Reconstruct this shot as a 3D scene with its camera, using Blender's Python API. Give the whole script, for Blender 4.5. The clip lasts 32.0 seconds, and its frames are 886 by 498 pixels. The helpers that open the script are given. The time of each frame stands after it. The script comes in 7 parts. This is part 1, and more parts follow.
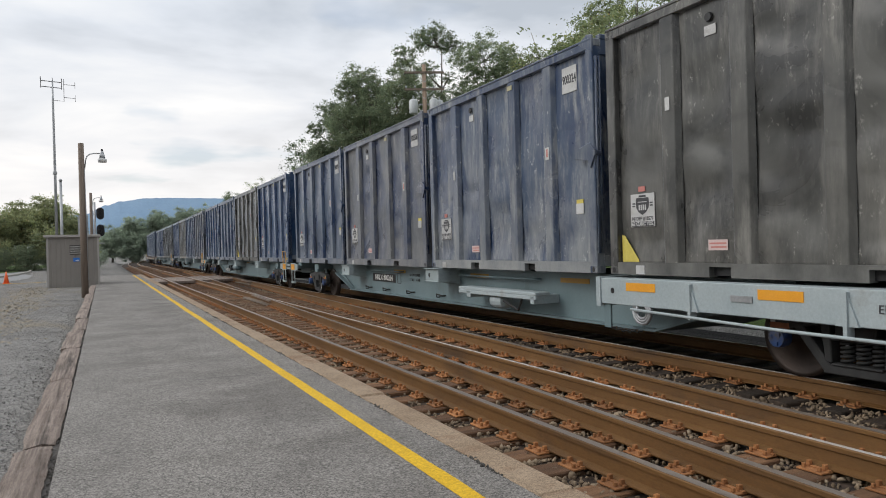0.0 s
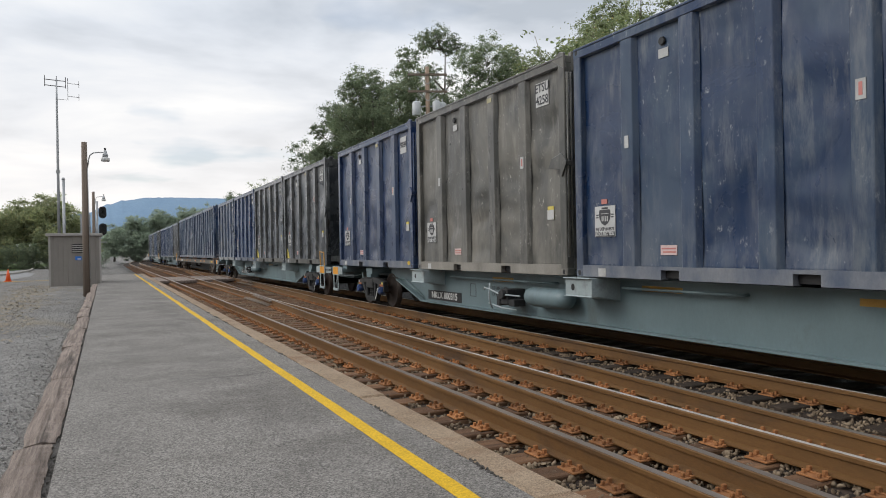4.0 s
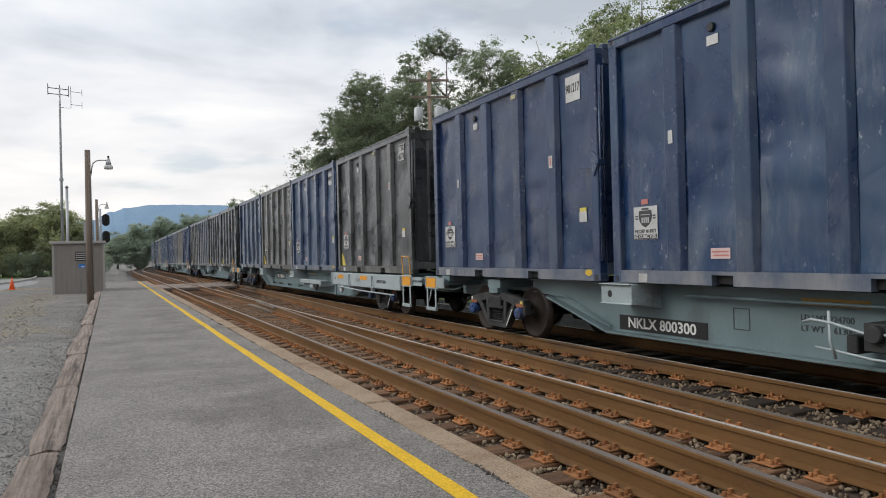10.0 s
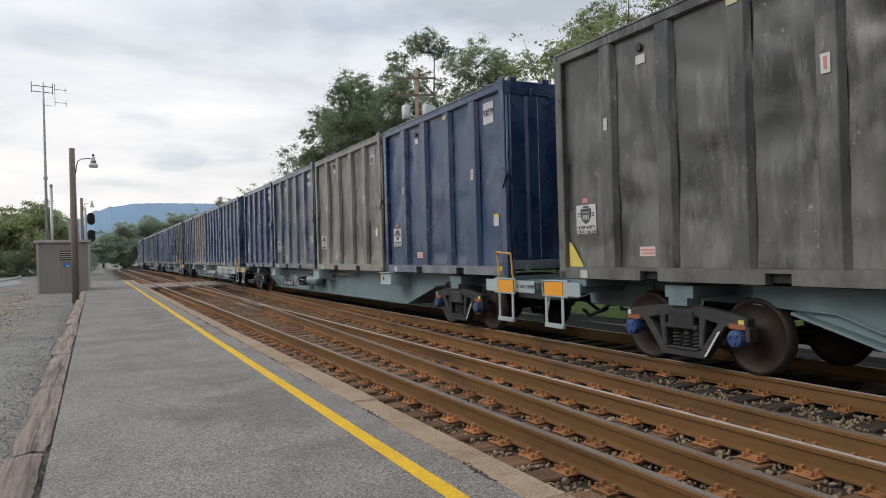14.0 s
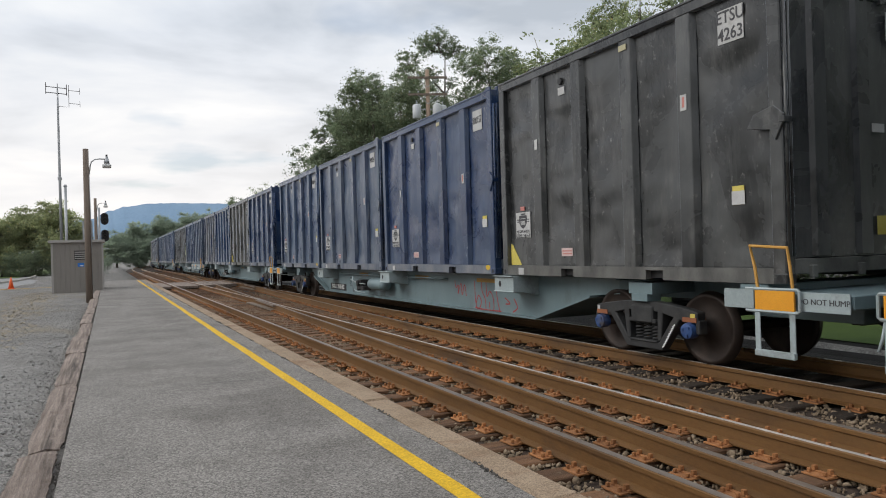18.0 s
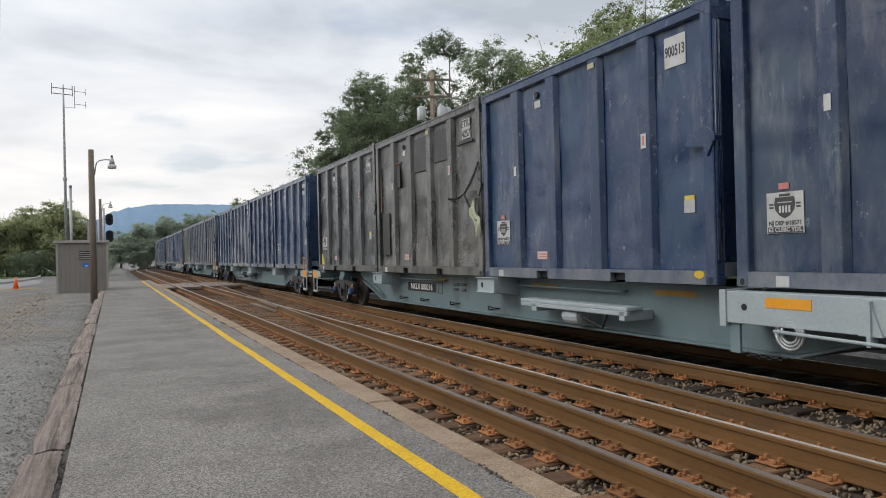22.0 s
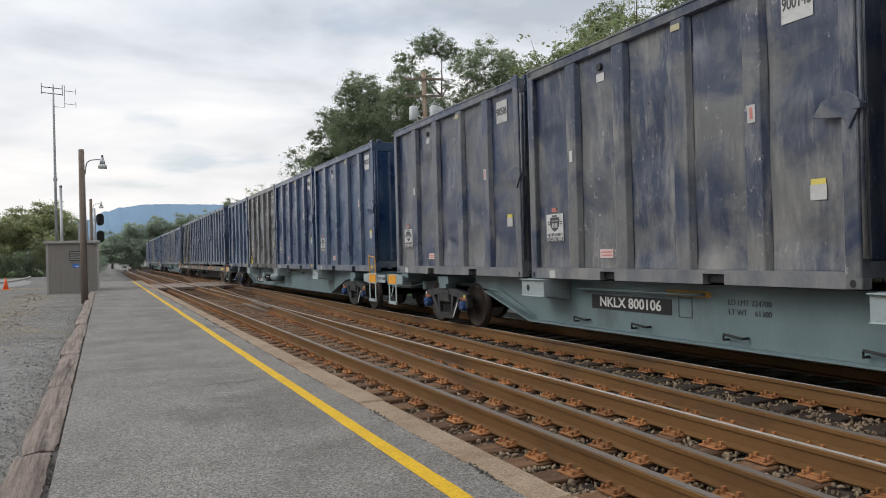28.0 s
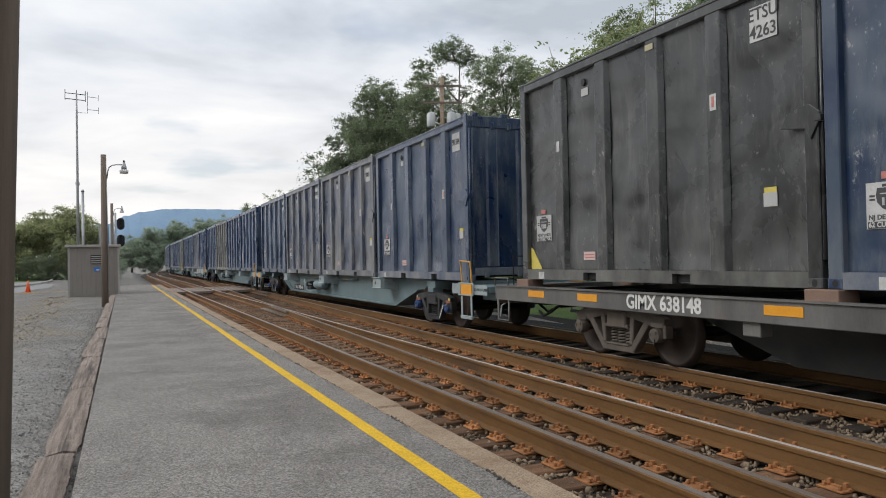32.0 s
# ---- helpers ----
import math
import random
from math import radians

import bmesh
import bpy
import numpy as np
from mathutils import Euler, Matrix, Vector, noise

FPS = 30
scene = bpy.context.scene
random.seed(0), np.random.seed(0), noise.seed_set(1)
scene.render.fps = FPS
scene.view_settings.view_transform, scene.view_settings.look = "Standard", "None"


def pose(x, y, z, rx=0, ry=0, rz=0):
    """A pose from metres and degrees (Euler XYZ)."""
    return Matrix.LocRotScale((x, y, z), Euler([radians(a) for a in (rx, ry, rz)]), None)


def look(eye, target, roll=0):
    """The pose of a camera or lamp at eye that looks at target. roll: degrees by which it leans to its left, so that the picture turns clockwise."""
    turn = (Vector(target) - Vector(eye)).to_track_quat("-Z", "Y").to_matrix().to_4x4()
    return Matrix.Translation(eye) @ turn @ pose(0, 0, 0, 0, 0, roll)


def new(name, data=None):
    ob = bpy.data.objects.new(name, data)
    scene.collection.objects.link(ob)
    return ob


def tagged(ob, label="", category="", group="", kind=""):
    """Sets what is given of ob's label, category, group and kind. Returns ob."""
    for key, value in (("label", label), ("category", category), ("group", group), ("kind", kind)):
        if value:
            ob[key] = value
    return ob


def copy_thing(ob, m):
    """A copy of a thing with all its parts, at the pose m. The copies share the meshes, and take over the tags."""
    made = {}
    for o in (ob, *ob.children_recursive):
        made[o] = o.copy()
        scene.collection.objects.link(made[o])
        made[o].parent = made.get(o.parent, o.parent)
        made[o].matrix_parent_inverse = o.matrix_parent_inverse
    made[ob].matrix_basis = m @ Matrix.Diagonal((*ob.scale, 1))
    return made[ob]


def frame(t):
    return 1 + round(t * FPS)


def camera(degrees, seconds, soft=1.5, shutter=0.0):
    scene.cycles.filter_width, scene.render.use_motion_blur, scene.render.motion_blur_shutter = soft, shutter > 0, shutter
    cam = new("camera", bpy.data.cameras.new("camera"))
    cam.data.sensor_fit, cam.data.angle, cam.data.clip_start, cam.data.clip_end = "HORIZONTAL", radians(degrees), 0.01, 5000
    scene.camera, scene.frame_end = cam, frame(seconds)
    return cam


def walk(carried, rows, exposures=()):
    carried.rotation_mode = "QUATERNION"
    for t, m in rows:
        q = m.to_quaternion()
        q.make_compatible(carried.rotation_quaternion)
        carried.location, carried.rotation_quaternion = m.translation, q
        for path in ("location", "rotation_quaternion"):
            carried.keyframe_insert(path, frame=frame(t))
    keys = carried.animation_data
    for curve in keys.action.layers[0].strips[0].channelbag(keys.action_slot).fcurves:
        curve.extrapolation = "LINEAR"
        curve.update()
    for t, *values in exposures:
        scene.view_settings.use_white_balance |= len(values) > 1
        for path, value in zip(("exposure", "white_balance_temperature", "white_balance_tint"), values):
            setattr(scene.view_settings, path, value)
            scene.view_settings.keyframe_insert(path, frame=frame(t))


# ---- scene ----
cam = camera(63.6, 32.0, soft=1.0)
EYE = (0.0, 0.0, 1.572)


def aim(yaw, tilt, roll, dx, dy):
    """The camera's pose: yaw to the right of the rails, tilt up, roll, and a small sway of the eye."""
    eye = Vector((EYE[0] + dx, EYE[1] + dy, EYE[2]))
    a, b = radians(yaw), radians(tilt)
    return look(eye, eye + Vector((math.sin(a) * math.cos(b), math.cos(a) * math.cos(b), math.sin(b))), roll)


walk(cam, [(t, aim(*r)) for t, *r in (
    (0, 25.44, -0.24, -1.57, 0.001, 0.007),
    (0.5, 25.46, -0.29, -1.34, -0.001, 0.003),
    (1, 25.4, -0.27, -1.52, -0.005, 0.006),
    (1.5, 25.56, -0.25, -1.47, -0.011, 0.011),
    (2, 26.23, -0.18, -0.97, -0.01, 0.025),
    (2.5, 26.05, -0.1, -0.9, 0.001, 0.018),
    (3, 25.58, -0.04, -0.94, -0.001, 0.012),
    (3.5, 25.41, -0.04, -0.96, -0.001, 0.004),
    (5.5, 24.88, -0.2, -1.3, -0.004, 0.002),
    (6, 24.7, -0.22, -1.3, -0.006, 0.008),
    (6.5, 24.65, -0.16, -1.32, -0.008, 0.002),
    (7, 24.61, -0.15, -1.47, -0.015, -0.006),
    (7.5, 24.41, -0.08, -1.79, -0.008, 0),
    (8, 24.49, -0.03, -1.71, -0.016, 0.002),
    (8.5, 24.68, -0, -1.24, -0.012, 0.008),
    (9, 24.78, 0.09, -1.05, -0.008, 0.013),
    (9.5, 24.95, 0.15, -1.06, -0.009, 0.014),
    (10, 25.12, 0.37, -1.39, -0.013, 0.008),
    (10.5, 25.29, 0.43, -1.15, -0.007, 0.006),
    (11, 25.19, 0.43, -0.75, -0.008, 0.008),
    (11.5, 25.23, 0.49, -0.78, -0.008, 0.008),
    (12, 25.44, 0.45, -0.77, -0.019, 0.003),
    (12.5, 25.4, 0.4, -1.57, -0.007, -0.001),
    (13, 25.55, 0.23, -1.59, -0.007, -0),
    (13.5, 25.91, 0.13, -1.36, -0.013, 0.021),
    (14, 26.06, 0.18, -1.57, -0.005, 0.01),
    (14.5, 26.04, 0.14, -1.54, -0.007, 0.006),
    (16.5, 26.03, 0.02, -1.72, 0.009, 0.018),
    (17, 25.93, 0.06, -1.36, -0.004, 0.009),
    (17.5, 25.72, 0.13, -1.54, -0, 0.013),
    (18, 25.17, 0.15, -1.65, -0.002, 0.003),
    (18.5, 24.96, 0.14, -1.39, -0.008, 0.005),
    (19, 24.77, 0.21, -1.45, -0.008, 0.005),
    (19.5, 24.62, 0.26, -1.41, -0.006, 0.007),
    (20, 24.59, 0.29, -1.44, -0.005, 0.003),
    (20.5, 24.57, 0.3, -1.64, -0.009, 0),
    (21, 24.61, 0.3, -1.62, -0.011, 0.002),
    (21.5, 24.72, 0.29, -1.43, -0.013, 0.002),
    (22, 24.89, 0.33, -1.37, -0.015, 0.007),
    (22.5, 25.07, 0.33, -1.57, -0.01, 0.006),
    (23, 25.06, 0.35, -1.66, -0.008, 0.005),
    (23.5, 25.01, 0.33, -1.58, -0.004, 0.009),
    (24, 25.21, 0.38, -1.17, -0.012, 0.018),
    (24.5, 25.46, 0.38, -0.96, -0.012, 0.016),
    (25, 25.47, 0.33, -0.64, -0, 0.023),
    (25.5, 25.64, 0.39, -0.93, -0.016, 0.004),
    (27.5, 25.44, 0.27, -1.59, -0.006, 0.005),
    (28, 25.47, 0.28, -1.5, -0, -0),
    (28.5, 24.97, 0.32, -0.99, -0.004, 0.009),
    (29, 24.46, 0.49, -0.97, -0.008, 0.002),
    (29.5, 24.3, 0.56, -0.97, -0.015, -0.014),
    (30, 24.25, 0.61, -0.91, -0.018, -0.016),
    (30.5, 24.28, 0.64, -0.8, -0.015, -0.008),
    (31, 24.29, 0.7, -0.72, -0.023, -0.006),
    (31.5, 24.25, 0.77, -0.76, -0.026, -0.01),
    (32, 24.17, 0.81, -1.1, -0.027, -0.018),
)])

# ---- light: a bright, broken overcast ----
world = bpy.data.worlds.new("overcast_sky")
scene.world = world
world.use_nodes = True
SUN_UP, SUN_TURN = radians(34), radians(-72)


def build_sky():
    nt = world.node_tree
    nt.nodes.clear()
    N, L = nt.nodes.new, nt.links.new
    out = N("ShaderNodeOutputWorld")
    sky = N("ShaderNodeTexSky")
    sky.sky_type, sky.sun_disc = "NISHITA", False
    sky.sun_elevation, sky.sun_rotation = SUN_UP, SUN_TURN
    sky.air_density, sky.dust_density = 1.0, 1.5
    bg_sky = N("ShaderNodeBackground")
    bg_sky.inputs["Strength"].default_value = 0.14
    L(sky.outputs["Color"], bg_sky.inputs["Color"])
    co = N("ShaderNodeTexCoord")
    sep = N("ShaderNodeSeparateXYZ")
    L(co.outputs["Generated"], sep.inputs[0])

    def math_node(op, a, b=None, clamp=False):
        n = N("ShaderNodeMath")
        n.operation, n.use_clamp = op, clamp
        for i, v in enumerate((a, b)):
            if v is None:
                continue
            if isinstance(v, (int, float)):
                n.inputs[i].default_value = v
            else:
                L(v, n.inputs[i])
        return n.outputs[0]

    # the clouds lie on a flat layer: the way is divided by its height
    up = math_node("MAXIMUM", sep.outputs["Z"], 0.0)
    down = math_node("ADD", up, 0.12)
    comb = N("ShaderNodeCombineXYZ")
    L(math_node("DIVIDE", sep.outputs["X"], down), comb.inputs[0])
    L(math_node("DIVIDE", sep.outputs["Y"], down), comb.inputs[1])
    big = N("ShaderNodeTexNoise")
    big.inputs["Scale"].default_value, big.inputs["Detail"].default_value = 0.9, 6.0
    big.inputs["Roughness"].default_value, big.inputs["Distortion"].default_value = 0.52, 0.25
    L(comb.outputs[0], big.inputs["Vector"])
    # grey bellies and bright edges of the cloud
    tone = N("ShaderNodeValToRGB")
    e = tone.color_ramp.elements
    e[0].position, e[0].color = 0.34, (0.52, 0.57, 0.64, 1)
    e[1].position, e[1].color = 0.62, (1.03, 1.035, 1.04, 1)
    mid = e.new(0.47)
    mid.color = (0.765, 0.81, 0.88, 1)
    L(big.outputs["Fac"], tone.inputs["Fac"])
    # the sky grows paler and warmer towards the horizon
    low = N("ShaderNodeMapRange")
    low.inputs["From Min"].default_value, low.inputs["From Max"].default_value = 0.0, 0.30
    low.inputs["To Min"].default_value, low.inputs["To Max"].default_value = 0.88, 0.0
    L(up, low.inputs["Value"])
    pale = N("ShaderNodeMix")
    pale.data_type = "RGBA"
    L(low.outputs[0], pale.inputs["Factor"])
    L(tone.outputs["Color"], pale.inputs["A"])
    pale.inputs["B"].default_value = (1.06, 1.015, 0.975, 1)
    bg_cloud = N("ShaderNodeBackground")
    L(pale.outputs["Result"], bg_cloud.inputs["Color"])
    # an overcast sky is brightest overhead
    high = N("ShaderNodeMapRange")
    high.inputs["From Min"].default_value, high.inputs["From Max"].default_value = 0.38, 0.95
    high.inputs["To Min"].default_value, high.inputs["To Max"].default_value = 1.0, 1.25
    L(up, high.inputs["Value"])
    L(high.outputs[0], bg_cloud.inputs["Strength"])
    # a few gaps let the blue through
    gap = N("ShaderNodeTexNoise")
    gap.inputs["Scale"].default_value, gap.inputs["Detail"].default_value = 1.1, 4.0
    shift = N("ShaderNodeVectorMath")
    shift.inputs[1].default_value = (7.3, 2.1, 0.0)
    L(comb.outputs[0], shift.inputs[0])
    L(shift.outputs[0], gap.inputs["Vector"])
    cover = N("ShaderNodeMapRange")
    cover.inputs["From Min"].default_value, cover.inputs["From Max"].default_value = 0.30, 0.40
    cover.inputs["To Min"].default_value, cover.inputs["To Max"].default_value = 0.55, 1.0
    L(gap.outputs["Fac"], cover.inputs["Value"])
    mix = N("ShaderNodeMixShader")
    L(cover.outputs[0], mix.inputs["Fac"])
    L(bg_sky.outputs[0], mix.inputs[1])
    L(bg_cloud.outputs[0], mix.inputs[2])
    L(mix.outputs[0], out.inputs["Surface"])


build_sky()
sun = new("sun", bpy.data.lights.new("sun", "SUN"))
sun.data.energy, sun.data.angle, sun.data.color = 1.28, radians(30), (1.0, 0.965, 0.915)
sun.matrix_world = look((0, 0, 60), (-math.sin(SUN_TURN) * math.cos(SUN_UP), -math.cos(SUN_TURN) * math.cos(SUN_UP), 60 - math.sin(SUN_UP)))
scene.view_settings.exposure = 0.0

# ---- building tools ----
class Shape:
    """Vertices and faces of one mesh, gathered piece by piece."""

    def __init__(self):
        self.v, self.f = [], []

    def add(self, verts, faces, m=None):
        n = len(self.v)
        self.v += [tuple(m @ Vector(p)) for p in verts] if m is not None else [tuple(p) for p in verts]
        self.f += [tuple(n + i for i in f) for f in faces]
        return self

    def box(self, x0, x1, y0, y1, z0, z1, m=None):
        return self.add([(x0, y0, z0), (x1, y0, z0), (x1, y1, z0), (x0, y1, z0), (x0, y0, z1), (x1, y0, z1), (x1, y1, z1), (x0, y1, z1)],
                        [(3, 2, 1, 0), (4, 5, 6, 7), (0, 1, 5, 4), (1, 2, 6, 5), (2, 3, 7, 6), (3, 0, 4, 7)], m)

    def prism(self, outline, a, b, axis="y", m=None):
        """A flat outline drawn out along an axis: (x, z) for y, (y, z) for x, (x, y) for z."""
        n = len(outline)
        place = {"y": lambda p, d: (p[0], d, p[1]), "x": lambda p, d: (d, p[0], p[1]), "z": lambda p, d: (p[0], p[1], d)}[axis]
        verts = [place(p, a) for p in outline] + [place(p, b) for p in outline]
        faces = [(i, (i + 1) % n, n + (i + 1) % n, n + i) for i in range(n)] + [tuple(range(n))[::-1], tuple(range(n, 2 * n))]
        return self.add(verts, faces, m)

    def bar(self, p, q, w, t=None, side=(1, 0, 0)):
        """A square bar from p to q, w wide and t thick along side."""
        p, q = Vector(p), Vector(q)
        t = w if t is None else t
        d = (q - p).normalized()
        s = Vector(side)
        s = (s - d * s.dot(d)).normalized()
        u = d.cross(s)
        c = [(-1, -1), (1, -1), (1, 1), (-1, 1)]
        verts = [o + s * (a * t / 2) + u * (b * w / 2) for o in (p, q) for a, b in c]
        return self.add(verts, [(3, 2, 1, 0), (4, 5, 6, 7), (0, 1, 5, 4), (1, 2, 6, 5), (2, 3, 7, 6), (3, 0, 4, 7)])

    def tube(self, points, radii, n=8, caps=True):
        """A round tube through points, with a radius for each or for all."""
        pts = [Vector(p) for p in points]
        if isinstance(radii, (int, float)):
            radii = [radii] * len(pts)
        base, ref = len(self.v), None
        for i, p in enumerate(pts):
            d = (pts[min(i + 1, len(pts) - 1)] - pts[max(i - 1, 0)]).normalized()
            if ref is None:
                ref = d.orthogonal().normalized()
            s = (ref - d * ref.dot(d)).normalized()
            ref, u = s, d.cross(s)
            self.v += [tuple(p + (s * math.cos(a) + u * math.sin(a)) * radii[i]) for a in (2 * math.pi * k / n for k in range(n))]
        for i in range(len(pts) - 1):
            for k in range(n):
                a, b = base + i * n + k, base + i * n + (k + 1) % n
                self.f.append((a, b, b + n, a + n))
        if caps:
            self.f.append(tuple(range(base, base + n))[::-1])
            self.f.append(tuple(range(base + (len(pts) - 1) * n, base + len(pts) * n)))
        return self

    def lathe(self, profile, n=24, m=None):
        """(r, x) pairs turned about the x axis."""
        verts, faces = [], []
        for r, x in profile:
            verts += [(x, r * math.cos(2 * math.pi * k / n), r * math.sin(2 * math.pi * k / n)) for k in range(n)]
        for i in range(len(profile) - 1):
            for k in range(n):
                a, b = i * n + k, i * n + (k + 1) % n
                faces.append((a, b, b + n, a + n))
        faces += [tuple(range(n))[::-1], tuple(range((len(profile) - 1) * n, len(profile) * n))]
        return self.add(verts, faces, m)

    def mesh(self, name, material, smooth=False, bevel=0.0):
        me = bpy.data.meshes.new(name)
        me.from_pydata(self.v, [], self.f)
        if bevel > 0:
            bm = bmesh.new()
            bm.from_mesh(me)
            bmesh.ops.recalc_face_normals(bm, faces=bm.faces)
            sharp = [e for e in bm.edges if e.is_manifold and e.calc_face_angle(0) > 0.5]
            bmesh.ops.bevel(bm, geom=sharp, offset=bevel, segments=1, affect="EDGES", clamp_overlap=True)
            bm.to_mesh(me)
            bm.free()
        if smooth:
            me.polygons.foreach_set("use_smooth", [True] * len(me.polygons))
        if material is not None:
            me.materials.append(material)
        me.update()
        return me


def packed(name, verts, faces, material, smooth=False):
    """A mesh of many alike small pieces: verts (pieces, corners, 3), faces (n, k) of one piece."""
    n, c = verts.shape[:2]
    idx = (faces[None] + c * np.arange(n)[:, None, None]).reshape(-1, faces.shape[1])
    me = bpy.data.meshes.new(name)
    me.vertices.add(n * c)
    me.vertices.foreach_set("co", verts.reshape(-1).astype(np.float32))
    me.loops.add(idx.size)
    me.loops.foreach_set("vertex_index", idx.reshape(-1).astype(np.int32))
    me.polygons.add(len(idx))
    me.polygons.foreach_set("loop_start", np.arange(0, idx.size, idx.shape[1], dtype=np.int32))
    me.update(calc_edges=True)
    me.materials.append(material)
    return me


def part(name, shape, material, parent=None, label="", smooth=False, bevel=0.0, at=None):
    """One mesh object, under a thing or a part."""
    me = shape if isinstance(shape, bpy.types.Mesh) else shape.mesh(name, material, smooth, bevel)
    ob = new(name, me)
    if parent is not None:
        ob.parent = parent
    if at is not None:
        ob.matrix_basis = at
    if label:
        ob["label"] = label
    return ob


def thing(name, label, category, group="", kind="", at=None):
    ob = new(name)
    if at is not None:
        ob.matrix_basis = at
    return tagged(ob, label, category, group, kind)


def lettering(text, height, material, name="lettering", stretch=1.0, bold=0.0):
    """Flat letters as a mesh, facing -x, reading towards -y, centred."""
    cu = bpy.data.curves.new(name, "FONT")
    cu.body, cu.size, cu.align_x, cu.align_y = text, height * 1.38, "CENTER", "CENTER"
    cu.extrude, cu.offset, cu.resolution_u = 0.002, bold, 3
    tmp = bpy.data.objects.new(name, cu)
    scene.collection.objects.link(tmp)
    me = bpy.data.meshes.new_from_object(tmp.evaluated_get(bpy.context.evaluated_depsgraph_get()))
    bpy.data.objects.remove(tmp)
    me.transform(Matrix(((0, 0, -1, 0), (-stretch, 0, 0, 0), (0, 1, 0, 0), (0, 0, 0, 1))))
    me.materials.clear()
    me.materials.append(material)
    me.name = name
    return me


# ---- materials ----
def surface(name, dark, light, scale=2.0, fine=40.0, rough=0.8, metal=0.0, bump=0.2, spread=0.5, vary=0.0, stretch=(1, 1, 1),
            stain=None, stain_scale=0.7, stain_edge=(0.55, 0.7), spot=0.1, depth=0.01, cells=0.0, cell_spot=0.5):
    """A worn surface: two colours in soft patches, fine grain, an optional stain colour, bump, and change from object to object."""
    m = bpy.data.materials.new(name)
    m.use_nodes = True
    nt = m.node_tree
    N, L = nt.nodes.new, nt.links.new
    bsdf = nt.nodes["Principled BSDF"]
    co, info = N("ShaderNodeTexCoord"), N("ShaderNodeObjectInfo")
    mp = N("ShaderNodeMapping")
    mp.inputs["Scale"].default_value = stretch
    L(co.outputs["Object"], mp.inputs["Vector"])
    off = N("ShaderNodeVectorMath")
    off.operation = "MULTIPLY_ADD"
    off.inputs[1].default_value = (37.0, 91.0, 53.0)
    L(info.outputs["Random"], off.inputs[0])
    L(mp.outputs[0], off.inputs[2])

    def noise_node(s, detail=4.0, r=0.6):
        n = N("ShaderNodeTexNoise")
        n.inputs["Scale"].default_value, n.inputs["Detail"].default_value, n.inputs["Roughness"].default_value = s, detail, r
        L(off.outputs[0], n.inputs["Vector"])
        return n.outputs["Fac"]

    def ramp(fac, a, b):
        n = N("ShaderNodeMapRange")
        n.inputs["From Min"].default_value, n.inputs["From Max"].default_value = a, b
        L(fac, n.inputs["Value"])
        return n.outputs[0]

    def mixed(fac, a, b, kind="MIX"):
        n = N("ShaderNodeMix")
        n.data_type, n.blend_type = "RGBA", kind
        for key, v in (("Factor", fac), ("A", a), ("B", b)):
            if isinstance(v, tuple):
                n.inputs[key].default_value = (*v, 1)
            elif isinstance(v, (int, float)):
                n.inputs[key].default_value = v
            else:
                L(v, n.inputs[key])
        return n.outputs["Result"]

    big, grain = noise_node(scale), noise_node(fine, 5.0, 0.8)
    col = mixed(ramp(big, 0.5 - spread / 2, 0.5 + spread / 2), dark, light)
    if stain is not None:
        col = mixed(ramp(noise_node(stain_scale, 6.0, 0.65), *stain_edge), col, stain)
    g = ramp(grain, 0.34, 0.66)
    shade = N("ShaderNodeMapRange")
    shade.inputs["To Min"].default_value, shade.inputs["To Max"].default_value = 1 - spot, 1 + spot
    L(g, shade.inputs["Value"])
    hsv = N("ShaderNodeHueSaturation")
    L(col, hsv.inputs["Color"])
    val = shade.outputs[0]
    if vary > 0:
        r = N("ShaderNodeMapRange")
        r.inputs["To Min"].default_value, r.inputs["To Max"].default_value = 1 - vary, 1 + vary
        L(info.outputs["Random"], r.inputs["Value"])
        mul = N("ShaderNodeMath")
        mul.operation = "MULTIPLY"
        L(val, mul.inputs[0])
        L(r.outputs[0], mul.inputs[1])
        val = mul.outputs[0]
    L(val, hsv.inputs["Value"])
    if cells > 0:
        # separate small stones, each with its own tone
        vo = N("ShaderNodeTexVoronoi")
        vo.inputs["Scale"].default_value = cells
        L(off.outputs[0], vo.inputs["Vector"])
        sp = N("ShaderNodeSeparateColor")
        L(vo.outputs["Color"], sp.inputs[0])
        tone = N("ShaderNodeMapRange")
        tone.inputs["To Min"].default_value, tone.inputs["To Max"].default_value = 1 - cell_spot, 1 + cell_spot
        L(sp.outputs[0], tone.inputs["Value"])
        mul = N("ShaderNodeMath")
        mul.operation = "MULTIPLY"
        L(val, mul.inputs[0])
        L(tone.outputs[0], mul.inputs[1])
        L(mul.outputs[0], hsv.inputs["Value"])
        grain = sp.outputs[1]
    L(hsv.outputs[0], bsdf.inputs["Base Color"])
    bsdf.inputs["Roughness"].default_value, bsdf.inputs["Metallic"].default_value = rough, metal
    if bump > 0:
        b = N("ShaderNodeBump")
        b.inputs["Strength"].default_value, b.inputs["Distance"].default_value = bump, depth
        L(grain, b.inputs["Height"])
        L(b.outputs[0], bsdf.inputs["Normal"])
    return m


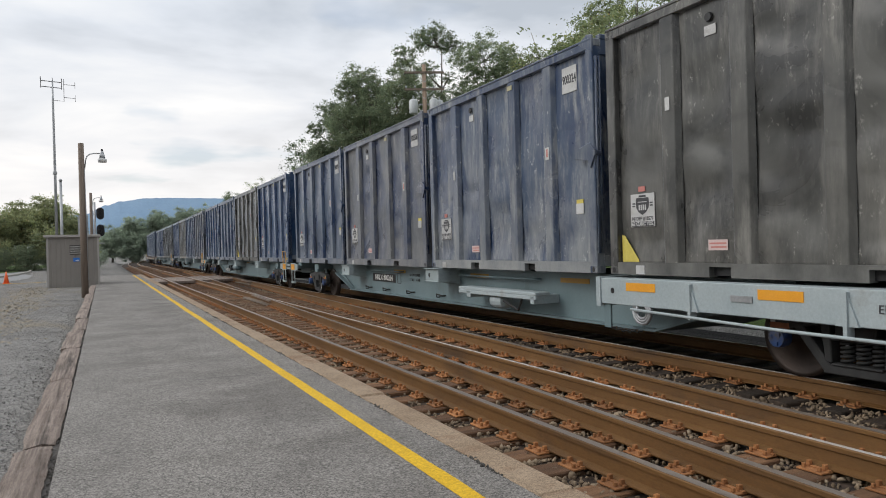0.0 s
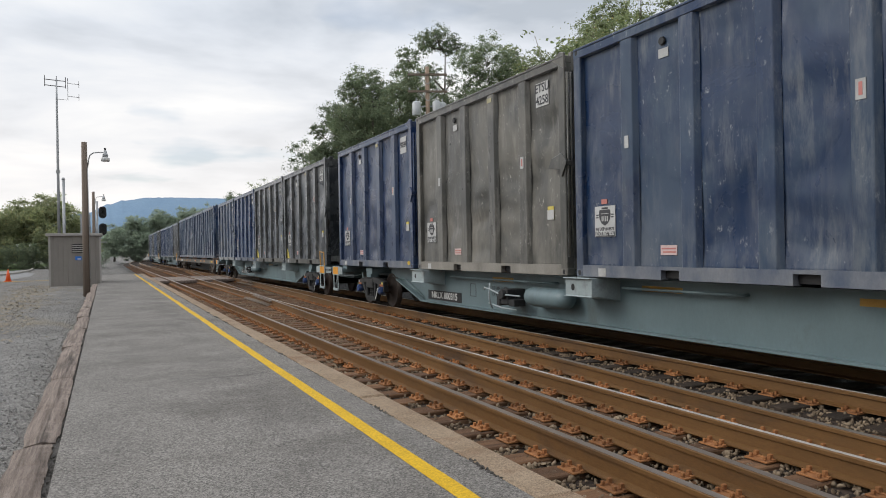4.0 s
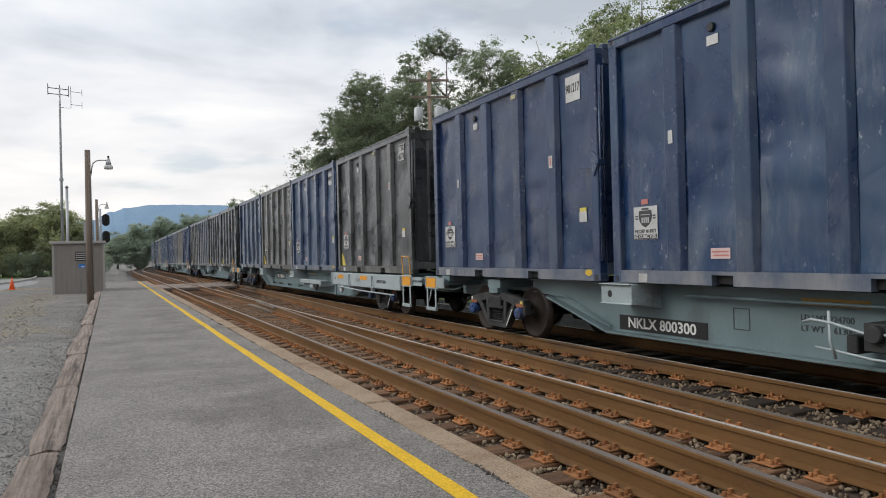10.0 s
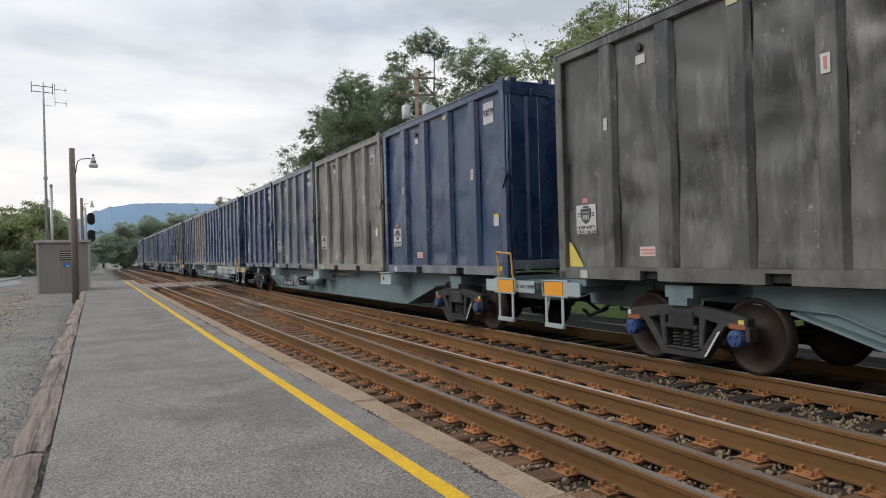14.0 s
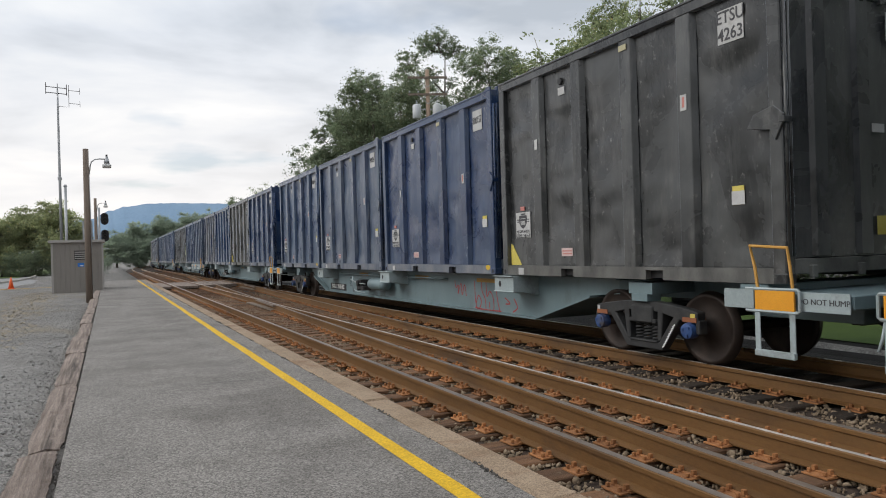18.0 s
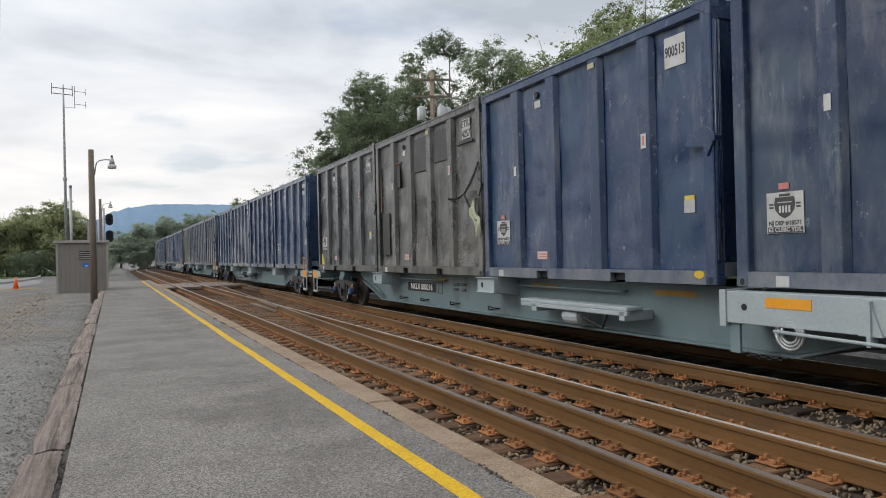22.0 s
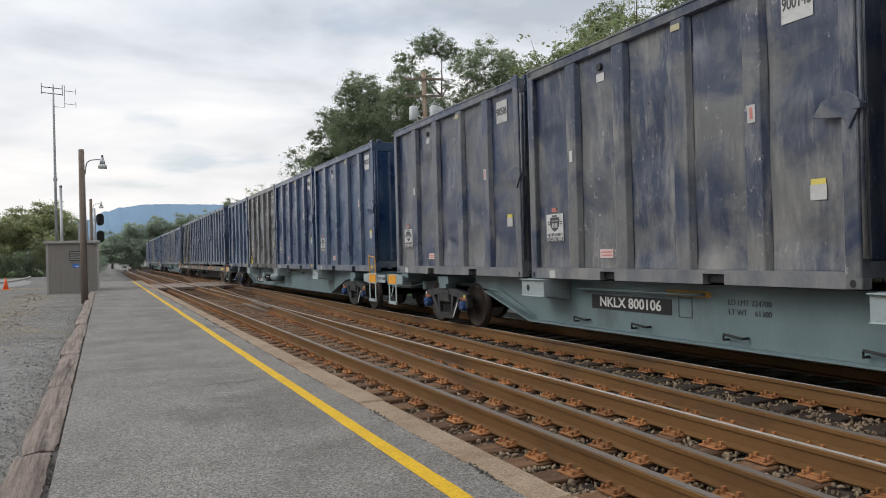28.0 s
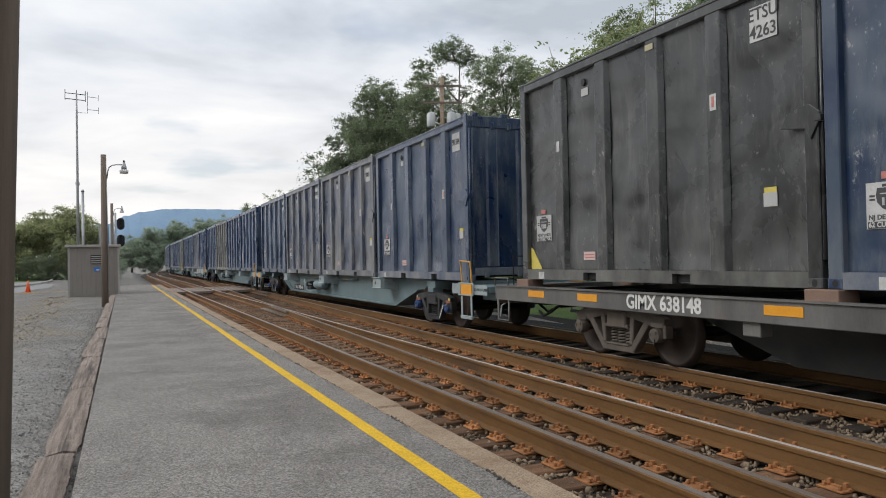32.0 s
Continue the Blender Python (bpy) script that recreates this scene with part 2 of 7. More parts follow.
def paint(name, base, faded, dirt, rough=0.48, dust=0.8, rise=1.25):
    """Old container paint: faded in patches, streaked downwards with dust, dented, paler dust low down."""
    m = bpy.data.materials.new(name)
    m.use_nodes = True
    nt = m.node_tree
    N, L = nt.nodes.new, nt.links.new
    bsdf = nt.nodes["Principled BSDF"]
    co, info = N("ShaderNodeTexCoord"), N("ShaderNodeObjectInfo")
    off = N("ShaderNodeVectorMath")
    off.operation = "MULTIPLY_ADD"
    off.inputs[1].default_value = (41.0, 87.0, 29.0)
    L(info.outputs["Random"], off.inputs[0])
    L(co.outputs["Object"], off.inputs[2])

    def noise_node(s, detail, r, scale=None, warp=0.0):
        n = N("ShaderNodeTexNoise")
        n.inputs["Scale"].default_value, n.inputs["Detail"].default_value = s, detail
        n.inputs["Roughness"].default_value, n.inputs["Distortion"].default_value = r, warp
        src = off.outputs[0]
        if scale:
            mp = N("ShaderNodeMapping")
            mp.inputs["Scale"].default_value = scale
            L(src, mp.inputs["Vector"])
            src = mp.outputs[0]
        L(src, n.inputs["Vector"])
        return n.outputs["Fac"]

    def ramp(fac, a, b, lo=0.0, hi=1.0):
        n = N("ShaderNodeMapRange")
        for k, v in (("From Min", a), ("From Max", b), ("To Min", lo), ("To Max", hi)):
            n.inputs[k].default_value = v
        L(fac, n.inputs["Value"])
        return n.outputs[0]

    def mixed(fac, a, b):
        n = N("ShaderNodeMix")
        n.data_type = "RGBA"
        for key, v in (("Factor", fac), ("A", a), ("B", b)):
            if isinstance(v, tuple):
                n.inputs[key].default_value = (*v, 1)
            else:
                L(v, n.inputs[key])
        return n.outputs["Result"]

    def times(a, b):
        n = N("ShaderNodeMath")
        n.operation = "MULTIPLY"
        L(a, n.inputs[0])
        L(b, n.inputs[1])
        return n.outputs[0]

    patches = noise_node(0.75, 5.0, 0.6, warp=0.6)
    col = mixed(ramp(patches, 0.44, 0.58), base, faded)
    streak = noise_node(1.0, 7.0, 0.75, (5.0, 5.0, 0.9))
    col = mixed(times(ramp(streak, 0.47, 0.70, 0.0, dust), ramp(noise_node(0.9, 3.0, 0.5), 0.35, 0.65)), col, dirt)
    # dust thrown up from the track, with its own ragged edge
    sep = N("ShaderNodeSeparateXYZ")
    L(co.outputs["Object"], sep.inputs[0])
    low = times(ramp(sep.outputs["Z"], rise, 0.1), ramp(noise_node(1.3, 6.0, 0.7, (1.0, 1.0, 0.35)), 0.42, 0.72))
    col = mixed(ramp(low, 0.0, 1.0, 0.0, dust), col, dirt)
    scuff = noise_node(11.0, 5.0, 0.8, (1.0, 1.0, 0.6))
    rub = times(ramp(scuff, 0.60, 0.70, 0.0, 0.7), ramp(noise_node(0.7, 2.0, 0.5), 0.42, 0.58))
    col = mixed(rub, col, tuple(min(1.0, 1.6 * c + 0.08) for c in dirt))
    hsv = N("ShaderNodeHueSaturation")
    L(col, hsv.inputs["Color"])
    L(ramp(info.outputs["Random"], 0.0, 1.0, 0.88, 1.12), hsv.inputs["Value"])
    L(hsv.outputs[0], bsdf.inputs["Base Color"])
    L(ramp(patches, 0.3, 0.7, rough - 0.16, rough + 0.12), bsdf.inputs["Roughness"])
    bsdf.inputs["Specular IOR Level"].default_value = 0.6
    # a film of dust catches the light at low angles
    bsdf.inputs["Sheen Weight"].default_value, bsdf.inputs["Sheen Roughness"].default_value = 0.9, 0.3
    bsdf.inputs["Sheen Tint"].default_value = (0.8, 0.85, 0.95, 1)
    # soft bulges, and sharp creases where the sheet has buckled
    b0, b1, b2 = N("ShaderNodeBump"), N("ShaderNodeBump"), N("ShaderNodeBump")
    b0.inputs["Strength"].default_value, b0.inputs["Distance"].default_value = 0.4, 0.08
    L(noise_node(1.0, 1.5, 0.4, (1.0, 0.8, 1.3), 0.2), b0.inputs["Height"])
    crease = N("ShaderNodeMath")
    crease.operation = "ABSOLUTE"
    L(ramp(noise_node(1.25, 2.0, 0.45, (1.0, 0.8, 0.7), 0.15), 0.3, 0.7, -1.0, 1.0), crease.inputs[0])
    b1.inputs["Strength"].default_value, b1.inputs["Distance"].default_value = 0.08, 0.02
    L(ramp(crease.outputs[0], 0.0, 0.22), b1.inputs["Height"])
    L(b0.outputs[0], b1.inputs["Normal"])
    b2.inputs["Strength"].default_value, b2.inputs["Distance"].default_value = 0.12, 0.004
    L(noise_node(60.0, 3.0, 0.6), b2.inputs["Height"])
    L(b1.outputs[0], b2.inputs["Normal"])
    L(b2.outputs[0], bsdf.inputs["Normal"])
    return m


def plain(name, color, rough=0.5, metal=0.0):
    m = bpy.data.materials.new(name)
    m.use_nodes = True
    b = m.node_tree.nodes["Principled BSDF"]
    b.inputs["Base Color"].default_value = (*color, 1)
    b.inputs["Roughness"].default_value, b.inputs["Metallic"].default_value = rough, metal
    return m


PAINT = {
    "blue": (paint("blue_paint", (0.0030, 0.0182, 0.072), (0.009, 0.034, 0.096), (0.18, 0.20, 0.215), 0.31, 0.35),
             paint("blue_paint_dusty", (0.0045, 0.0235, 0.074), (0.030, 0.057, 0.104), (0.22, 0.23, 0.235), 0.36, 0.7),
             paint("blue_paint_faded", (0.0042, 0.025, 0.084), (0.016, 0.047, 0.106), (0.20, 0.218, 0.232), 0.34, 0.5)),
    "pale": (paint("blue_paint_pale_with_dust", (0.007, 0.026, 0.078), (0.032, 0.056, 0.105), (0.36, 0.365, 0.34), 0.36, 0.9, 3.0),) * 2,
    "dark": (paint("dark_grey_paint", (0.0175, 0.0188, 0.0192), (0.049, 0.052, 0.052), (0.17, 0.168, 0.16), 0.30, 0.6),
             paint("dark_grey_paint_dusty", (0.027, 0.0272, 0.0255), (0.075, 0.0745, 0.068), (0.25, 0.24, 0.215), 0.34, 0.8, 1.7)),
    "taupe": (paint("taupe_paint", (0.055, 0.054, 0.047), (0.125, 0.118, 0.100), (0.30, 0.28, 0.245), 0.42, 0.75),
              paint("taupe_paint_dusty", (0.075, 0.072, 0.061), (0.17, 0.155, 0.127), (0.33, 0.31, 0.27), 0.46, 0.85)),
    "slate": (paint("slate_blue_paint", (0.010, 0.024, 0.068), (0.090, 0.096, 0.105), (0.28, 0.27, 0.255), 0.38, 0.85),
              paint("slate_blue_paint_dusty", (0.015, 0.028, 0.066), (0.110, 0.113, 0.115), (0.30, 0.29, 0.27), 0.42, 0.9)),
}
DUSTY = {
    "blue": surface("dusty_blue_rail", (0.045, 0.070, 0.125), (0.24, 0.245, 0.25), 2.2, 45, 0.6, 0, 0.1, stretch=(1, 1, 0.6)),
    "pale": surface("pale_dusty_rail", (0.15, 0.165, 0.18), (0.33, 0.335, 0.325), 2.2, 45, 0.65, 0, 0.1, stretch=(1, 1, 0.6)),
    "dark": surface("dusty_dark_rail", (0.035, 0.035, 0.033), (0.18, 0.178, 0.165), 2.2, 45, 0.6, 0, 0.1, stretch=(1, 1, 0.6)),
    "taupe": surface("dusty_taupe_rail", (0.17, 0.16, 0.14), (0.31, 0.29, 0.255), 2.2, 45, 0.65, 0, 0.1, stretch=(1, 1, 0.6)),
    "slate": surface("dusty_slate_rail", (0.08, 0.093, 0.12), (0.26, 0.255, 0.245), 2.2, 45, 0.6, 0, 0.1, stretch=(1, 1, 0.6)),
}
SAGE = surface("grey_green_paint", (0.125, 0.178, 0.192), (0.172, 0.236, 0.252), 1.1, 30, 0.45, 0, 0.05, stain=(0.075, 0.08, 0.078), stain_scale=1.0, stain_edge=(0.56, 0.80), vary=0.08, stretch=(1, 1, 0.5), spot=0.05)
PALE = surface("pale_grey_paint", (0.31, 0.365, 0.38), (0.40, 0.45, 0.46), 1.5, 30, 0.5, 0, 0.06, stain=(0.22, 0.21, 0.19), stain_scale=1.5, stain_edge=(0.58, 0.78))
DARK_STEEL = surface("dark_steel", (0.009, 0.009, 0.0095), (0.024, 0.023, 0.022), 3, 50, 0.65, 0.2, 0.15, vary=0.15)
TRUCK = surface("cast_steel_grey", (0.014, 0.0145, 0.016), (0.044, 0.044, 0.043), 4, 60, 0.7, 0.1, 0.2, vary=0.25, stain=(0.12, 0.10, 0.08), stain_edge=(0.6, 0.8))
TRUCK_RUST = surface("cast_steel_brown", (0.09, 0.075, 0.062), (0.17, 0.14, 0.115), 4, 60, 0.8, 0.1, 0.2, vary=0.15)
WHEEL = surface("wheel_steel", (0.022, 0.017, 0.015), (0.055, 0.038, 0.030), 5, 70, 0.55, 0.5, 0.12)
CAP_BLUE = surface("blue_bearing_paint", (0.015, 0.045, 0.15), (0.035, 0.085, 0.23), 6, 60, 0.5, 0, 0.1, stain=(0.07, 0.06, 0.055), stain_scale=5, stain_edge=(0.48, 0.66))
RUST_RED = surface("rusty_adapter", (0.20, 0.07, 0.035), (0.32, 0.12, 0.05), 6, 60, 0.85, 0, 0.2)
FLAT_STEEL = surface("flatcar_steel", (0.066, 0.065, 0.064), (0.19, 0.183, 0.172), 1.2, 40, 0.6, 0.1, 0.12, stain=(0.20, 0.125, 0.085), stain_scale=0.5, stain_edge=(0.56, 0.70), stretch=(1, 1, 0.3))
ORANGE = surface("orange_reflector", (0.72, 0.30, 0.02), (0.80, 0.36, 0.03), 4, 90, 0.35, 0, 0.03)
ORANGE_RAIL = surface("orange_handrail_paint", (0.52, 0.26, 0.05), (0.62, 0.34, 0.08), 6, 60, 0.5, 0, 0.1)
SIGN_WHITE = surface("label_white", (0.40, 0.40, 0.395), (0.55, 0.55, 0.54), 3, 60, 0.6, 0, 0.02, stain=(0.38, 0.37, 0.35), stain_scale=5, vary=0.12)
SIGN_YELLOW = surface("label_yellow", (0.55, 0.44, 0.07), (0.66, 0.56, 0.14), 5, 60, 0.6, 0, 0.02)
SIGN_PINK = surface("label_pink", (0.56, 0.42, 0.40), (0.64, 0.50, 0.48), 5, 60, 0.6, 0, 0.02)
SIGN_RED = surface("label_red", (0.45, 0.15, 0.13), (0.55, 0.22, 0.19), 5, 60, 0.6, 0, 0.02)
INK = plain("label_ink", (0.05, 0.05, 0.055), 0.6)
WHITE_PAINT = surface("white_stencil", (0.60, 0.60, 0.58), (0.75, 0.75, 0.73), 8, 80, 0.6, 0, 0.02)
GALV = surface("galvanised_steel", (0.30, 0.31, 0.32), (0.42, 0.43, 0.44), 3, 60, 0.45, 0.6, 0.06)
WOOD = surface("weathered_pole_wood", (0.12, 0.092, 0.072), (0.25, 0.20, 0.16), 3, 60, 0.9, 0, 0.4, stretch=(3, 3, 0.15))
TIMBER = surface("weathered_timber", (0.115, 0.086, 0.070), (0.36, 0.29, 0.245), 3, 45, 0.9, 0, 0.9, stretch=(9, 0.35, 9), stain=(0.06, 0.046, 0.038), stain_scale=0.9, stain_edge=(0.56, 0.68), spot=0.45, spread=0.4)
ASPHALT = surface("platform_asphalt", (0.176, 0.163, 0.149), (0.256, 0.238, 0.217), 1.6, 30, 0.92, 0, 0.9, spot=0.2, depth=0.006, stain=(0.152, 0.139, 0.125), stain_scale=0.7, stain_edge=(0.48, 0.66), cells=115, cell_spot=0.6)
YELLOW = surface("yellow_line_paint", (0.60, 0.355, 0.006), (0.72, 0.44, 0.010), 4, 60, 0.8, 0, 0.5, spot=0.12, depth=0.005, cells=85, cell_spot=0.18)
KERB = surface("concrete_kerb", (0.235, 0.165, 0.105), (0.36, 0.27, 0.185), 2, 50, 0.92, 0, 0.6, spot=0.15, depth=0.005, stain=(0.21, 0.12, 0.068), stain_scale=1.5, cells=120, cell_spot=0.3)
GRAVEL = surface("yard_gravel", (0.162, 0.154, 0.144), (0.30, 0.287, 0.268), 0.7, 12, 0.95, 0, 1.0, spot=0.3, depth=0.03, stain=(0.25, 0.215, 0.16), stain_scale=0.3, cells=80, cell_spot=0.45)
# bed colour is kept dark as painted-in shade between the loose stones
BALLAST = surface("ballast_bed", (0.016, 0.010, 0.007), (0.060, 0.038, 0.024), 0.9, 16, 0.95, 0, 1.0, spot=0.3, depth=0.05, cells=20, cell_spot=0.7)
STONE = surface("ballast_stone", (0.062, 0.038, 0.021), (0.34, 0.26, 0.175), 5.5, 40, 0.95, 0, 0.3, spot=0.25, vary=0.0, spread=0.35)
GREY_STONE = surface("gravel_stone", (0.13, 0.127, 0.122), (0.36, 0.35, 0.335), 6.5, 40, 0.95, 0, 0.3, spot=0.2)
RAIL_RUST = surface("rusty_rail_web", (0.120, 0.057, 0.016), (0.205, 0.104, 0.033), 1.5, 60, 0.6, 0.2, 0.25, stretch=(1, 0.3, 1), spot=0.15, stain=(0.075, 0.043, 0.023), stain_scale=0.8)
RAIL_TOP = surface("worn_rail_head", (0.22, 0.175, 0.14), (0.33, 0.28, 0.24), 2, 60, 0.32, 0.4, 0.05, stretch=(6, 0.2, 6))
RAIL_SHINY = surface("polished_rail_head", (0.66, 0.62, 0.58), (0.80, 0.77, 0.74), 2, 60, 0.28, 0.4, 0.04, stretch=(6, 0.2, 6))
TIE = surface("tie_wood", (0.075, 0.038, 0.020), (0.22, 0.115, 0.056), 3, 50, 0.95, 0, 0.6, vary=0.35, stretch=(0.4, 5, 5), spot=0.3)
PLATE = surface("rusty_tie_plate", (0.22, 0.088, 0.030), (0.40, 0.180, 0.066), 6, 60, 0.9, 0, 0.4, vary=0.3, spot=0.25)
SHED = surface("shed_panel", (0.215, 0.195, 0.175), (0.25, 0.228, 0.205), 1, 40, 0.7, 0, 0.05)
SHED_TRIM = surface("shed_trim", (0.33, 0.31, 0.285), (0.38, 0.36, 0.335), 1, 40, 0.6, 0, 0.05)
BLACK = plain("plain_black", (0.012, 0.012, 0.013), 0.5)
GRASS = surface("short_grass", (0.045, 0.085, 0.016), (0.095, 0.15, 0.03), 0.6, 25, 0.95, 0, 0.8, spot=0.4, depth=0.04)
LOT = surface("lot_asphalt", (0.20, 0.20, 0.20), (0.26, 0.258, 0.253), 0.3, 60, 0.93, 0, 0.4, spot=0.2)
BARK = surface("bark", (0.07, 0.058, 0.046), (0.15, 0.128, 0.105), 4, 40, 0.95, 0, 0.6, stretch=(4, 4, 0.6))


def leaf_material(name, dark, light, turn=None):
    m = bpy.data.materials.new(name)
    m.use_nodes = True
    nt = m.node_tree
    N, L = nt.nodes.new, nt.links.new
    bsdf = nt.nodes["Principled BSDF"]
    geo, co = N("ShaderNodeNewGeometry"), N("ShaderNodeTexCoord")
    ramp = N("ShaderNodeValToRGB")
    e = ramp.color_ramp.elements
    e[0].color, e[1].color = (*dark, 1), (*light, 1)
    if turn:
        t = e.new(0.93)
        t.color = (*light, 1)
        e[-1].color = (*turn, 1)
    L(geo.outputs["Random Per Island"], ramp.inputs["Fac"])
    big = N("ShaderNodeTexNoise")
    big.inputs["Scale"].default_value = 0.35
    L(co.outputs["Object"], big.inputs["Vector"])
    mr = N("ShaderNodeMapRange")
    mr.inputs["From Min"].default_value, mr.inputs["From Max"].default_value = 0.3, 0.7
    mr.inputs["To Min"].default_value, mr.inputs["To Max"].default_value = 0.7, 1.3
    L(big.outputs["Fac"], mr.inputs["Value"])
    hsv = N("ShaderNodeHueSaturation")
    L(ramp.outputs["Color"], hsv.inputs["Color"])
    L(mr.outputs[0], hsv.inputs["Value"])
    L(hsv.outputs[0], bsdf.inputs["Base Color"])
    bsdf.inputs["Roughness"].default_value = 0.6
    trans = N("ShaderNodeBsdfTranslucent")
    L(hsv.outputs[0], trans.inputs["Color"])
    mix = N("ShaderNodeMixShader")
    mix.inputs["Fac"].default_value = 0.55
    L(bsdf.outputs[0], mix.inputs[1])
    L(trans.outputs[0], mix.inputs[2])
    L(mix.outputs[0], nt.nodes["Material Output"].inputs["Surface"])
    return m


LEAF = {
    "green": leaf_material("green_leaves", (0.14, 0.185, 0.115), (0.29, 0.345, 0.21), (0.36, 0.31, 0.16)),
    "dark": leaf_material("dark_leaves", (0.125, 0.165, 0.108), (0.26, 0.31, 0.195), (0.34, 0.28, 0.15)),
    "yellow": leaf_material("yellowing_leaves", (0.17, 0.22, 0.11), (0.36, 0.41, 0.20), (0.44, 0.37, 0.15)),
    # paler leaves for distant trees, with haze put into their colour
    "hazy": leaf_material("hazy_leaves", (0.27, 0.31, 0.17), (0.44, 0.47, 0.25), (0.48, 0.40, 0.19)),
    "far": leaf_material("far_haze_leaves", (0.27, 0.335, 0.26), (0.38, 0.44, 0.33)),
}
# ---- the plan: y runs along the rails, x to the right, z = 0 on top of the rails ----
BEND_AT, BEND_R = 112.0, 600.0


def along(x, s):
    """The point x metres beside the datum, s metres along it: straight, then a wide bend to the right."""
    if s <= BEND_AT:
        return x, s, 0.0
    a = (s - BEND_AT) / BEND_R
    r = BEND_R - x
    return BEND_R - r * math.cos(a), BEND_AT + r * math.sin(a), a


def stations(a, b):
    out = [s for s in (a, -60.0, 0.0, 30.0, BEND_AT) if a <= s <= b and s != b]
    s = BEND_AT + 10
    while s < b:
        if s > a:
            out.append(s)
        s += 10
    return sorted(set(out)) + [b]


def sweep(profile, a, b, shift=lambda s: 0.0, closed=True, steps=None):
    """An outline of (x, z) drawn out along the line."""
    sh, n = Shape(), len(profile)
    ss = steps or stations(a, b)
    for s in ss:
        for x, z in profile:
            px, py, _ = along(x + shift(s), s)
            sh.v.append((px, py, z))
    for i in range(len(ss) - 1):
        for k in range(n if closed else n - 1):
            p, q = i * n + k, i * n + (k + 1) % n
            sh.f.append((p, q, q + n, p + n))
    if closed:
        sh.f += [tuple(range(n)), tuple(range((len(ss) - 1) * n, len(ss) * n))[::-1]]
    return sh


RAIL_A, RAIL_C, RAIL_E, RAIL_F = 3.417, 4.922, 7.04, 8.545
TRAIN_X = 7.7925
PLATFORM_Z = 0.18


def crossover(s):
    """The near rail of the track that leads across, at s."""
    return 4.922 + 0.0415 * (s - 25.0)


def ground_height(x, y):
    if x < -0.6:
        return 0.075 + 0.02 * noise.noise((x * 0.8, y * 0.8, 0.0)) - 0.003 * max(0.0, min(-x, 30.0))
    if x < 2.3:
        return -0.05
    if x < 12.0:
        return -0.55
    bank = max(0.0, min((x - 15.0) / 14.0, 1.0))
    return -0.40 + 2.2 * bank * bank + 0.15 * noise.noise((x * 0.2, y * 0.2, 3.0))


def ground():
    xs = [-2500, -900, -300, -120, -60, -40, -30, -24, -18, -14, -11] + [-9 + 0.45 * i for i in range(19)] + [-0.55, 1.0, 2.25, 2.3, 5, 9, 11.9, 12, 13, 14.5, 16, 18, 20, 22, 25, 29, 36, 60, 150, 500, 2500]
    ys = [-2500, -900, -480, -200, -80, -30, -10, 0] + [1 + 0.45 * i for i in range(60)] + [29, 31, 33, 36, 39, 43, 47, 52, 60, 70, 80, 95, 110, 130, 160, 220, 350, 600, 1200, 2600]
    sh = Shape()
    for y in ys:
        for x in xs:
            sh.v.append((x, y, ground_height(x, y)))
    n = len(xs)
    for j in range(len(ys) - 1):
        for i in range(n - 1):
            a = j * n + i
            sh.f.append((a, a + 1, a + n + 1, a + n))
    tagged(part("ground", sh, GRAVEL, smooth=True), "grey gravel and packed dirt ground beside the tracks", "ground", kind="structure")
    # grass behind the tracks and at the far edge of the lot
    sh = Shape()
    gx, gy = [12.4, 12.6, 13.5, 14.5, 16, 18, 20, 22, 25, 29, 36, 60, 150, 900], [-480, -120, -40, 0, 10, 20, 30, 45, 60, 80, 100, 110]
    for y in gy:
        for x in gx:
            sh.v.append((x, y, ground_height(x, y) + 0.05))
    n = len(gx)
    for j in range(len(gy) - 1):
        for i in range(n - 1):
            a = j * n + i
            sh.f.append((a, a + 1, a + n + 1, a + n))
    tagged(part("grass_bank", sh, GRASS, smooth=True), "short green grass rising to the wood behind the tracks", "grass", kind="structure")
    sh = Shape()
    sh.add([(-90, 86, 0.09), (-8.4, 84, 0.09), (-5.0, 150, 0.08), (-90, 175, 0.08)], [(0, 1, 2, 3)])
    tagged(part("grass_verge", sh, GRASS), "strip of green grass beyond the parking lot", "grass", kind="structure")
    sh = Shape()
    sh.add([(-70, 46, 0.045), (-4.2, 46, 0.062), (-3.6, 58, 0.062), (-2.6, 74, 0.066), (-6, 92, 0.05), (-70, 98, 0.04)], [tuple(range(6))])
    tagged(part("parking_lot", sh, LOT), "worn grey asphalt parking lot", "parking lot", kind="structure")
    sh = Shape()
    sh.box(-30, -2.5, 48.3, 48.44, 0.05, 0.075)
    tagged(part("lot_line", sh, YELLOW), "faded yellow line painted across the lot", "line", kind="structure")


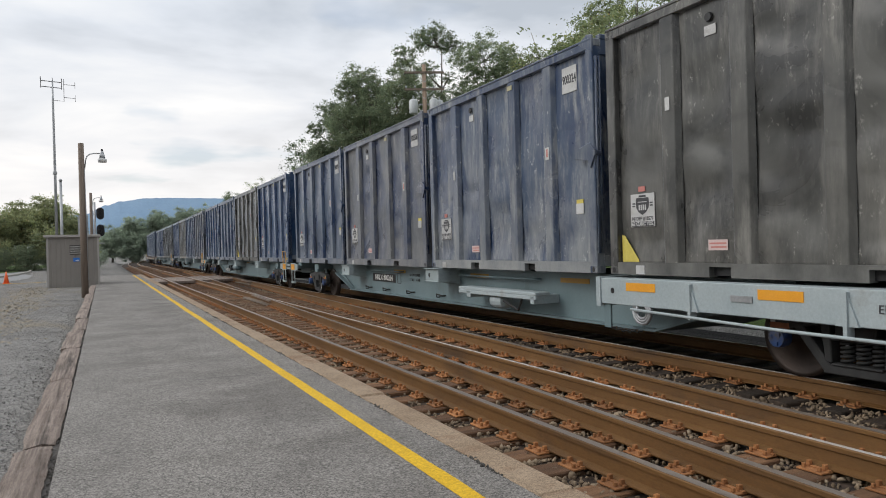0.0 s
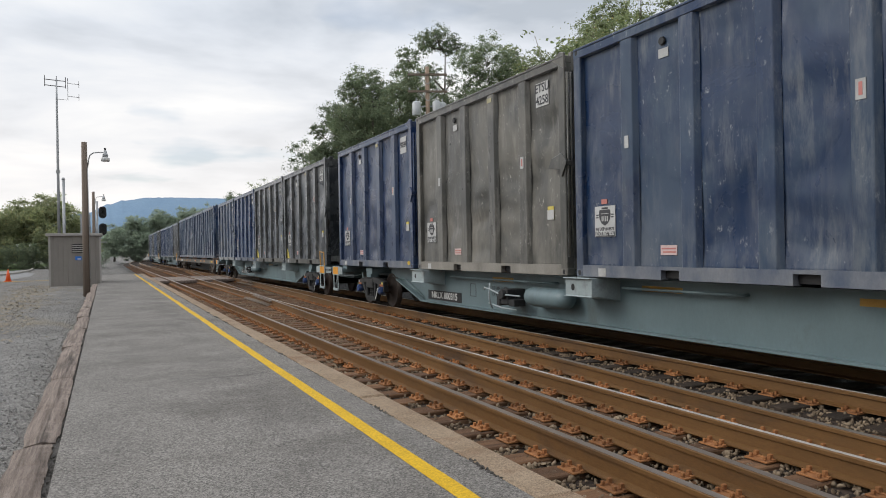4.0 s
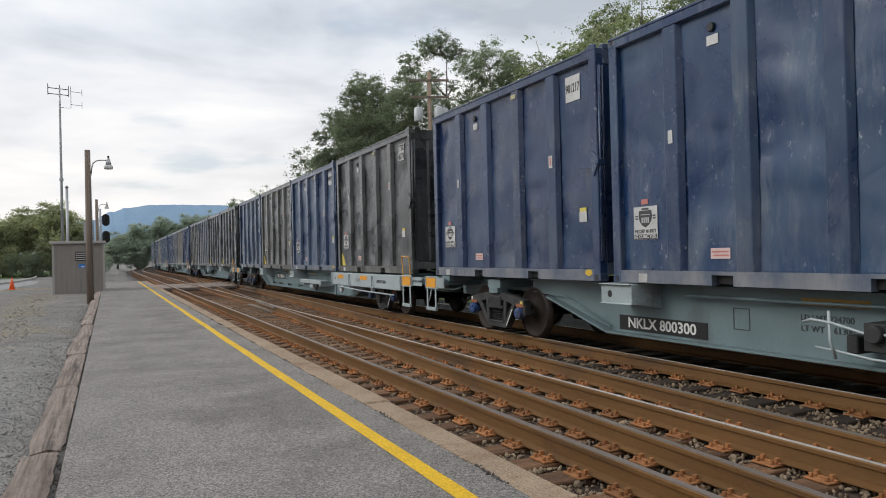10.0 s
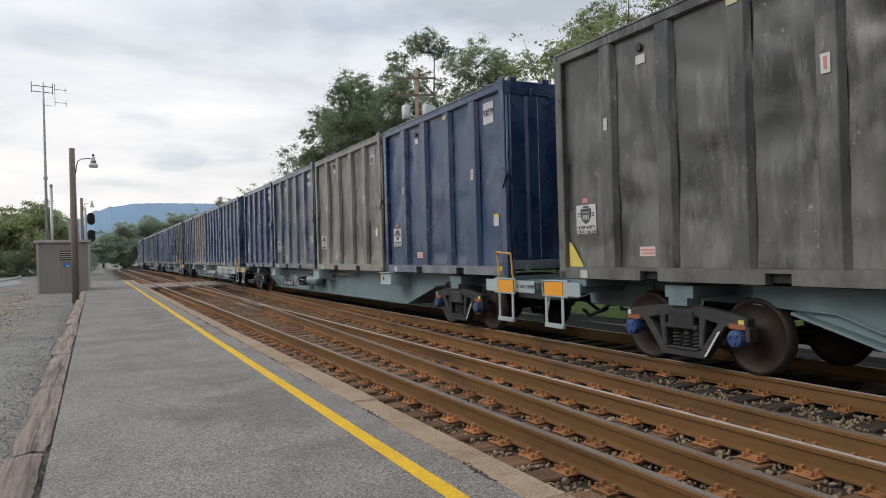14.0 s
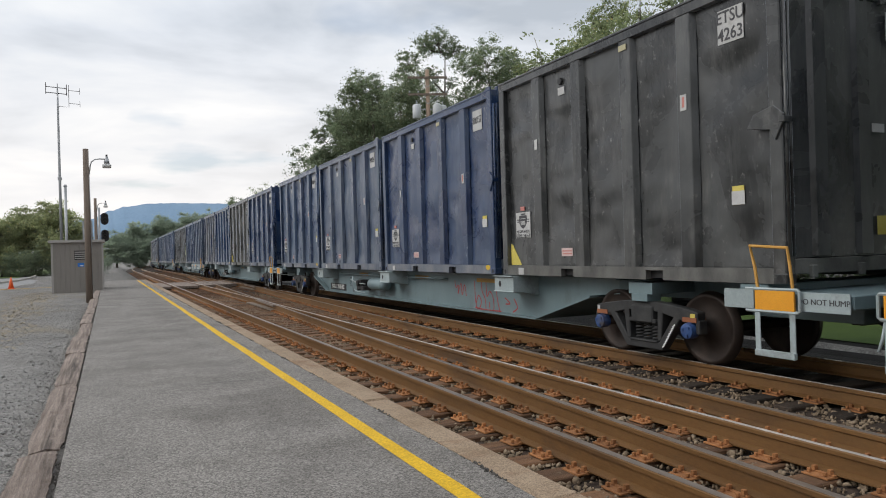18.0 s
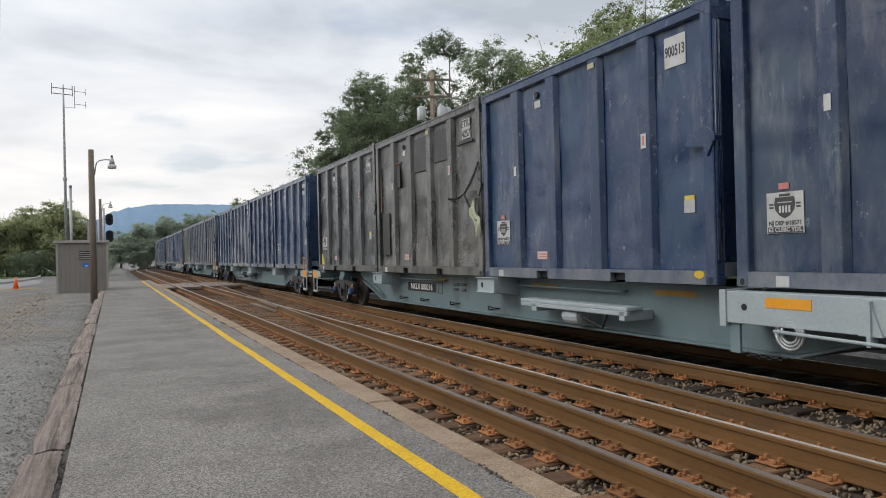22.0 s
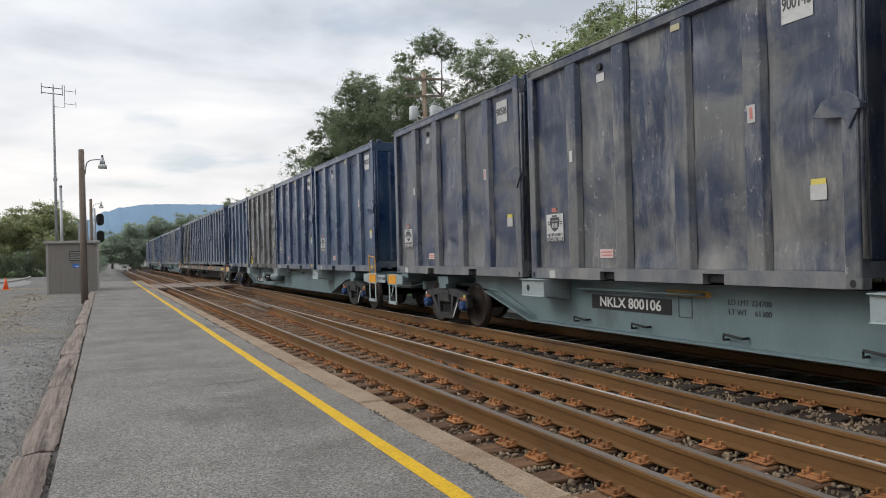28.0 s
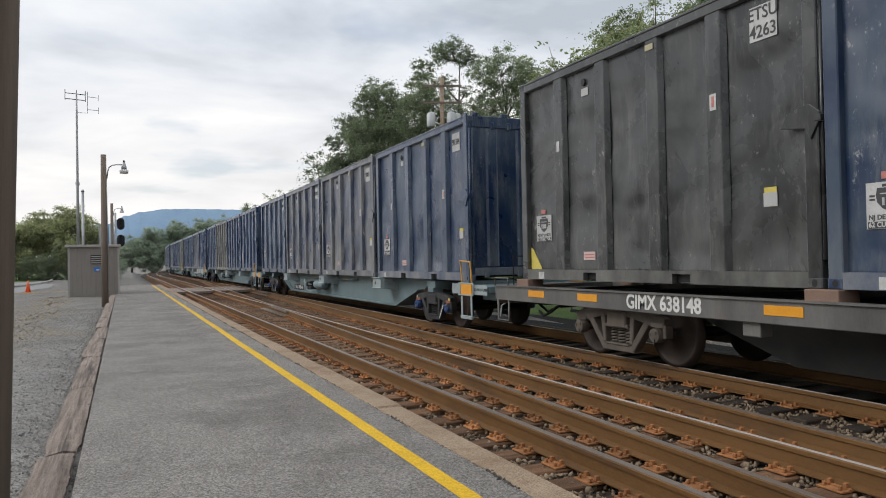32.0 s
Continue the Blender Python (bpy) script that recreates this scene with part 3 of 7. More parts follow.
def track():
    # near-black strip: the shade under the train is put into the stone colour
    shaded_stones = surface("oily_ballast", (0.003, 0.003, 0.003), (0.012, 0.010, 0.009), 0.9, 16, 0.9, 0, 1.0, spot=0.6, depth=0.05)
    tagged(part("oily_ballast", sweep([(6.75, -0.262), (7.1, -0.25), (9.3, -0.25), (10.1, -0.30), (11.7, -0.50), (12.45, -0.33)], -480, 330, closed=False), shaded_stones), "ballast with the train's shade put into its colour", "ballast", kind="structure")
    bed = thing("ballast_bed", "brown ballast bed under the rails", "ballast", kind="structure")
    part("ballast", sweep([(2.42, -0.6), (2.42, -0.29), (3.0, -0.245), (6.6, -0.24), (9.3, -0.262), (10.1, -0.31), (11.9, -0.6)], -480, 330, closed=True), BALLAST, bed)
    railway = thing("railway_track", "rusty steel rails on wooden ties with a crossover", "railway track", kind="structure")
    prof = [(-0.076, -0.180), (-0.076, -0.168), (-0.012, -0.148), (-0.010, -0.052), (-0.036, -0.040), (-0.037, -0.008), (-0.030, 0.0),
            (0.030, 0.0), (0.037, -0.008), (0.036, -0.040), (0.010, -0.052), (0.012, -0.148), (0.076, -0.168), (0.076, -0.180)]

    def rail(x, a, b, top, wide=0.022, shift=lambda s: 0.0, label=""):
        r = part("rail", sweep([(x + px, pz) for px, pz in prof[::-1]], a, b, shift), RAIL_RUST, railway, label)
        part("running_surface", sweep([(x - wide, 0.0005), (x - wide, 0.0035), (x + wide, 0.0035), (x + wide, 0.0005)][::-1], a, b, shift), top, r)

    rail(RAIL_A, -480, 330, RAIL_TOP, 0.033)
    rail(RAIL_C, -480, 330, RAIL_SHINY, 0.02)
    rail(RAIL_E, -480, 330, RAIL_SHINY, 0.018)
    rail(RAIL_F, -480, 330, RAIL_SHINY, 0.018)
    rail(0.0, -9.5, 74.0, RAIL_TOP, 0.033, crossover, "dull rail of the crossover")
    rail(1.505, -9.5, 74.0, RAIL_TOP, 0.033, crossover, "dull rail of the crossover")
    # guard rails beside the crossing points
    for x, a, b in ((RAIL_A + 0.13, 23.5, 29.0), (RAIL_F - 0.13, 38.0, 43.0)):
        part("guard_rail", sweep([(x + px * 0.8, pz) for px, pz in prof[::-1]], a, b), RAIL_RUST, railway, "short guard rail")
    for y0, y1, x in ((23.0, 27.6, RAIL_C), (37.8, 42.4, RAIL_E)):
        fr = Shape()
        for side in (-1, 1):
            fr.bar((x + side * 0.075 - 0.08, y0, -0.03), (x + side * 0.075 + 0.10, y1, -0.03), 0.05, 0.06)
        fr.box(x - 0.22, x + 0.22, y0, y1, -0.19, -0.15)
        part("frog", fr, RAIL_TOP, railway, "worn steel crossing frog")
    # ties
    rnd = random.Random(4)
    tie = Shape().box(-1.9, 1.9, -0.13, 0.13, -0.36, -0.198).mesh("tie", TIE, bevel=0.012)
    # ties of the train's track: shade under the cars darkens their wood colour
    shaded_wood = surface("shaded_tie", (0.018, 0.013, 0.009), (0.055, 0.036, 0.023), 3, 50, 0.9, 0, 0.6, vary=0.3, stretch=(0.4, 5, 5), spot=0.3)
    short = Shape().box(-1.3, 1.3, -0.115, 0.115, -0.36, -0.198).mesh("tie", shaded_wood, bevel=0.012)
    rest = Shape()
    spots = []
    y = -32.0
    while y < 108:
        y += 0.52 + rnd.uniform(-0.03, 0.03)
        spots.append(y)
        for me, cx, hw in ((tie, 4.42 + rnd.uniform(-0.09, 0.09), 1.9), (short, 7.85 + rnd.uniform(-0.07, 0.07), 1.3)):
            py = y + (0.0 if me is tie else 0.2) + rnd.uniform(-0.02, 0.02)
            dz = rnd.uniform(-0.012, 0.0)
            if -2 < y < 34:
                part("tie", me, None, railway, at=pose(cx, py, dz, 0, rnd.uniform(-0.3, 0.3), rnd.uniform(-1.5, 1.5)))
            else:
                rest.box(cx - hw, cx + hw, py - 0.11, py + 0.11, -0.36, -0.2 + dz)
    tagged(part("far_ties", rest, TIE, railway), kind="stuff")
    # tie plates with their spikes
    pl = Shape().box(-0.185, 0.185, -0.11, 0.11, -0.199, -0.184)
    for sx in (-1, 1):
        pl.box(sx * 0.093 - 0.016, sx * 0.093 + 0.016, -0.11, 0.11, -0.186, -0.172)
        for sy in (-0.07, 0.065):
            pl.box(sx * 0.095 - 0.018, sx * 0.095 + 0.018, sy - 0.015, sy + 0.015, -0.18, -0.138)
            pl.box(sx * 0.155 - 0.013, sx * 0.155 + 0.013, sy - 0.013, sy + 0.013, -0.18, -0.150)
    plate = pl.mesh("tie_plate", PLATE, bevel=0.003)
    rest = Shape()
    made = 0
    for y in spots:
        rows = [(RAIL_A, 0.0), (RAIL_C, 0.0), (RAIL_E, 0.2)]
        if y < 23 or 27.5 < y:
            rows.append((crossover(y), 0.0))
        if y < 37:
            rows.append((crossover(y) + 1.505, 0.0))
        for x, dy in rows:
            if abs(y - 25.3) < 2.3 and x == RAIL_C:
                continue
            if 1.0 < y < 28.0 and made < 290:
                made += 1
                part("tie_plate", plate, None, railway, at=pose(x, y + dy, 0.001, 0, 0, rnd.uniform(-1, 1)))
            elif -32 < y < 70:
                rest.box(x - 0.18, x + 0.18, y + dy - 0.095, y + dy + 0.095, -0.199, -0.17)
    tagged(part("far_tie_plates", rest, PLATE, railway), kind="stuff")
    # loose stones of the ballast
    rng = np.random.default_rng(7)
    n = 50000
    g = (1 + 5 ** 0.5) / 2
    base = np.array([(-1, g, 0), (1, g, 0), (-1, -g, 0), (1, -g, 0), (0, -1, g), (0, 1, g), (0, -1, -g), (0, 1, -g), (g, 0, -1), (g, 0, 1), (-g, 0, -1), (-g, 0, 1)]) / 1.9
    quad = np.array([(0, 11, 5), (0, 5, 1), (0, 1, 7), (0, 7, 10), (0, 10, 11), (1, 5, 9), (5, 11, 4), (11, 10, 2), (10, 7, 6), (7, 1, 8),
                     (3, 9, 4), (3, 4, 2), (3, 2, 6), (3, 6, 8), (3, 8, 9), (4, 9, 5), (2, 4, 11), (6, 2, 10), (8, 6, 7), (9, 8, 1)])
    ys = -5.0 + 40 * rng.random(n) ** 1.45
    xs = rng.uniform(2.42, 7.0, n)
    size = rng.uniform(0.011, 0.028, n)
    size[rng.random(n) < 0.15] *= 1.35
    v = base[None] * (0.45 + 0.8 * rng.random((n, 12, 1))) * size[:, None, None] * rng.uniform(0.55, 1.4, (n, 1, 3))
    ang = rng.uniform(0, 6.28, n)
    ca, sa = np.cos(ang)[:, None], np.sin(ang)[:, None]
    v = np.stack([v[..., 0] * ca - v[..., 1] * sa, v[..., 0] * sa + v[..., 1] * ca, v[..., 2]], -1)
    v += np.stack([xs, ys, -0.232 + 0.45 * size * rng.random(n)], -1)[:, None, :]
    tagged(part("ballast_stones", packed("ballast_stones", v, quad, STONE), None), "loose grey and brown ballast stones", "ballast", kind="stuff")


def crossing():
    walkway = thing("plank_crossing", "weathered timber and asphalt walkway laid across the tracks", "crossing", kind="structure")
    rnd = random.Random(2)
    for x0, x1 in ((2.45, 3.30), (3.52, 4.80), (5.04, 6.9), (7.15, 8.4)):
        x = x0
        while x < x1 - 0.05:
            w = min(0.24, x1 - x)
            part("plank", Shape().box(x, x + w - 0.012, 43.4 + rnd.uniform(-0.05, 0.05), 50.6 + rnd.uniform(-0.05, 0.05), -0.16, -0.012 + rnd.uniform(-0.006, 0.004)), TIMBER, walkway, bevel=0.006)
            x += w


GRIT = surface("dark_grit", (0.035, 0.031, 0.027), (0.12, 0.11, 0.10), 30, 60, 0.95, 0, 0.4, spot=0.3)


def platform():
    plat = thing("platform", "low grey asphalt station platform with a yellow edge line", "platform", kind="structure")
    part("slab", Shape().box(-0.325, 2.131, -18, 53.6, -0.3, PLATFORM_Z), ASPHALT, plat)
    rnd = random.Random(11)
    y = -18.0
    while y < 53.5:
        n = min(3.05, 53.6 - y)
        part("kerb_stone", Shape().box(2.135, 2.387 + rnd.uniform(-0.012, 0.008), y + 0.006, y + n - 0.006, -0.5, PLATFORM_Z + rnd.uniform(0.0, 0.012)), KERB, plat, bevel=0.018)
        y += n
    # grit gathered in the joint along the timbers and under the kerb
    rng = np.random.default_rng(13)
    n = 5200
    ys = 1.5 + 34 * rng.random(n) ** 1.6
    side = rng.random(n)
    xs = np.where(side < 0.55, -0.34 + 0.02 * rng.normal(size=n), 2.131 + 0.012 * rng.normal(size=n))
    zs = np.where(side < 0.55, PLATFORM_Z - 0.025, PLATFORM_Z - 0.002)
    size = rng.uniform(0.004, 0.012, n)
    base = np.array([(1, 0, 0), (-1, 0, 0), (0, 1, 0), (0, -1, 0), (0, 0, 1), (0, 0, -1)], float)
    tri = np.array([(0, 2, 4), (2, 1, 4), (1, 3, 4), (3, 0, 4), (2, 0, 5), (1, 2, 5), (3, 1, 5), (0, 3, 5)])
    size *= np.array([max(0.15, 0.75 + 2.2 * noise.noise((float(a) * 0.5, float(b) * 1.6, 3.0))) for a, b in zip(xs, ys)])
    v = base[None] * (0.6 + 0.8 * rng.random((n, 6, 1))) * size[:, None, None] + np.stack([xs, ys, zs], -1)[:, None, :]
    tagged(part("grit", packed("grit", v, tri, GRIT), None, plat), kind="stuff")
    part("joint_soil", Shape().box(-0.47, -0.322, -15, 37.6, -0.2, PLATFORM_Z - 0.03), GRIT, plat, "dark soil in the joint")
    # the painted line, hand-laid, so that its edges waver
    sh, ys = Shape(), [-12 + 0.2 * i for i in range(324)]
    for y in ys:
        c = 1.805 + 0.012 * noise.noise((0.0, y * 0.35, 5.0))
        sh.v += [(c - 0.058 + 0.006 * noise.noise((1.0, y * 2.2, 0.0)), y, PLATFORM_Z + 0.003), (c + 0.058 + 0.006 * noise.noise((7.0, y * 2.2, 0.0)), y, PLATFORM_Z + 0.003)]
    sh.f = [(2 * i, 2 * i + 1, 2 * i + 3, 2 * i + 2) for i in range(len(ys) - 1)]
    part("edge_line", sh, YELLOW, plat, "bright yellow painted safety line")
    # cracks filled with tar and grit
    for x0, x1, yc, lean in ((1.84, 2.08, 11.6, -0.03), (-0.32, 0.55, 10.9, 0.12), (-0.3, 1.4, 14.8, 0.06), (0.0, 1.75, 19.2, 0.05), (-0.3, 1.9, 24.5, 0.05), (0.9, 1.7, 8.2, 0.15), (-0.3, 2.05, 31.0, 0.03)):
        sh, n = Shape(), 24
        for i in range(n + 1):
            x = x0 + (x1 - x0) * i / n
            y = yc + lean * (x - x0) + 0.05 * noise.noise((x * 2.5, yc, 0.0)) + 0.015 * noise.noise((x * 11, yc, 2.0))
            w = 0.006 + 0.010 * abs(noise.noise((x * 3, yc, 9.0)))
            sh.v += [(x, y - w, PLATFORM_Z + 0.002), (x, y + w, PLATFORM_Z + 0.002)]
        sh.f = [(2 * i, 2 * i + 2, 2 * i + 3, 2 * i + 1) for i in range(n)]
        part("crack", sh, DARK_STEEL, plat)
    # weathered timbers hold the platform's outer edge
    cuts = [-15.0, -11.8, -8.9, -5.9, -3.0, 0.4, 3.2, 6.1, 9.25, 12.35, 15.2, 18.0, 21.1, 24.0, 26.8, 29.6, 32.4, 35.0, 37.6]
    for i, (a, b) in enumerate(zip(cuts, cuts[1:])):
        sh = Shape()
        w0, w1 = -0.352, -0.60 + rnd.uniform(-0.03, 0.03)
        n = 40
        for k in range(n + 1):
            y = a + 0.02 + (b - a - 0.04) * k / n
            end = 0.05 * max(0.0, 1 - min(k, n - k) / 3)
            j = 0.022 * noise.noise((i * 3.0, y * 1.7, 0.0)) + 0.012 * noise.noise((i * 3.0, y * 9.0, 0.0)) + end * rnd.random()
            top = PLATFORM_Z - 0.005 - 0.02 * abs(noise.noise((i * 5.0, y * 0.8, 4.0)))
            sh.v += [(w1 + j, y, -0.15), (w0 - abs(j), y, -0.15), (w0 - abs(j), y, top - 0.015 * rnd.random()), (w0 - 0.13 + j, y, top + 0.006 - 0.02 * max(0.0, noise.noise((i * 2.0, y * 5.0, 8.0)))), (w1 + j, y, top - 0.012 - 0.03 * max(0.0, noise.noise((i * 4.0, y * 3.0, 1.0))))]
        for k in range(n):
            for q in range(5):
                p, r = 5 * k + q, 5 * k + (q + 1) % 5
                sh.f.append((p, r, r + 5, p + 5))
        sh.f += [(4, 3, 2, 1, 0), tuple(5 * n + q for q in range(5))]
        dx = rnd.uniform(-0.02, 0.02)
        part("edge_timber", sh, TIMBER, plat, "weathered split timber baulk", at=pose(dx, 0, 0))
    # gravel, as loose stones, along the timbers
    rng = np.random.default_rng(3)
    n = 21000
    ys = -5.0 + 33 * rng.random(n) ** 1.15
    xs = -0.64 - 3.6 * rng.random(n) ** 1.3 * np.clip(ys / 8, 0.5, 1.6)
    size = rng.uniform(0.005, 0.012, n)
    size[rng.random(n) < 0.05] *= 2.0
    base = np.array([(1, 0, 0), (-1, 0, 0), (0, 1, 0), (0, -1, 0), (0, 0, 1), (0, 0, -1)], float)
    tri = np.array([(0, 2, 4), (2, 1, 4), (1, 3, 4), (3, 0, 4), (2, 0, 5), (1, 2, 5), (3, 1, 5), (0, 3, 5)])
    v = base[None] * (0.6 + 0.8 * rng.random((n, 6, 1))) * size[:, None, None]
    zs = np.array([ground_height(float(x), float(y)) for x, y in zip(xs, ys)])
    v += np.stack([xs, ys, zs + 0.4 * size], -1)[:, None, :]
    tagged(part("gravel_stones", packed("gravel_stones", v, tri, GREY_STONE), None), "loose grey gravel stones on the packed ground", "gravel", kind="stuff")


def lot_edge():
    """A low concrete kerb curves along the lot; dry leaves lie on the gravel before it."""
    kerb = thing("lot_kerb", "pale concrete kerb curving along the parking lot", "kerb", kind="structure")
    line = [(-7.9, 59.5), (-7.3, 63.0), (-6.8, 68.0), (-6.6, 75.0), (-6.7, 82.0), (-7.2, 90.0)]
    for (x0, y0), (x1, y1) in zip(line, line[1:]):
        part("kerb_piece", Shape().bar((x0, y0, 0.1), (x1, y1, 0.1), 0.2, 0.22, side=(0, 0, 1)), PALE_CONCRETE, kerb, bevel=0.02)
    rng = np.random.default_rng(21)
    n = 2400
    f = rng.random(n)
    ys = 15.0 + 25.0 * f + rng.normal(size=n) * 1.2
    xs = -2.35 - 0.55 * f + rng.normal(size=n) * (0.42 + 0.2 * f)
    keep = xs < -0.75
    xs, ys = xs[keep], ys[keep]
    n = len(xs)
    zs = np.array([ground_height(float(x), float(y)) for x, y in zip(xs, ys)]) + 0.012
    a, tilt = rng.uniform(0, 6.28, n), rng.normal(size=(n, 2)) * 0.25
    s = rng.uniform(0.018, 0.05, n)
    corner = np.array([(-1, 0), (0, -0.55), (1, 0), (0, 0.55)])
    u = corner[None, :, 0] * np.cos(a)[:, None] - corner[None, :, 1] * np.sin(a)[:, None]
    w = corner[None, :, 0] * np.sin(a)[:, None] + corner[None, :, 1] * np.cos(a)[:, None]
    lift = u * tilt[:, :1] + w * tilt[:, 1:] + 0.25 * np.abs(corner[None, :, 0])
    v = np.stack([xs[:, None] + u * s[:, None], ys[:, None] + w * s[:, None], zs[:, None] + lift * s[:, None]], -1)
    leaf = surface("dry_leaves", (0.20, 0.155, 0.10), (0.42, 0.35, 0.24), 9, 60, 0.9)
    tagged(part("leaf_litter", packed("leaf_litter", v, np.array([(0, 1, 2, 3)]), leaf), None), "dry brown leaves scattered on the gravel", "leaves", kind="stuff")
    for i, (x, y) in enumerate(((-11.0, 93.4), (-8.9, 93.2), (-7.6, 93.0))):
        ob = thing("globe_lamp", "white globe lamp on a thin post before the trees", "lamp post", "lamps at the parking lot", at=pose(x, y, 0.0))
        part("post", Shape().tube([(0, 0, 0), (0, 0, 2.6)], 0.04, 8), DARK_STEEL, ob)
        part("globe", Shape().lathe([(0.03, -0.17), (0.12, -0.13), (0.17, 0.0), (0.12, 0.13), (0.03, 0.17)], 12, pose(0, 0, 2.72, 0, 90, 0)), LAMP_WHITE, ob, "white globe", smooth=True)


PALE_CONCRETE = surface("pale_concrete", (0.30, 0.285, 0.255), (0.40, 0.38, 0.345), 1, 40, 0.9, 0, 0.1, spot=0.15)
LAMP_WHITE = plain("lamp_white", (0.85, 0.85, 0.83), 0.3)
ground()
lot_edge()
track()
platform()
crossing()


# ---- beside the platform ----
def shed():
    ob = thing("equipment_shed", "small grey-brown metal equipment shed with a flat roof", "shed", at=pose(-1.30, 39.9, 0.03))
    hw, hd = 1.10, 1.25
    ring = []
    for (x0, y0), (x1, y1) in (((-hw, -hd), (hw, -hd)), ((hw, -hd), (hw, hd)), ((hw, hd), (-hw, hd)), ((-hw, hd), (-hw, -hd))):
        n = 11
        ux, uy = (x1 - x0) / n, (y1 - y0) / n
        ln = math.hypot(ux, uy)
        ox, oy = uy / ln * 0.014, -ux / ln * 0.014
        for i in range(n):
            for f, d in ((0.0, 0.0), (0.78, 0.0), (0.82, 1.0), (0.96, 1.0)):
                ring.append((x0 + ux * (i + f) + ox * d, y0 + uy * (i + f) + oy * d))
    part("wall", Shape().prism(ring, 0.0, 2.45, "z"), SHED, ob, "ribbed metal wall")
    part("roof", Shape().box(-hw - 0.13, hw + 0.10, -hd - 0.12, hd + 0.12, 2.45, 2.57), SHED_TRIM, ob, bevel=0.01)
    part("corner_trim", Shape().box(-hw - 0.025, -hw + 0.06, -hd - 0.03, -hd + 0.05, -0.18, 2.44), SHED_TRIM, ob)
    part("corner_trim", Shape().box(hw - 0.05, hw + 0.03, -hd - 0.03, -hd + 0.05, 0.0, 2.44), SHED_TRIM, ob)
    louvre = part("louvre", Shape().box(-0.14, 0.42, -hd - 0.02, -hd + 0.01, 1.62, 2.06), BLACK, ob, "black louvred vent")
    for i in range(4):
        sl = Shape().prism([(-0.05, 0.0), (0.0, 0.035), (0.0, 0.05), (-0.05, 0.012)], -0.12, 0.40, "x")
        part("slat", sl, SHED_TRIM, louvre, at=pose(0, -hd - 0.02, 1.66 + i * 0.10))
    sign = part("notice", Shape().box(0.0, 0.27, -hd - 0.03, -hd - 0.016, 1.28, 1.46), plain("notice_blue", (0.02, 0.16, 0.55), 0.4), ob, "small blue notice")
    part("notice_mark", Shape().box(0.10, 0.24, -hd - 0.034, -hd - 0.0305, 1.31, 1.36), WHITE_PAINT, sign)


def bend(points, r, name, material, parent, label=""):
    return part(name, Shape().tube(points, r, 8), material, parent, label, smooth=True)


def lamp_pole(x, y, z, top, radius, lean, group, label):
    ob = thing("lamp_pole", label, "lamp pole", group, at=pose(x, y, z, 0, lean, 0))
    hgt = top - z
    part("post", Shape().tube([(0, 0, -0.3), (0, 0, hgt * 0.5), (0, 0, hgt)], [radius, radius * 0.9, radius * 0.78], 14), WOOD, ob, "weathered wooden pole", smooth=True)
    arm = [(radius * 0.8, 0, hgt - 0.95), (radius + 0.02, 0, hgt - 0.62), (radius + 0.06, 0, hgt - 0.48), (radius + 0.17, 0, hgt - 0.39), (radius + 0.34, 0, hgt - 0.36), (radius + 0.56, 0, hgt - 0.36)]
    bend(arm, 0.022, "arm", GALV, ob, "bent steel arm")
    head = part("lamp_head", Shape().tube([(0, 0, 0.16), (0, 0, 0.10), (0, 0, 0.02), (0, 0, 0.0), (0, 0, -0.12)], [0.035, 0.06, 0.075, 0.09, 0.10], 14), GALV, ob, "grey lamp housing", smooth=True, at=pose(radius + 0.58, 0, hgt - 0.42))
    part("photocell", Shape().tube([(0, 0, 0.16), (0, 0, 0.23)], [0.04, 0.035], 10), BLACK, head)
    gl = part("refractor", Shape().tube([(0, 0, -0.12), (0, 0, -0.15), (0, 0, -0.27)], [0.10, 0.16, 0.15], 14), plain("frosted_refractor", (0.62, 0.62, 0.60), 0.3), head, "frosted glass bowl", smooth=True)
    bend([(radius * 0.8, -0.09, hgt - 0.95), (radius * 0.95, -0.09, hgt * 0.5), (radius, -0.09, 0.6)], 0.012, "conduit", GALV, ob)
    return ob


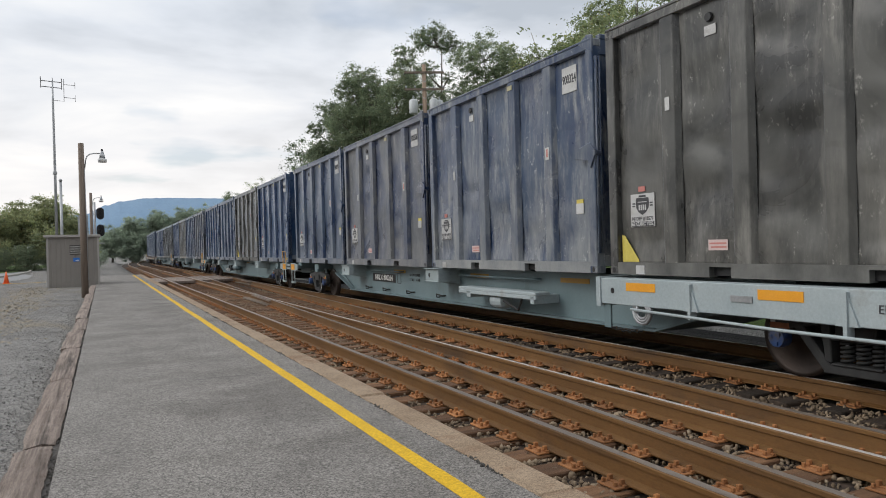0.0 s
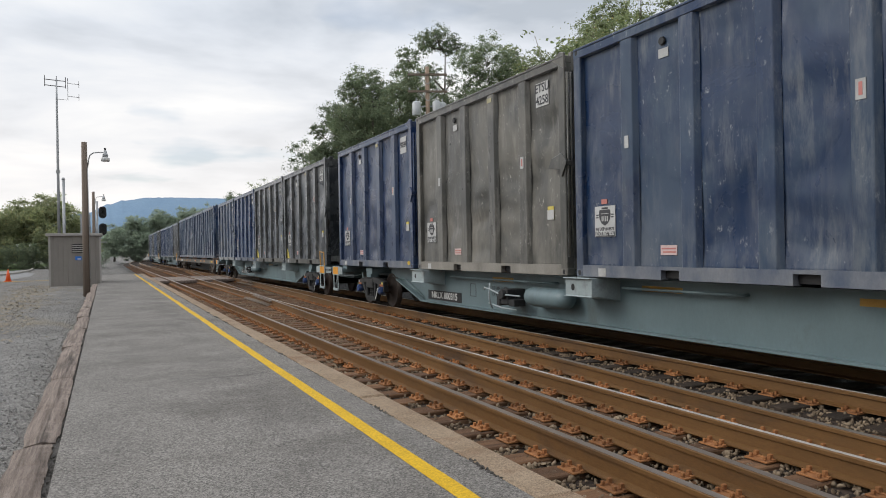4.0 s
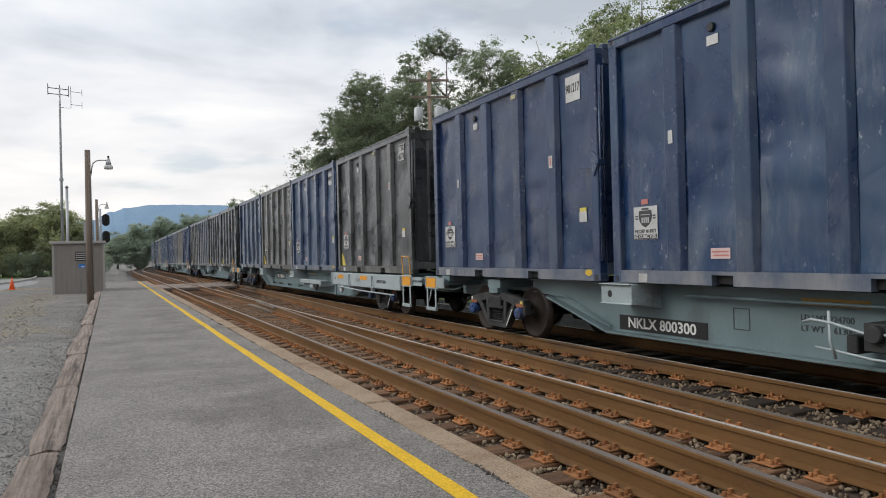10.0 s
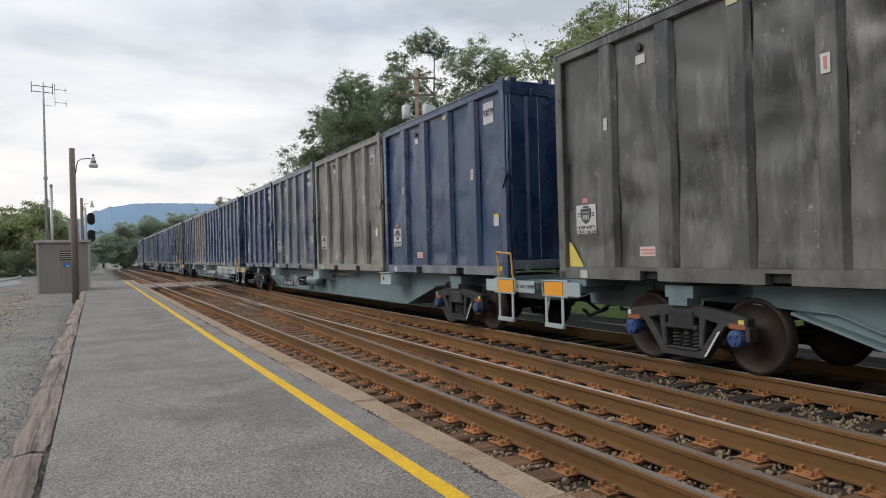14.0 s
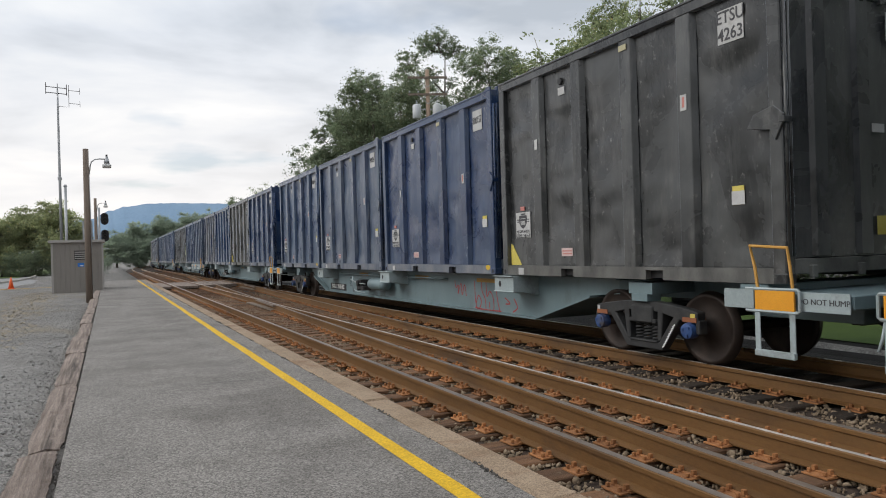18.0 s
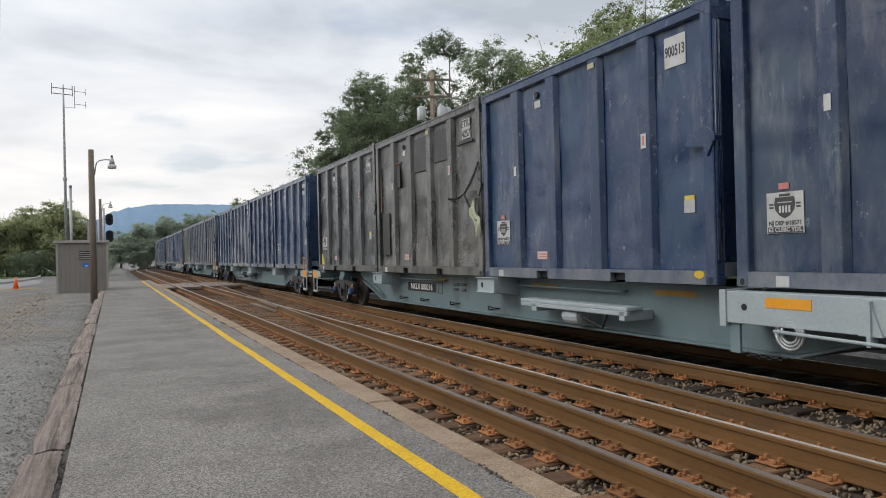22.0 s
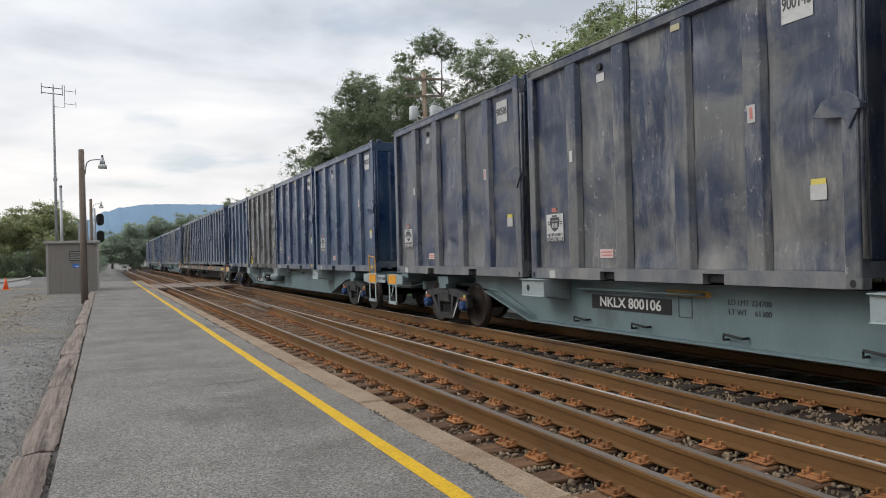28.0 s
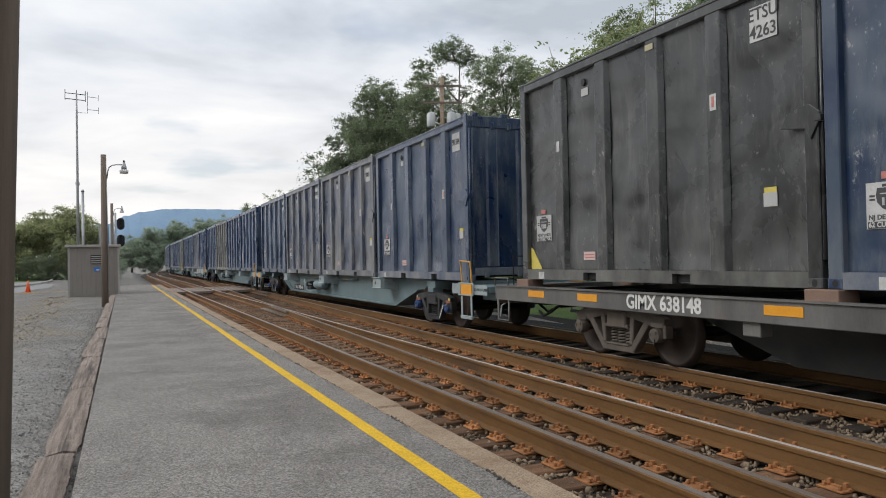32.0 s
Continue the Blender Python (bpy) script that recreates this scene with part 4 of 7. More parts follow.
def masts():
    ob = thing("antenna_mast", "tall thin steel mast with a folded dipole antenna", "antenna", at=pose(-2.15, 42.3, 0.0))
    part("mast", Shape().tube([(0, 0, -0.2), (0, 0, 5.9), (0, 0, 9.6), (0, 0, 10.75)], [0.075, 0.065, 0.05, 0.035], 10), GALV, ob, smooth=True)
    part("joint", Shape().tube([(0, 0, 5.85), (0, 0, 6.0)], 0.10, 10), GALV, ob)
    for z in (10.72, 10.42):
        part("boom", Shape().tube([(-0.54, 0, z), (0.42, 0, z - 0.05)], 0.02, 6), DARK_STEEL, ob)
    for x in (-0.54, 0.0, 0.42):
        part("dipole", Shape().tube([(x, 0, 10.32 - 0.05 * x), (x, 0, 10.9 - 0.05 * x)], 0.018, 6), DARK_STEEL, ob)
    side = part("side_antenna", Shape().tube([(0, 0, 9.72), (0.52, 0, 9.70), (0.52, 0, 10.86)], 0.013, 6), DARK_STEEL, ob)
    for z in (10.58, 9.90):
        part("element", Shape().tube([(0.52, 0, z), (1.06, 0, z - 0.03)], 0.012, 6), DARK_STEEL, side)
        part("element", Shape().tube([(1.04, 0, z - 0.2), (1.04, 0, z + 0.15)], 0.010, 6), DARK_STEEL, side)
    ob2 = thing("steel_post", "grey galvanised steel post behind the shed", "post", at=pose(-1.88, 41.6, 0.0))
    part("pipe", Shape().tube([(0, 0, -0.2), (0, 0, 5.45)], 0.07, 12), GALV, ob2, smooth=True)
    part("pipe_cap", Shape().tube([(0, 0, 5.45), (0, 0, 5.55)], [0.09, 0.06], 12), GALV, ob2, smooth=True)


def rail_signal():
    ob = thing("railway_signal", "railway colour light signal with two black heads on a mast", "signal", at=pose(-0.55, 66.0, 0.0))
    part("mast", Shape().tube([(0, 0, -0.3), (0, 0, 6.0)], 0.09, 10), GALV, ob, smooth=True)
    lad = Shape()
    for sx in (-0.18, 0.18):
        lad.tube([(-0.34 + sx, 0.1, 0.0), (-0.34 + sx, 0.1, 5.0)], 0.02, 6)
    for i in range(14):
        lad.tube([(-0.52, 0.1, 0.3 + i * 0.34), (-0.16, 0.1, 0.3 + i * 0.34)], 0.014, 6)
    part("ladder", lad, GALV, ob)
    for z, m in ((5.05, 0), (3.65, 0)):
        oval = []
        for k in range(20):
            a = 2 * math.pi * k / 20
            oval.append((0.30 * math.cos(a), 0.20 * (1 if math.sin(a) > 0 else -1) + 0.30 * math.sin(a)))
        hd = part("signal_head", Shape().prism(oval, -0.03, 0.03, "y"), BLACK, ob, "black oval signal head", at=pose(0.42, -0.14, z))
        part("case", Shape().box(-0.16, 0.16, 0.03, 0.3, -0.38, 0.38), GALV, hd)
        for dz in (-0.29, 0.0, 0.29):
            part("hood", Shape().lathe([(0.0, 0.0), (0.13, 0.0), (0.14, -0.25), (0.12, -0.25), (0.11, -0.02)], 14), BLACK, hd, at=Matrix.Translation((0, 0, dz)) @ Matrix.Rotation(radians(90), 4, "Z"))
        part("bracket", Shape().box(-0.1, 0.42, -0.08, 0.0, z - 0.1, z + 0.02), GALV, ob)
    part("platform_grate", Shape().box(-0.6, 0.7, -0.15, 0.5, 2.55, 2.62), GALV, ob)
    part("relay_case", Shape().box(-1.0, -0.3, -0.3, 0.3, 2.2, 4.5), GALV, ob, at=pose(-0.25, 0.2, 0.4))


def utility_pole():
    ob = thing("utility_pole", "wooden utility pole with two crossarms and grey transformers", "utility pole", at=pose(18.6, 41.2, 1.05, 0, 0, -20))
    part("post", Shape().tube([(0, 0, -2.5), (0, 0, 12.0)], [0.19, 0.13], 12), surface("tan_pole_wood", (0.24, 0.17, 0.12), (0.36, 0.27, 0.2), 3, 50, 0.9, 0, 0.3, stretch=(3, 3, 0.2)), ob, smooth=True)
    for z in (11.42, 10.36):
        arm = part("crossarm", Shape().box(-1.25, 1.25, -0.17, -0.07, z, z + 0.13), WOOD, ob)
        for x in (-1.15, -0.6, 0.6, 1.15):
            part("insulator", Shape().tube([(x, -0.12, z + 0.13), (x, -0.12, z + 0.2), (x, -0.12, z + 0.3)], [0.02, 0.055, 0.04], 8), GALV, arm, smooth=True)
        part("brace", Shape().bar((-0.6, -0.13, z), (0, -0.15, z - 0.55), 0.03).bar((0.6, -0.13, z), (0, -0.15, z - 0.55), 0.03), GALV, ob)
    for x, y in ((-0.72, -0.05), (0.55, -0.25), (0.95, 0.25)):
        can = part("transformer", Shape().tube([(x, y, 8.9), (x, y, 8.95), (x, y, 9.7), (x, y, 9.8)], [0.24, 0.27, 0.27, 0.18], 16), surface("transformer_grey", (0.42, 0.44, 0.45), (0.5, 0.52, 0.53), 2, 40, 0.45, 0.1, 0.03), ob, "grey cylindrical transformer", smooth=True)
        part("bushing", Shape().tube([(x, y, 9.78), (x, y, 10.05)], [0.05, 0.03], 8), GALV, can)
        part("hanger", Shape().bar((x, y, 9.5), (0, 0, 9.5), 0.06), GALV, ob)


def traffic_cone():
    ob = thing("traffic_cone", "orange plastic traffic cone standing on the lot", "traffic cone", at=pose(-5.15, 48.7, 0.066))
    o = plain("cone_orange", (0.75, 0.12, 0.03), 0.5)
    part("base", Shape().box(-0.2, 0.2, -0.2, 0.2, 0, 0.035), o, ob, bevel=0.01)
    part("cone", Shape().tube([(0, 0, 0.03), (0, 0, 0.71)], [0.15, 0.03], 20), o, ob, smooth=True)


shed()
lamp_pole(-0.64, 29.77, 0.08, 5.76, 0.125, 0.0, "poles beside the platform", "brown wooden lamp pole beside the platform timbers")
lamp_pole(-0.73, 60.0, 0.08, 6.3, 0.125, 0.0, "poles beside the platform", "brown wooden lamp pole beyond the shed")
near_post = thing("wooden_pole", "rough brown wooden pole standing at the platform edge", "pole", "poles beside the platform", at=pose(-0.575, 3.0, 0.06, 0, 1.6, 0))
part("post", Shape().tube([(0, 0, -0.2), (0, 0, 2.5), (0, 0, 5.7)], [0.15, 0.145, 0.12], 24), WOOD, near_post, smooth=True)
masts()
rail_signal()
utility_pole()
traffic_cone()
# ---- the train ----
LOAD_L, LOAD_GAP, LOAD_W, LOAD_H = 6.058, 0.10, 2.438, 3.46
LOADS = 4 * LOAD_L + 3 * LOAD_GAP           # four containers on a car
FLOOR_Z = {"spine": 1.106, "flat": 1.19}


SPEED = 14.266                              # metres a second


def travelled(t):
    return SPEED * t


def car_front(k):
    """Where the far end of car k's loads is at 0 s; the two flatcars, 4 and 17, stand wider apart."""
    return 26.72 + 25.88 * k + (0.656 if k >= 4 else 0.0) + (0.51 if k >= 5 else 0.0) - (0.17 if k in (5, 6) else 0.0) - (0.15 if k >= 13 else 0.0) + (0.65 if k >= 18 else 0.0) + (0.17 if k == 13 else 0.08 if k == 3 else 0.0)


def decal(name, y, z, w, h, material, parent, x, label=""):
    return part(name, Shape().box(-0.004, 0.004, -w / 2, w / 2, -h / 2, h / 2), material, parent, label, at=pose(x, y, z))


def shield_marks():
    """The marks of the shield sign, as plain shapes on its face: dark ones, then pale bars on the shield."""
    s = Shape()
    x0, x1 = -0.006, -0.0041
    s.prism([(-0.12, 0.17), (0.12, 0.17), (0.135, 0.10), (0.12, 0.03), (0.07, -0.03), (0.0, -0.065), (-0.07, -0.03), (-0.12, 0.03), (-0.135, 0.10)], x0, x1, "x")
    s.box(x0, x1, -0.2, -0.145, 0.085, 0.105).box(x0, x1, 0.145, 0.2, 0.085, 0.105)
    s.box(x0, x1, -0.2, -0.145, 0.05, 0.07).box(x0, x1, 0.145, 0.2, 0.05, 0.07)
    s.box(x0, x1, -0.07, 0.07, 0.178, 0.205)
    s.box(x0, x1, -0.222, 0.222, -0.222, -0.155)
    dark = len(s.f)
    for k in (-0.06, -0.02, 0.02, 0.06):
        s.box(x0 - 0.002, x0, k - 0.012, k + 0.012, 0.0, 0.075)
    s.box(x0 - 0.002, x0, -0.09, 0.09, 0.108, 0.118)
    me = s.mesh("printed_mark", INK)
    me.materials.append(SIGN_WHITE)
    for i in range(dark, len(s.f)):
        me.polygons[i].material_index = 1
    return me


RIBS = (1.22, 2.35, 3.52, 4.63)             # from the far end
LENGTH = {"blue": 5.86, "pale": 5.86, "dark": LOAD_L, "taupe": 5.92, "slate": 5.86}


def dented_sheet(seed, y0, y1, z0, z1, x, amount, ny, nz):
    """A steel sheet held flat at its edges and ribs, buckled and creased between them."""
    s = Shape()
    for j in range(nz + 1):
        for i in range(ny + 1):
            y, z = y0 + (y1 - y0) * i / ny, z0 + (z1 - z0) * j / nz
            edge = min(i, ny - i, 4) / 4 * min(j, nz - j, 4) / 4
            held = min(1.0, min(abs(y - (y1 + 0.08 - u)) for u in RIBS) / 0.32)
            soft = noise.noise((y * 0.9 + seed * 9.1, z * 1.1, seed))
            ridge = 1.0 - 2.2 * abs(noise.noise((y * 0.9 + seed, z * 1.9 + seed * 3.0, 4.0)))
            small = noise.noise((y * 2.6, z * 3.4 + seed, seed * 2.0))
            u = y1 + 0.08 - y
            for cu, cz in ((0.62, 0.88), (5.28, 3.02), (5.37, 1.02), (1.93, 0.39), (1.88, 2.98)):
                held = min(held, max(0.0, (math.hypot(u - cu, z - cz) - 0.25) / 0.3))
            d = soft + 0.62 * ridge * max(0.0, 0.35 + noise.noise((y * 0.5, z * 0.5, seed + 8.0))) + 0.22 * small
            s.v.append((x + (1 if x < 0 else -1) * max(-0.003, amount * edge * held * (d + 0.3)), y, z))
    n = ny + 1
    for j in range(nz):
        for i in range(ny):
            a = j * n + i
            q = (a, a + n, a + n + 1, a + 1) if x < 0 else (a, a + 1, a + n + 1, a + n)
            s.f.append(q)
    return s


SIGN_TEXT = (lettering("NJ DEP #18571", 0.048, INK, "sign_text", 1.0, 0.002), lettering("62 CUBIC YDS.", 0.05, SIGN_WHITE, "sign_text", 0.95, 0.002))
TAG = surface("faded_yellow_tag", (0.36, 0.33, 0.2), (0.5, 0.46, 0.3), 5, 60, 0.7, 0, 0.02)
SPOT = surface("yellow_reflector", (0.55, 0.36, 0.03), (0.68, 0.46, 0.05), 8, 60, 0.5, 0, 0.02)


def container(color, label, seed, coat=0):
    """An open-topped ribbed waste container; its far end looks to +y and its door to -y."""
    ob = thing("container", label, "container", "containers on the train")
    p, dusty = PAINT[color][coat], DUSTY[color]
    hl, hw, H = LENGTH[color] / 2, LOAD_W / 2, LOAD_H
    ny, nz = 72, 44
    body = dented_sheet(seed, -hl + 0.08, hl - 0.08, 0.12, H - 0.1, -hw + 0.085, 0.062 if color in ("dark", "taupe") else 0.045, ny, nz)
    # the other walls and the floor close the shell behind the sheet
    n, row = len(body.v), ny + 1
    xf = hw - 0.085
    body.v += [(xf, -hl + 0.08, 0.12), (xf, hl - 0.08, 0.12), (xf, hl - 0.08, H - 0.1), (xf, -hl + 0.08, H - 0.1)]
    body.f += [(n, n + 1, n + 2, n + 3), tuple(range(ny, -1, -1))[::-1] + (n + 1, n),
               tuple(j * row for j in range(nz + 1))[::-1] + (n, n + 3), tuple(j * row + ny for j in range(nz + 1)) + (n + 2, n + 1)]
    part("body", body, p, ob, smooth=True)
    # load under its cover, a little uneven
    top, n = Shape(), 10
    for j in range(n + 1):
        for i in range(5):
            x, y = (-hw + 0.1) + (2 * hw - 0.2) * i / 4, -hl + 0.1 + (2 * hl - 0.2) * j / n
            top.v.append((x, y, H - 0.05 + 0.05 * math.sin(math.pi * i / 4) + 0.02 * noise.noise((x, y * 2, seed))))
    top.f = [(j * 5 + i, j * 5 + i + 1, j * 5 + i + 6, j * 5 + i + 5) for j in range(n) for i in range(4)]
    part("cover", top, DARK_STEEL, ob, "dark mesh cover")
    rib = Shape()
    rib.prism([(-hw + 0.09, -0.165), (-hw + 0.006, -0.115), (-hw + 0.006, 0.115), (-hw + 0.09, 0.165)], 0.15, H - 0.13, "z")
    rib = rib.mesh("rib", p, bevel=0.008)
    for u in RIBS:
        part("rib", rib, None, ob, at=pose(0, hl - u, 0))
    post = Shape().box(-0.075, 0.075, -0.085, 0.085, 0.0, H - 0.10).mesh("corner_post", p, bevel=0.012)
    for sx in (-1, 1):
        for sy in (-1, 1):
            part("corner_post", post, None, ob, at=pose(sx * (hw - 0.077), sy * (hl - 0.09), 0.06))
    rail = Shape().box(-hw, -hw + 0.10, -hl + 0.02, hl - 0.02, H - 0.13, H - 0.012)
    rail.box(-hw - 0.012, -hw + 0.05, -hl + 0.02, hl - 0.02, H - 0.012, H + 0.022)
    rail = rail.mesh("top_rail", p, bevel=0.006)
    part("top_rail", rail, None, ob)
    part("top_rail", rail, None, ob, at=pose(0, 0, 0, 0, 0, 180))
    # bottom rail with two fork pockets
    low = Shape()
    z0, z1, d = 0.0, 0.17, 0.13
    pockets = ((1.85, 2.18), (3.84, 4.17))
    line = [(-hl + 0.165, z0)]
    for a, b in pockets[::-1]:
        line += [(hl - b, z0), (hl - b, 0.127), (hl - a, 0.127), (hl - a, z0)]
    line += [(hl - 0.165, z0), (hl - 0.165, z1), (-hl + 0.165, z1)]
    low.prism(line, -hw + 0.003, -hw + d, "x")
    low = low.mesh("bottom_rail", dusty)
    part("bottom_rail", low, None, ob)
    part("bottom_rail", low, None, ob, at=pose(0, 0, 0, 0, 0, 180))
    # black filling: the shade inside each pocket is given as colour
    for a, b in pockets:
        part("fork_pocket", Shape().box(-hw + 0.09, hw - 0.09, hl - b - 0.005, hl - a + 0.005, 0.02, 0.128), BLACK, ob)
    cast = Shape().box(-0.081, 0.081, -0.089, 0.089, 0.0, 0.118)
    cast = cast.mesh("corner_casting", p, bevel=0.012)
    # the slotted hole in its face, a flat black oval for the dark inside
    n, spots = len(cast.vertices), [(0.034 * math.cos(k * math.pi / 5), 0.058 + 0.042 * math.sin(k * math.pi / 5)) for k in range(10)]
    bm = bmesh.new()
    bm.from_mesh(cast)
    for sx in (-1, 1):
        f = bm.faces.new([bm.verts.new((sx * 0.0825, a, b)) for a, b in spots[::sx]])
        f.material_index = 1
    bm.to_mesh(cast)
    bm.free()
    cast.materials.append(BLACK)
    for sz in (-0.002, H - 0.10):
        for sx in (-1, 1):
            for sy in (-1, 1):
                part("corner_casting", cast, None, ob, at=pose(sx * (hw - 0.080), sy * (hl - 0.088), sz))
    # the door end
    door = Shape().box(-hw + 0.14, hw - 0.14, -hl + 0.035, -hl + 0.075, 0.28, H - 0.22)
    door = part("door", door, p, ob, "ribbed end door")
    for x in (-0.62, 0.12, 0.80):
        part("door_rib", Shape().prism([(x - 0.15, 0.0), (x - 0.10, -0.05), (x + 0.10, -0.05), (x + 0.15, 0.0)], 0.3, H - 0.24, "z"), p, door, at=pose(0, -hl + 0.04, 0))
    head = Shape().box(-hw + 0.02, hw - 0.02, -hl + 0.01, -hl + 0.12, H - 0.22, H + 0.02)
    head.prism([(-hl - 0.005, H - 0.2), (-hl - 0.005, H + 0.06), (-hl + 0.12, H + 0.09), (-hl + 0.34, H - 0.01)], -hw - 0.008, -hw + 0.03, "x")
    for x in (-1.0, -0.3, 0.4, 1.0):
        head.box(x - 0.07, x + 0.07, -hl + 0.0, -hl + 0.1, H + 0.01, H + 0.09)
    for x in (-0.62, -0.2, 0.12, 0.5, 0.80):
        head.box(x - 0.04, x + 0.04, -hl - 0.02, -hl + 0.05, H - 0.26, H - 0.10)
    part("header", head, p, ob, "door header with its hinge lugs", bevel=0.01)
    sill = Shape().box(-hw + 0.15, hw - 0.15, -hl + 0.012, -hl + 0.12, 0.10, 0.27)
    for x in (-0.8, 0.0, 0.8):
        sill.box(x - 0.05, x + 0.05, -hl - 0.03, -hl + 0.02, 0.06, 0.2)
    part("door_sill", sill, dusty, ob, bevel=0.01)
    bars = Shape().tube([(-hw + 0.05, -hl - 0.012, 0.3), (-hw + 0.05, -hl - 0.012, H - 0.25)], 0.022, 8)
    part("lock_rod", bars, p, ob, smooth=True)
    part("lock_rod", Shape().tube([(-hw + 0.11, -hl - 0.012, 0.3), (-hw + 0.11, -hl - 0.012, H - 0.25)], 0.018, 8), p, ob, smooth=True)
    lz = 1.78
    latch = Shape().prism([(-hl + 0.46, lz - 0.05), (-hl + 0.36, lz + 0.10), (-hl + 0.10, lz + 0.16), (-hl - 0.03, lz + 0.05), (-hl - 0.03, lz - 0.03), (-hl + 0.08, lz - 0.22), (-hl + 0.14, lz - 0.10)], -hw - 0.022, -hw + 0.02, "x")
    latch.box(-hw - 0.03, -hw + 0.10, -hl - 0.05, -hl + 0.03, lz - 0.04, lz + 0.03)
    part("latch", latch, p, ob, "side latch bracket", bevel=0.006)
    # signs and labels on the side that faces the platform
    xs, z = -hw + 0.077, -1.106

    def put(name, u0, u1, za, zb, material, label="", x=xs):
        return decal(name, hl - (u0 + u1) / 2, (za + zb) / 2 + z, u1 - u0, zb - za, material, ob, x, label)

    # the blue ones carry some labels lower than the grey ones
    grey = color == "dark"
    sg, sm, nb = (0.0, 0.0, 0.0) if grey else (-0.06, -0.31, -0.15)
    sign = put("permit_sign", 0.39, 0.86, 1.76 + sg, 2.21 + sg, SIGN_WHITE, "white sign with a shield mark and small print")
    part("printed_mark", shield_marks(), None, sign, "dark printed shield and band")
    part("sign_text", SIGN_TEXT[0], None, sign, "dark letters", at=pose(-0.0045, 0, -0.115))
    part("sign_text", SIGN_TEXT[1], None, sign, "pale letters on a dark band", at=pose(-0.0065, 0, -0.187))
    put("red_label", 0.55, 0.68, 2.24 + sg, 2.31 + sg, SIGN_RED)
    num = put("number_panel", 5.14 + nb, 5.52 + nb, 3.92, 4.32, SIGN_WHITE, "white panel with the number in black")
    lab = put("yellow_label", 5.29, 5.46, 2.01, 2.23, SIGN_YELLOW, "yellow and white label")
    part("label_text", Shape().box(-0.006, -0.0041, -0.094, 0.094, -0.109, 0.05), SIGN_WHITE, lab)
    lab = put("pink_label", 1.78, 2.08, 1.43, 1.56, SIGN_PINK, "pale pink label")
    part("label_text", Shape().box(-0.006, -0.0041, -0.13, 0.13, 0.01, 0.03).box(-0.006, -0.0041, -0.13, 0.11, -0.035, -0.015), SIGN_RED, lab)
    lab = put("small_label", 4.575, 4.68, 3.24 + sm, 3.44 + sm, SIGN_WHITE, "small white label", -hw)
    part("label_text", Shape().box(-0.006, -0.0041, -0.02, 0.02, -0.06, 0.07), SIGN_RED, lab)
    put("small_label", 1.18, 1.26, 3.23 + sm, 3.40 + sm, SIGN_WHITE, "small white label", -hw)
    put("small_label", 1.80, 1.98, 4.02, 4.14, SIGN_WHITE, "small white label")
    part("lifting_eye", Shape().lathe([(0.06, 0.0), (0.05, -0.02), (0.02, -0.02)], 12), BLACK, ob, at=pose(xs - 0.01, hl - 1.88, 3.13))
    put("small_label", 0.55, 0.72, 1.115, 1.235, SIGN_WHITE, "small white label", -hw)
    put("yellow_tag", 3.42, 3.58, 4.29, 4.37, TAG, "small yellow tag", -hw - 0.004)
    # labels of the door end
    for x, zz, w, h in ((0.72, 2.95, 0.36, 0.34), (0.35, 1.75, 0.22, 0.10), (0.42, 0.62, 0.26, 0.22)):
        part("door_label", Shape().box(x - w / 2, x + w / 2, -hl - 0.018, -hl - 0.012, zz - h / 2, zz + h / 2), SIGN_WHITE if h != 0.22 else SIGN_YELLOW, ob)
    if color == "blue" and coat != 1:
        oval = [(0.085 * math.cos(q * math.pi / 8), 0.05 * math.sin(q * math.pi / 8)) for q in range(16)]
        part("yellow_spot", Shape().prism(oval, -0.003, 0.003, "x"), SPOT, ob, "orange-yellow oval reflector", at=pose(-hw + 0.001, hl - 5.58, 0.125))
    if color == "dark":
        tri = Shape().prism([(0.0, 0.0), (0.34, 0.0), (0.33, 0.03), (0.06, 0.36), (0.0, 0.38)], -0.004, 0.004, "x")
        part("yellow_corner", tri, SIGN_YELLOW, ob, "yellow painted corner triangle", at=Matrix.Translation((xs, hl - 0.19, 0.175)) @ Matrix.Diagonal((1, -1, 1, 1)))
    return ob


def side_frame(s):
    """One cast side frame, in the plane of its wheels' bearings: y along, z up from the rail."""
    f = Shape()
    x0, x1 = s * 1.02 - 0.07, s * 1.02 + 0.07
    top = [(-1.02, 0.56), (-1.02, 0.70), (-0.80, 0.74), (-0.30, 0.80), (0.30, 0.80), (0.80, 0.74), (1.02, 0.70), (1.02, 0.56), (0.78, 0.57), (0.30, 0.665), (-0.30, 0.665), (-0.78, 0.57)]
    f.prism(top, x0, x1, "x")
    for k in (-1, 1):
        f.prism([(k * 0.72, 0.60), (k * 0.60, 0.63), (k * 0.26, 0.20), (k * 0.36, 0.16)][::k], x0, x1, "x")
        f.prism([(k * 0.40, 0.68), (k * 0.29, 0.68), (k * 0.27, 0.26), (k * 0.35, 0.28)][::k], x0, x1, "x")
        f.prism([(k * 1.05, 0.42), (k * 1.05, 0.60), (k * 0.98, 0.60), (k * 0.98, 0.42)][::k], x0, x1, "x")
    f.prism([(-0.38, 0.15), (0.38, 0.15), (0.30, 0.25), (-0.30, 0.25)], x0, x1, "x")
    f.box(x0 - 0.02, x1 + 0.02, -0.27, 0.27, 0.50, 0.56)
    f.box(x0 - 0.02, x1 + 0.02, -0.27, 0.27, 0.24, 0.27)
    return f


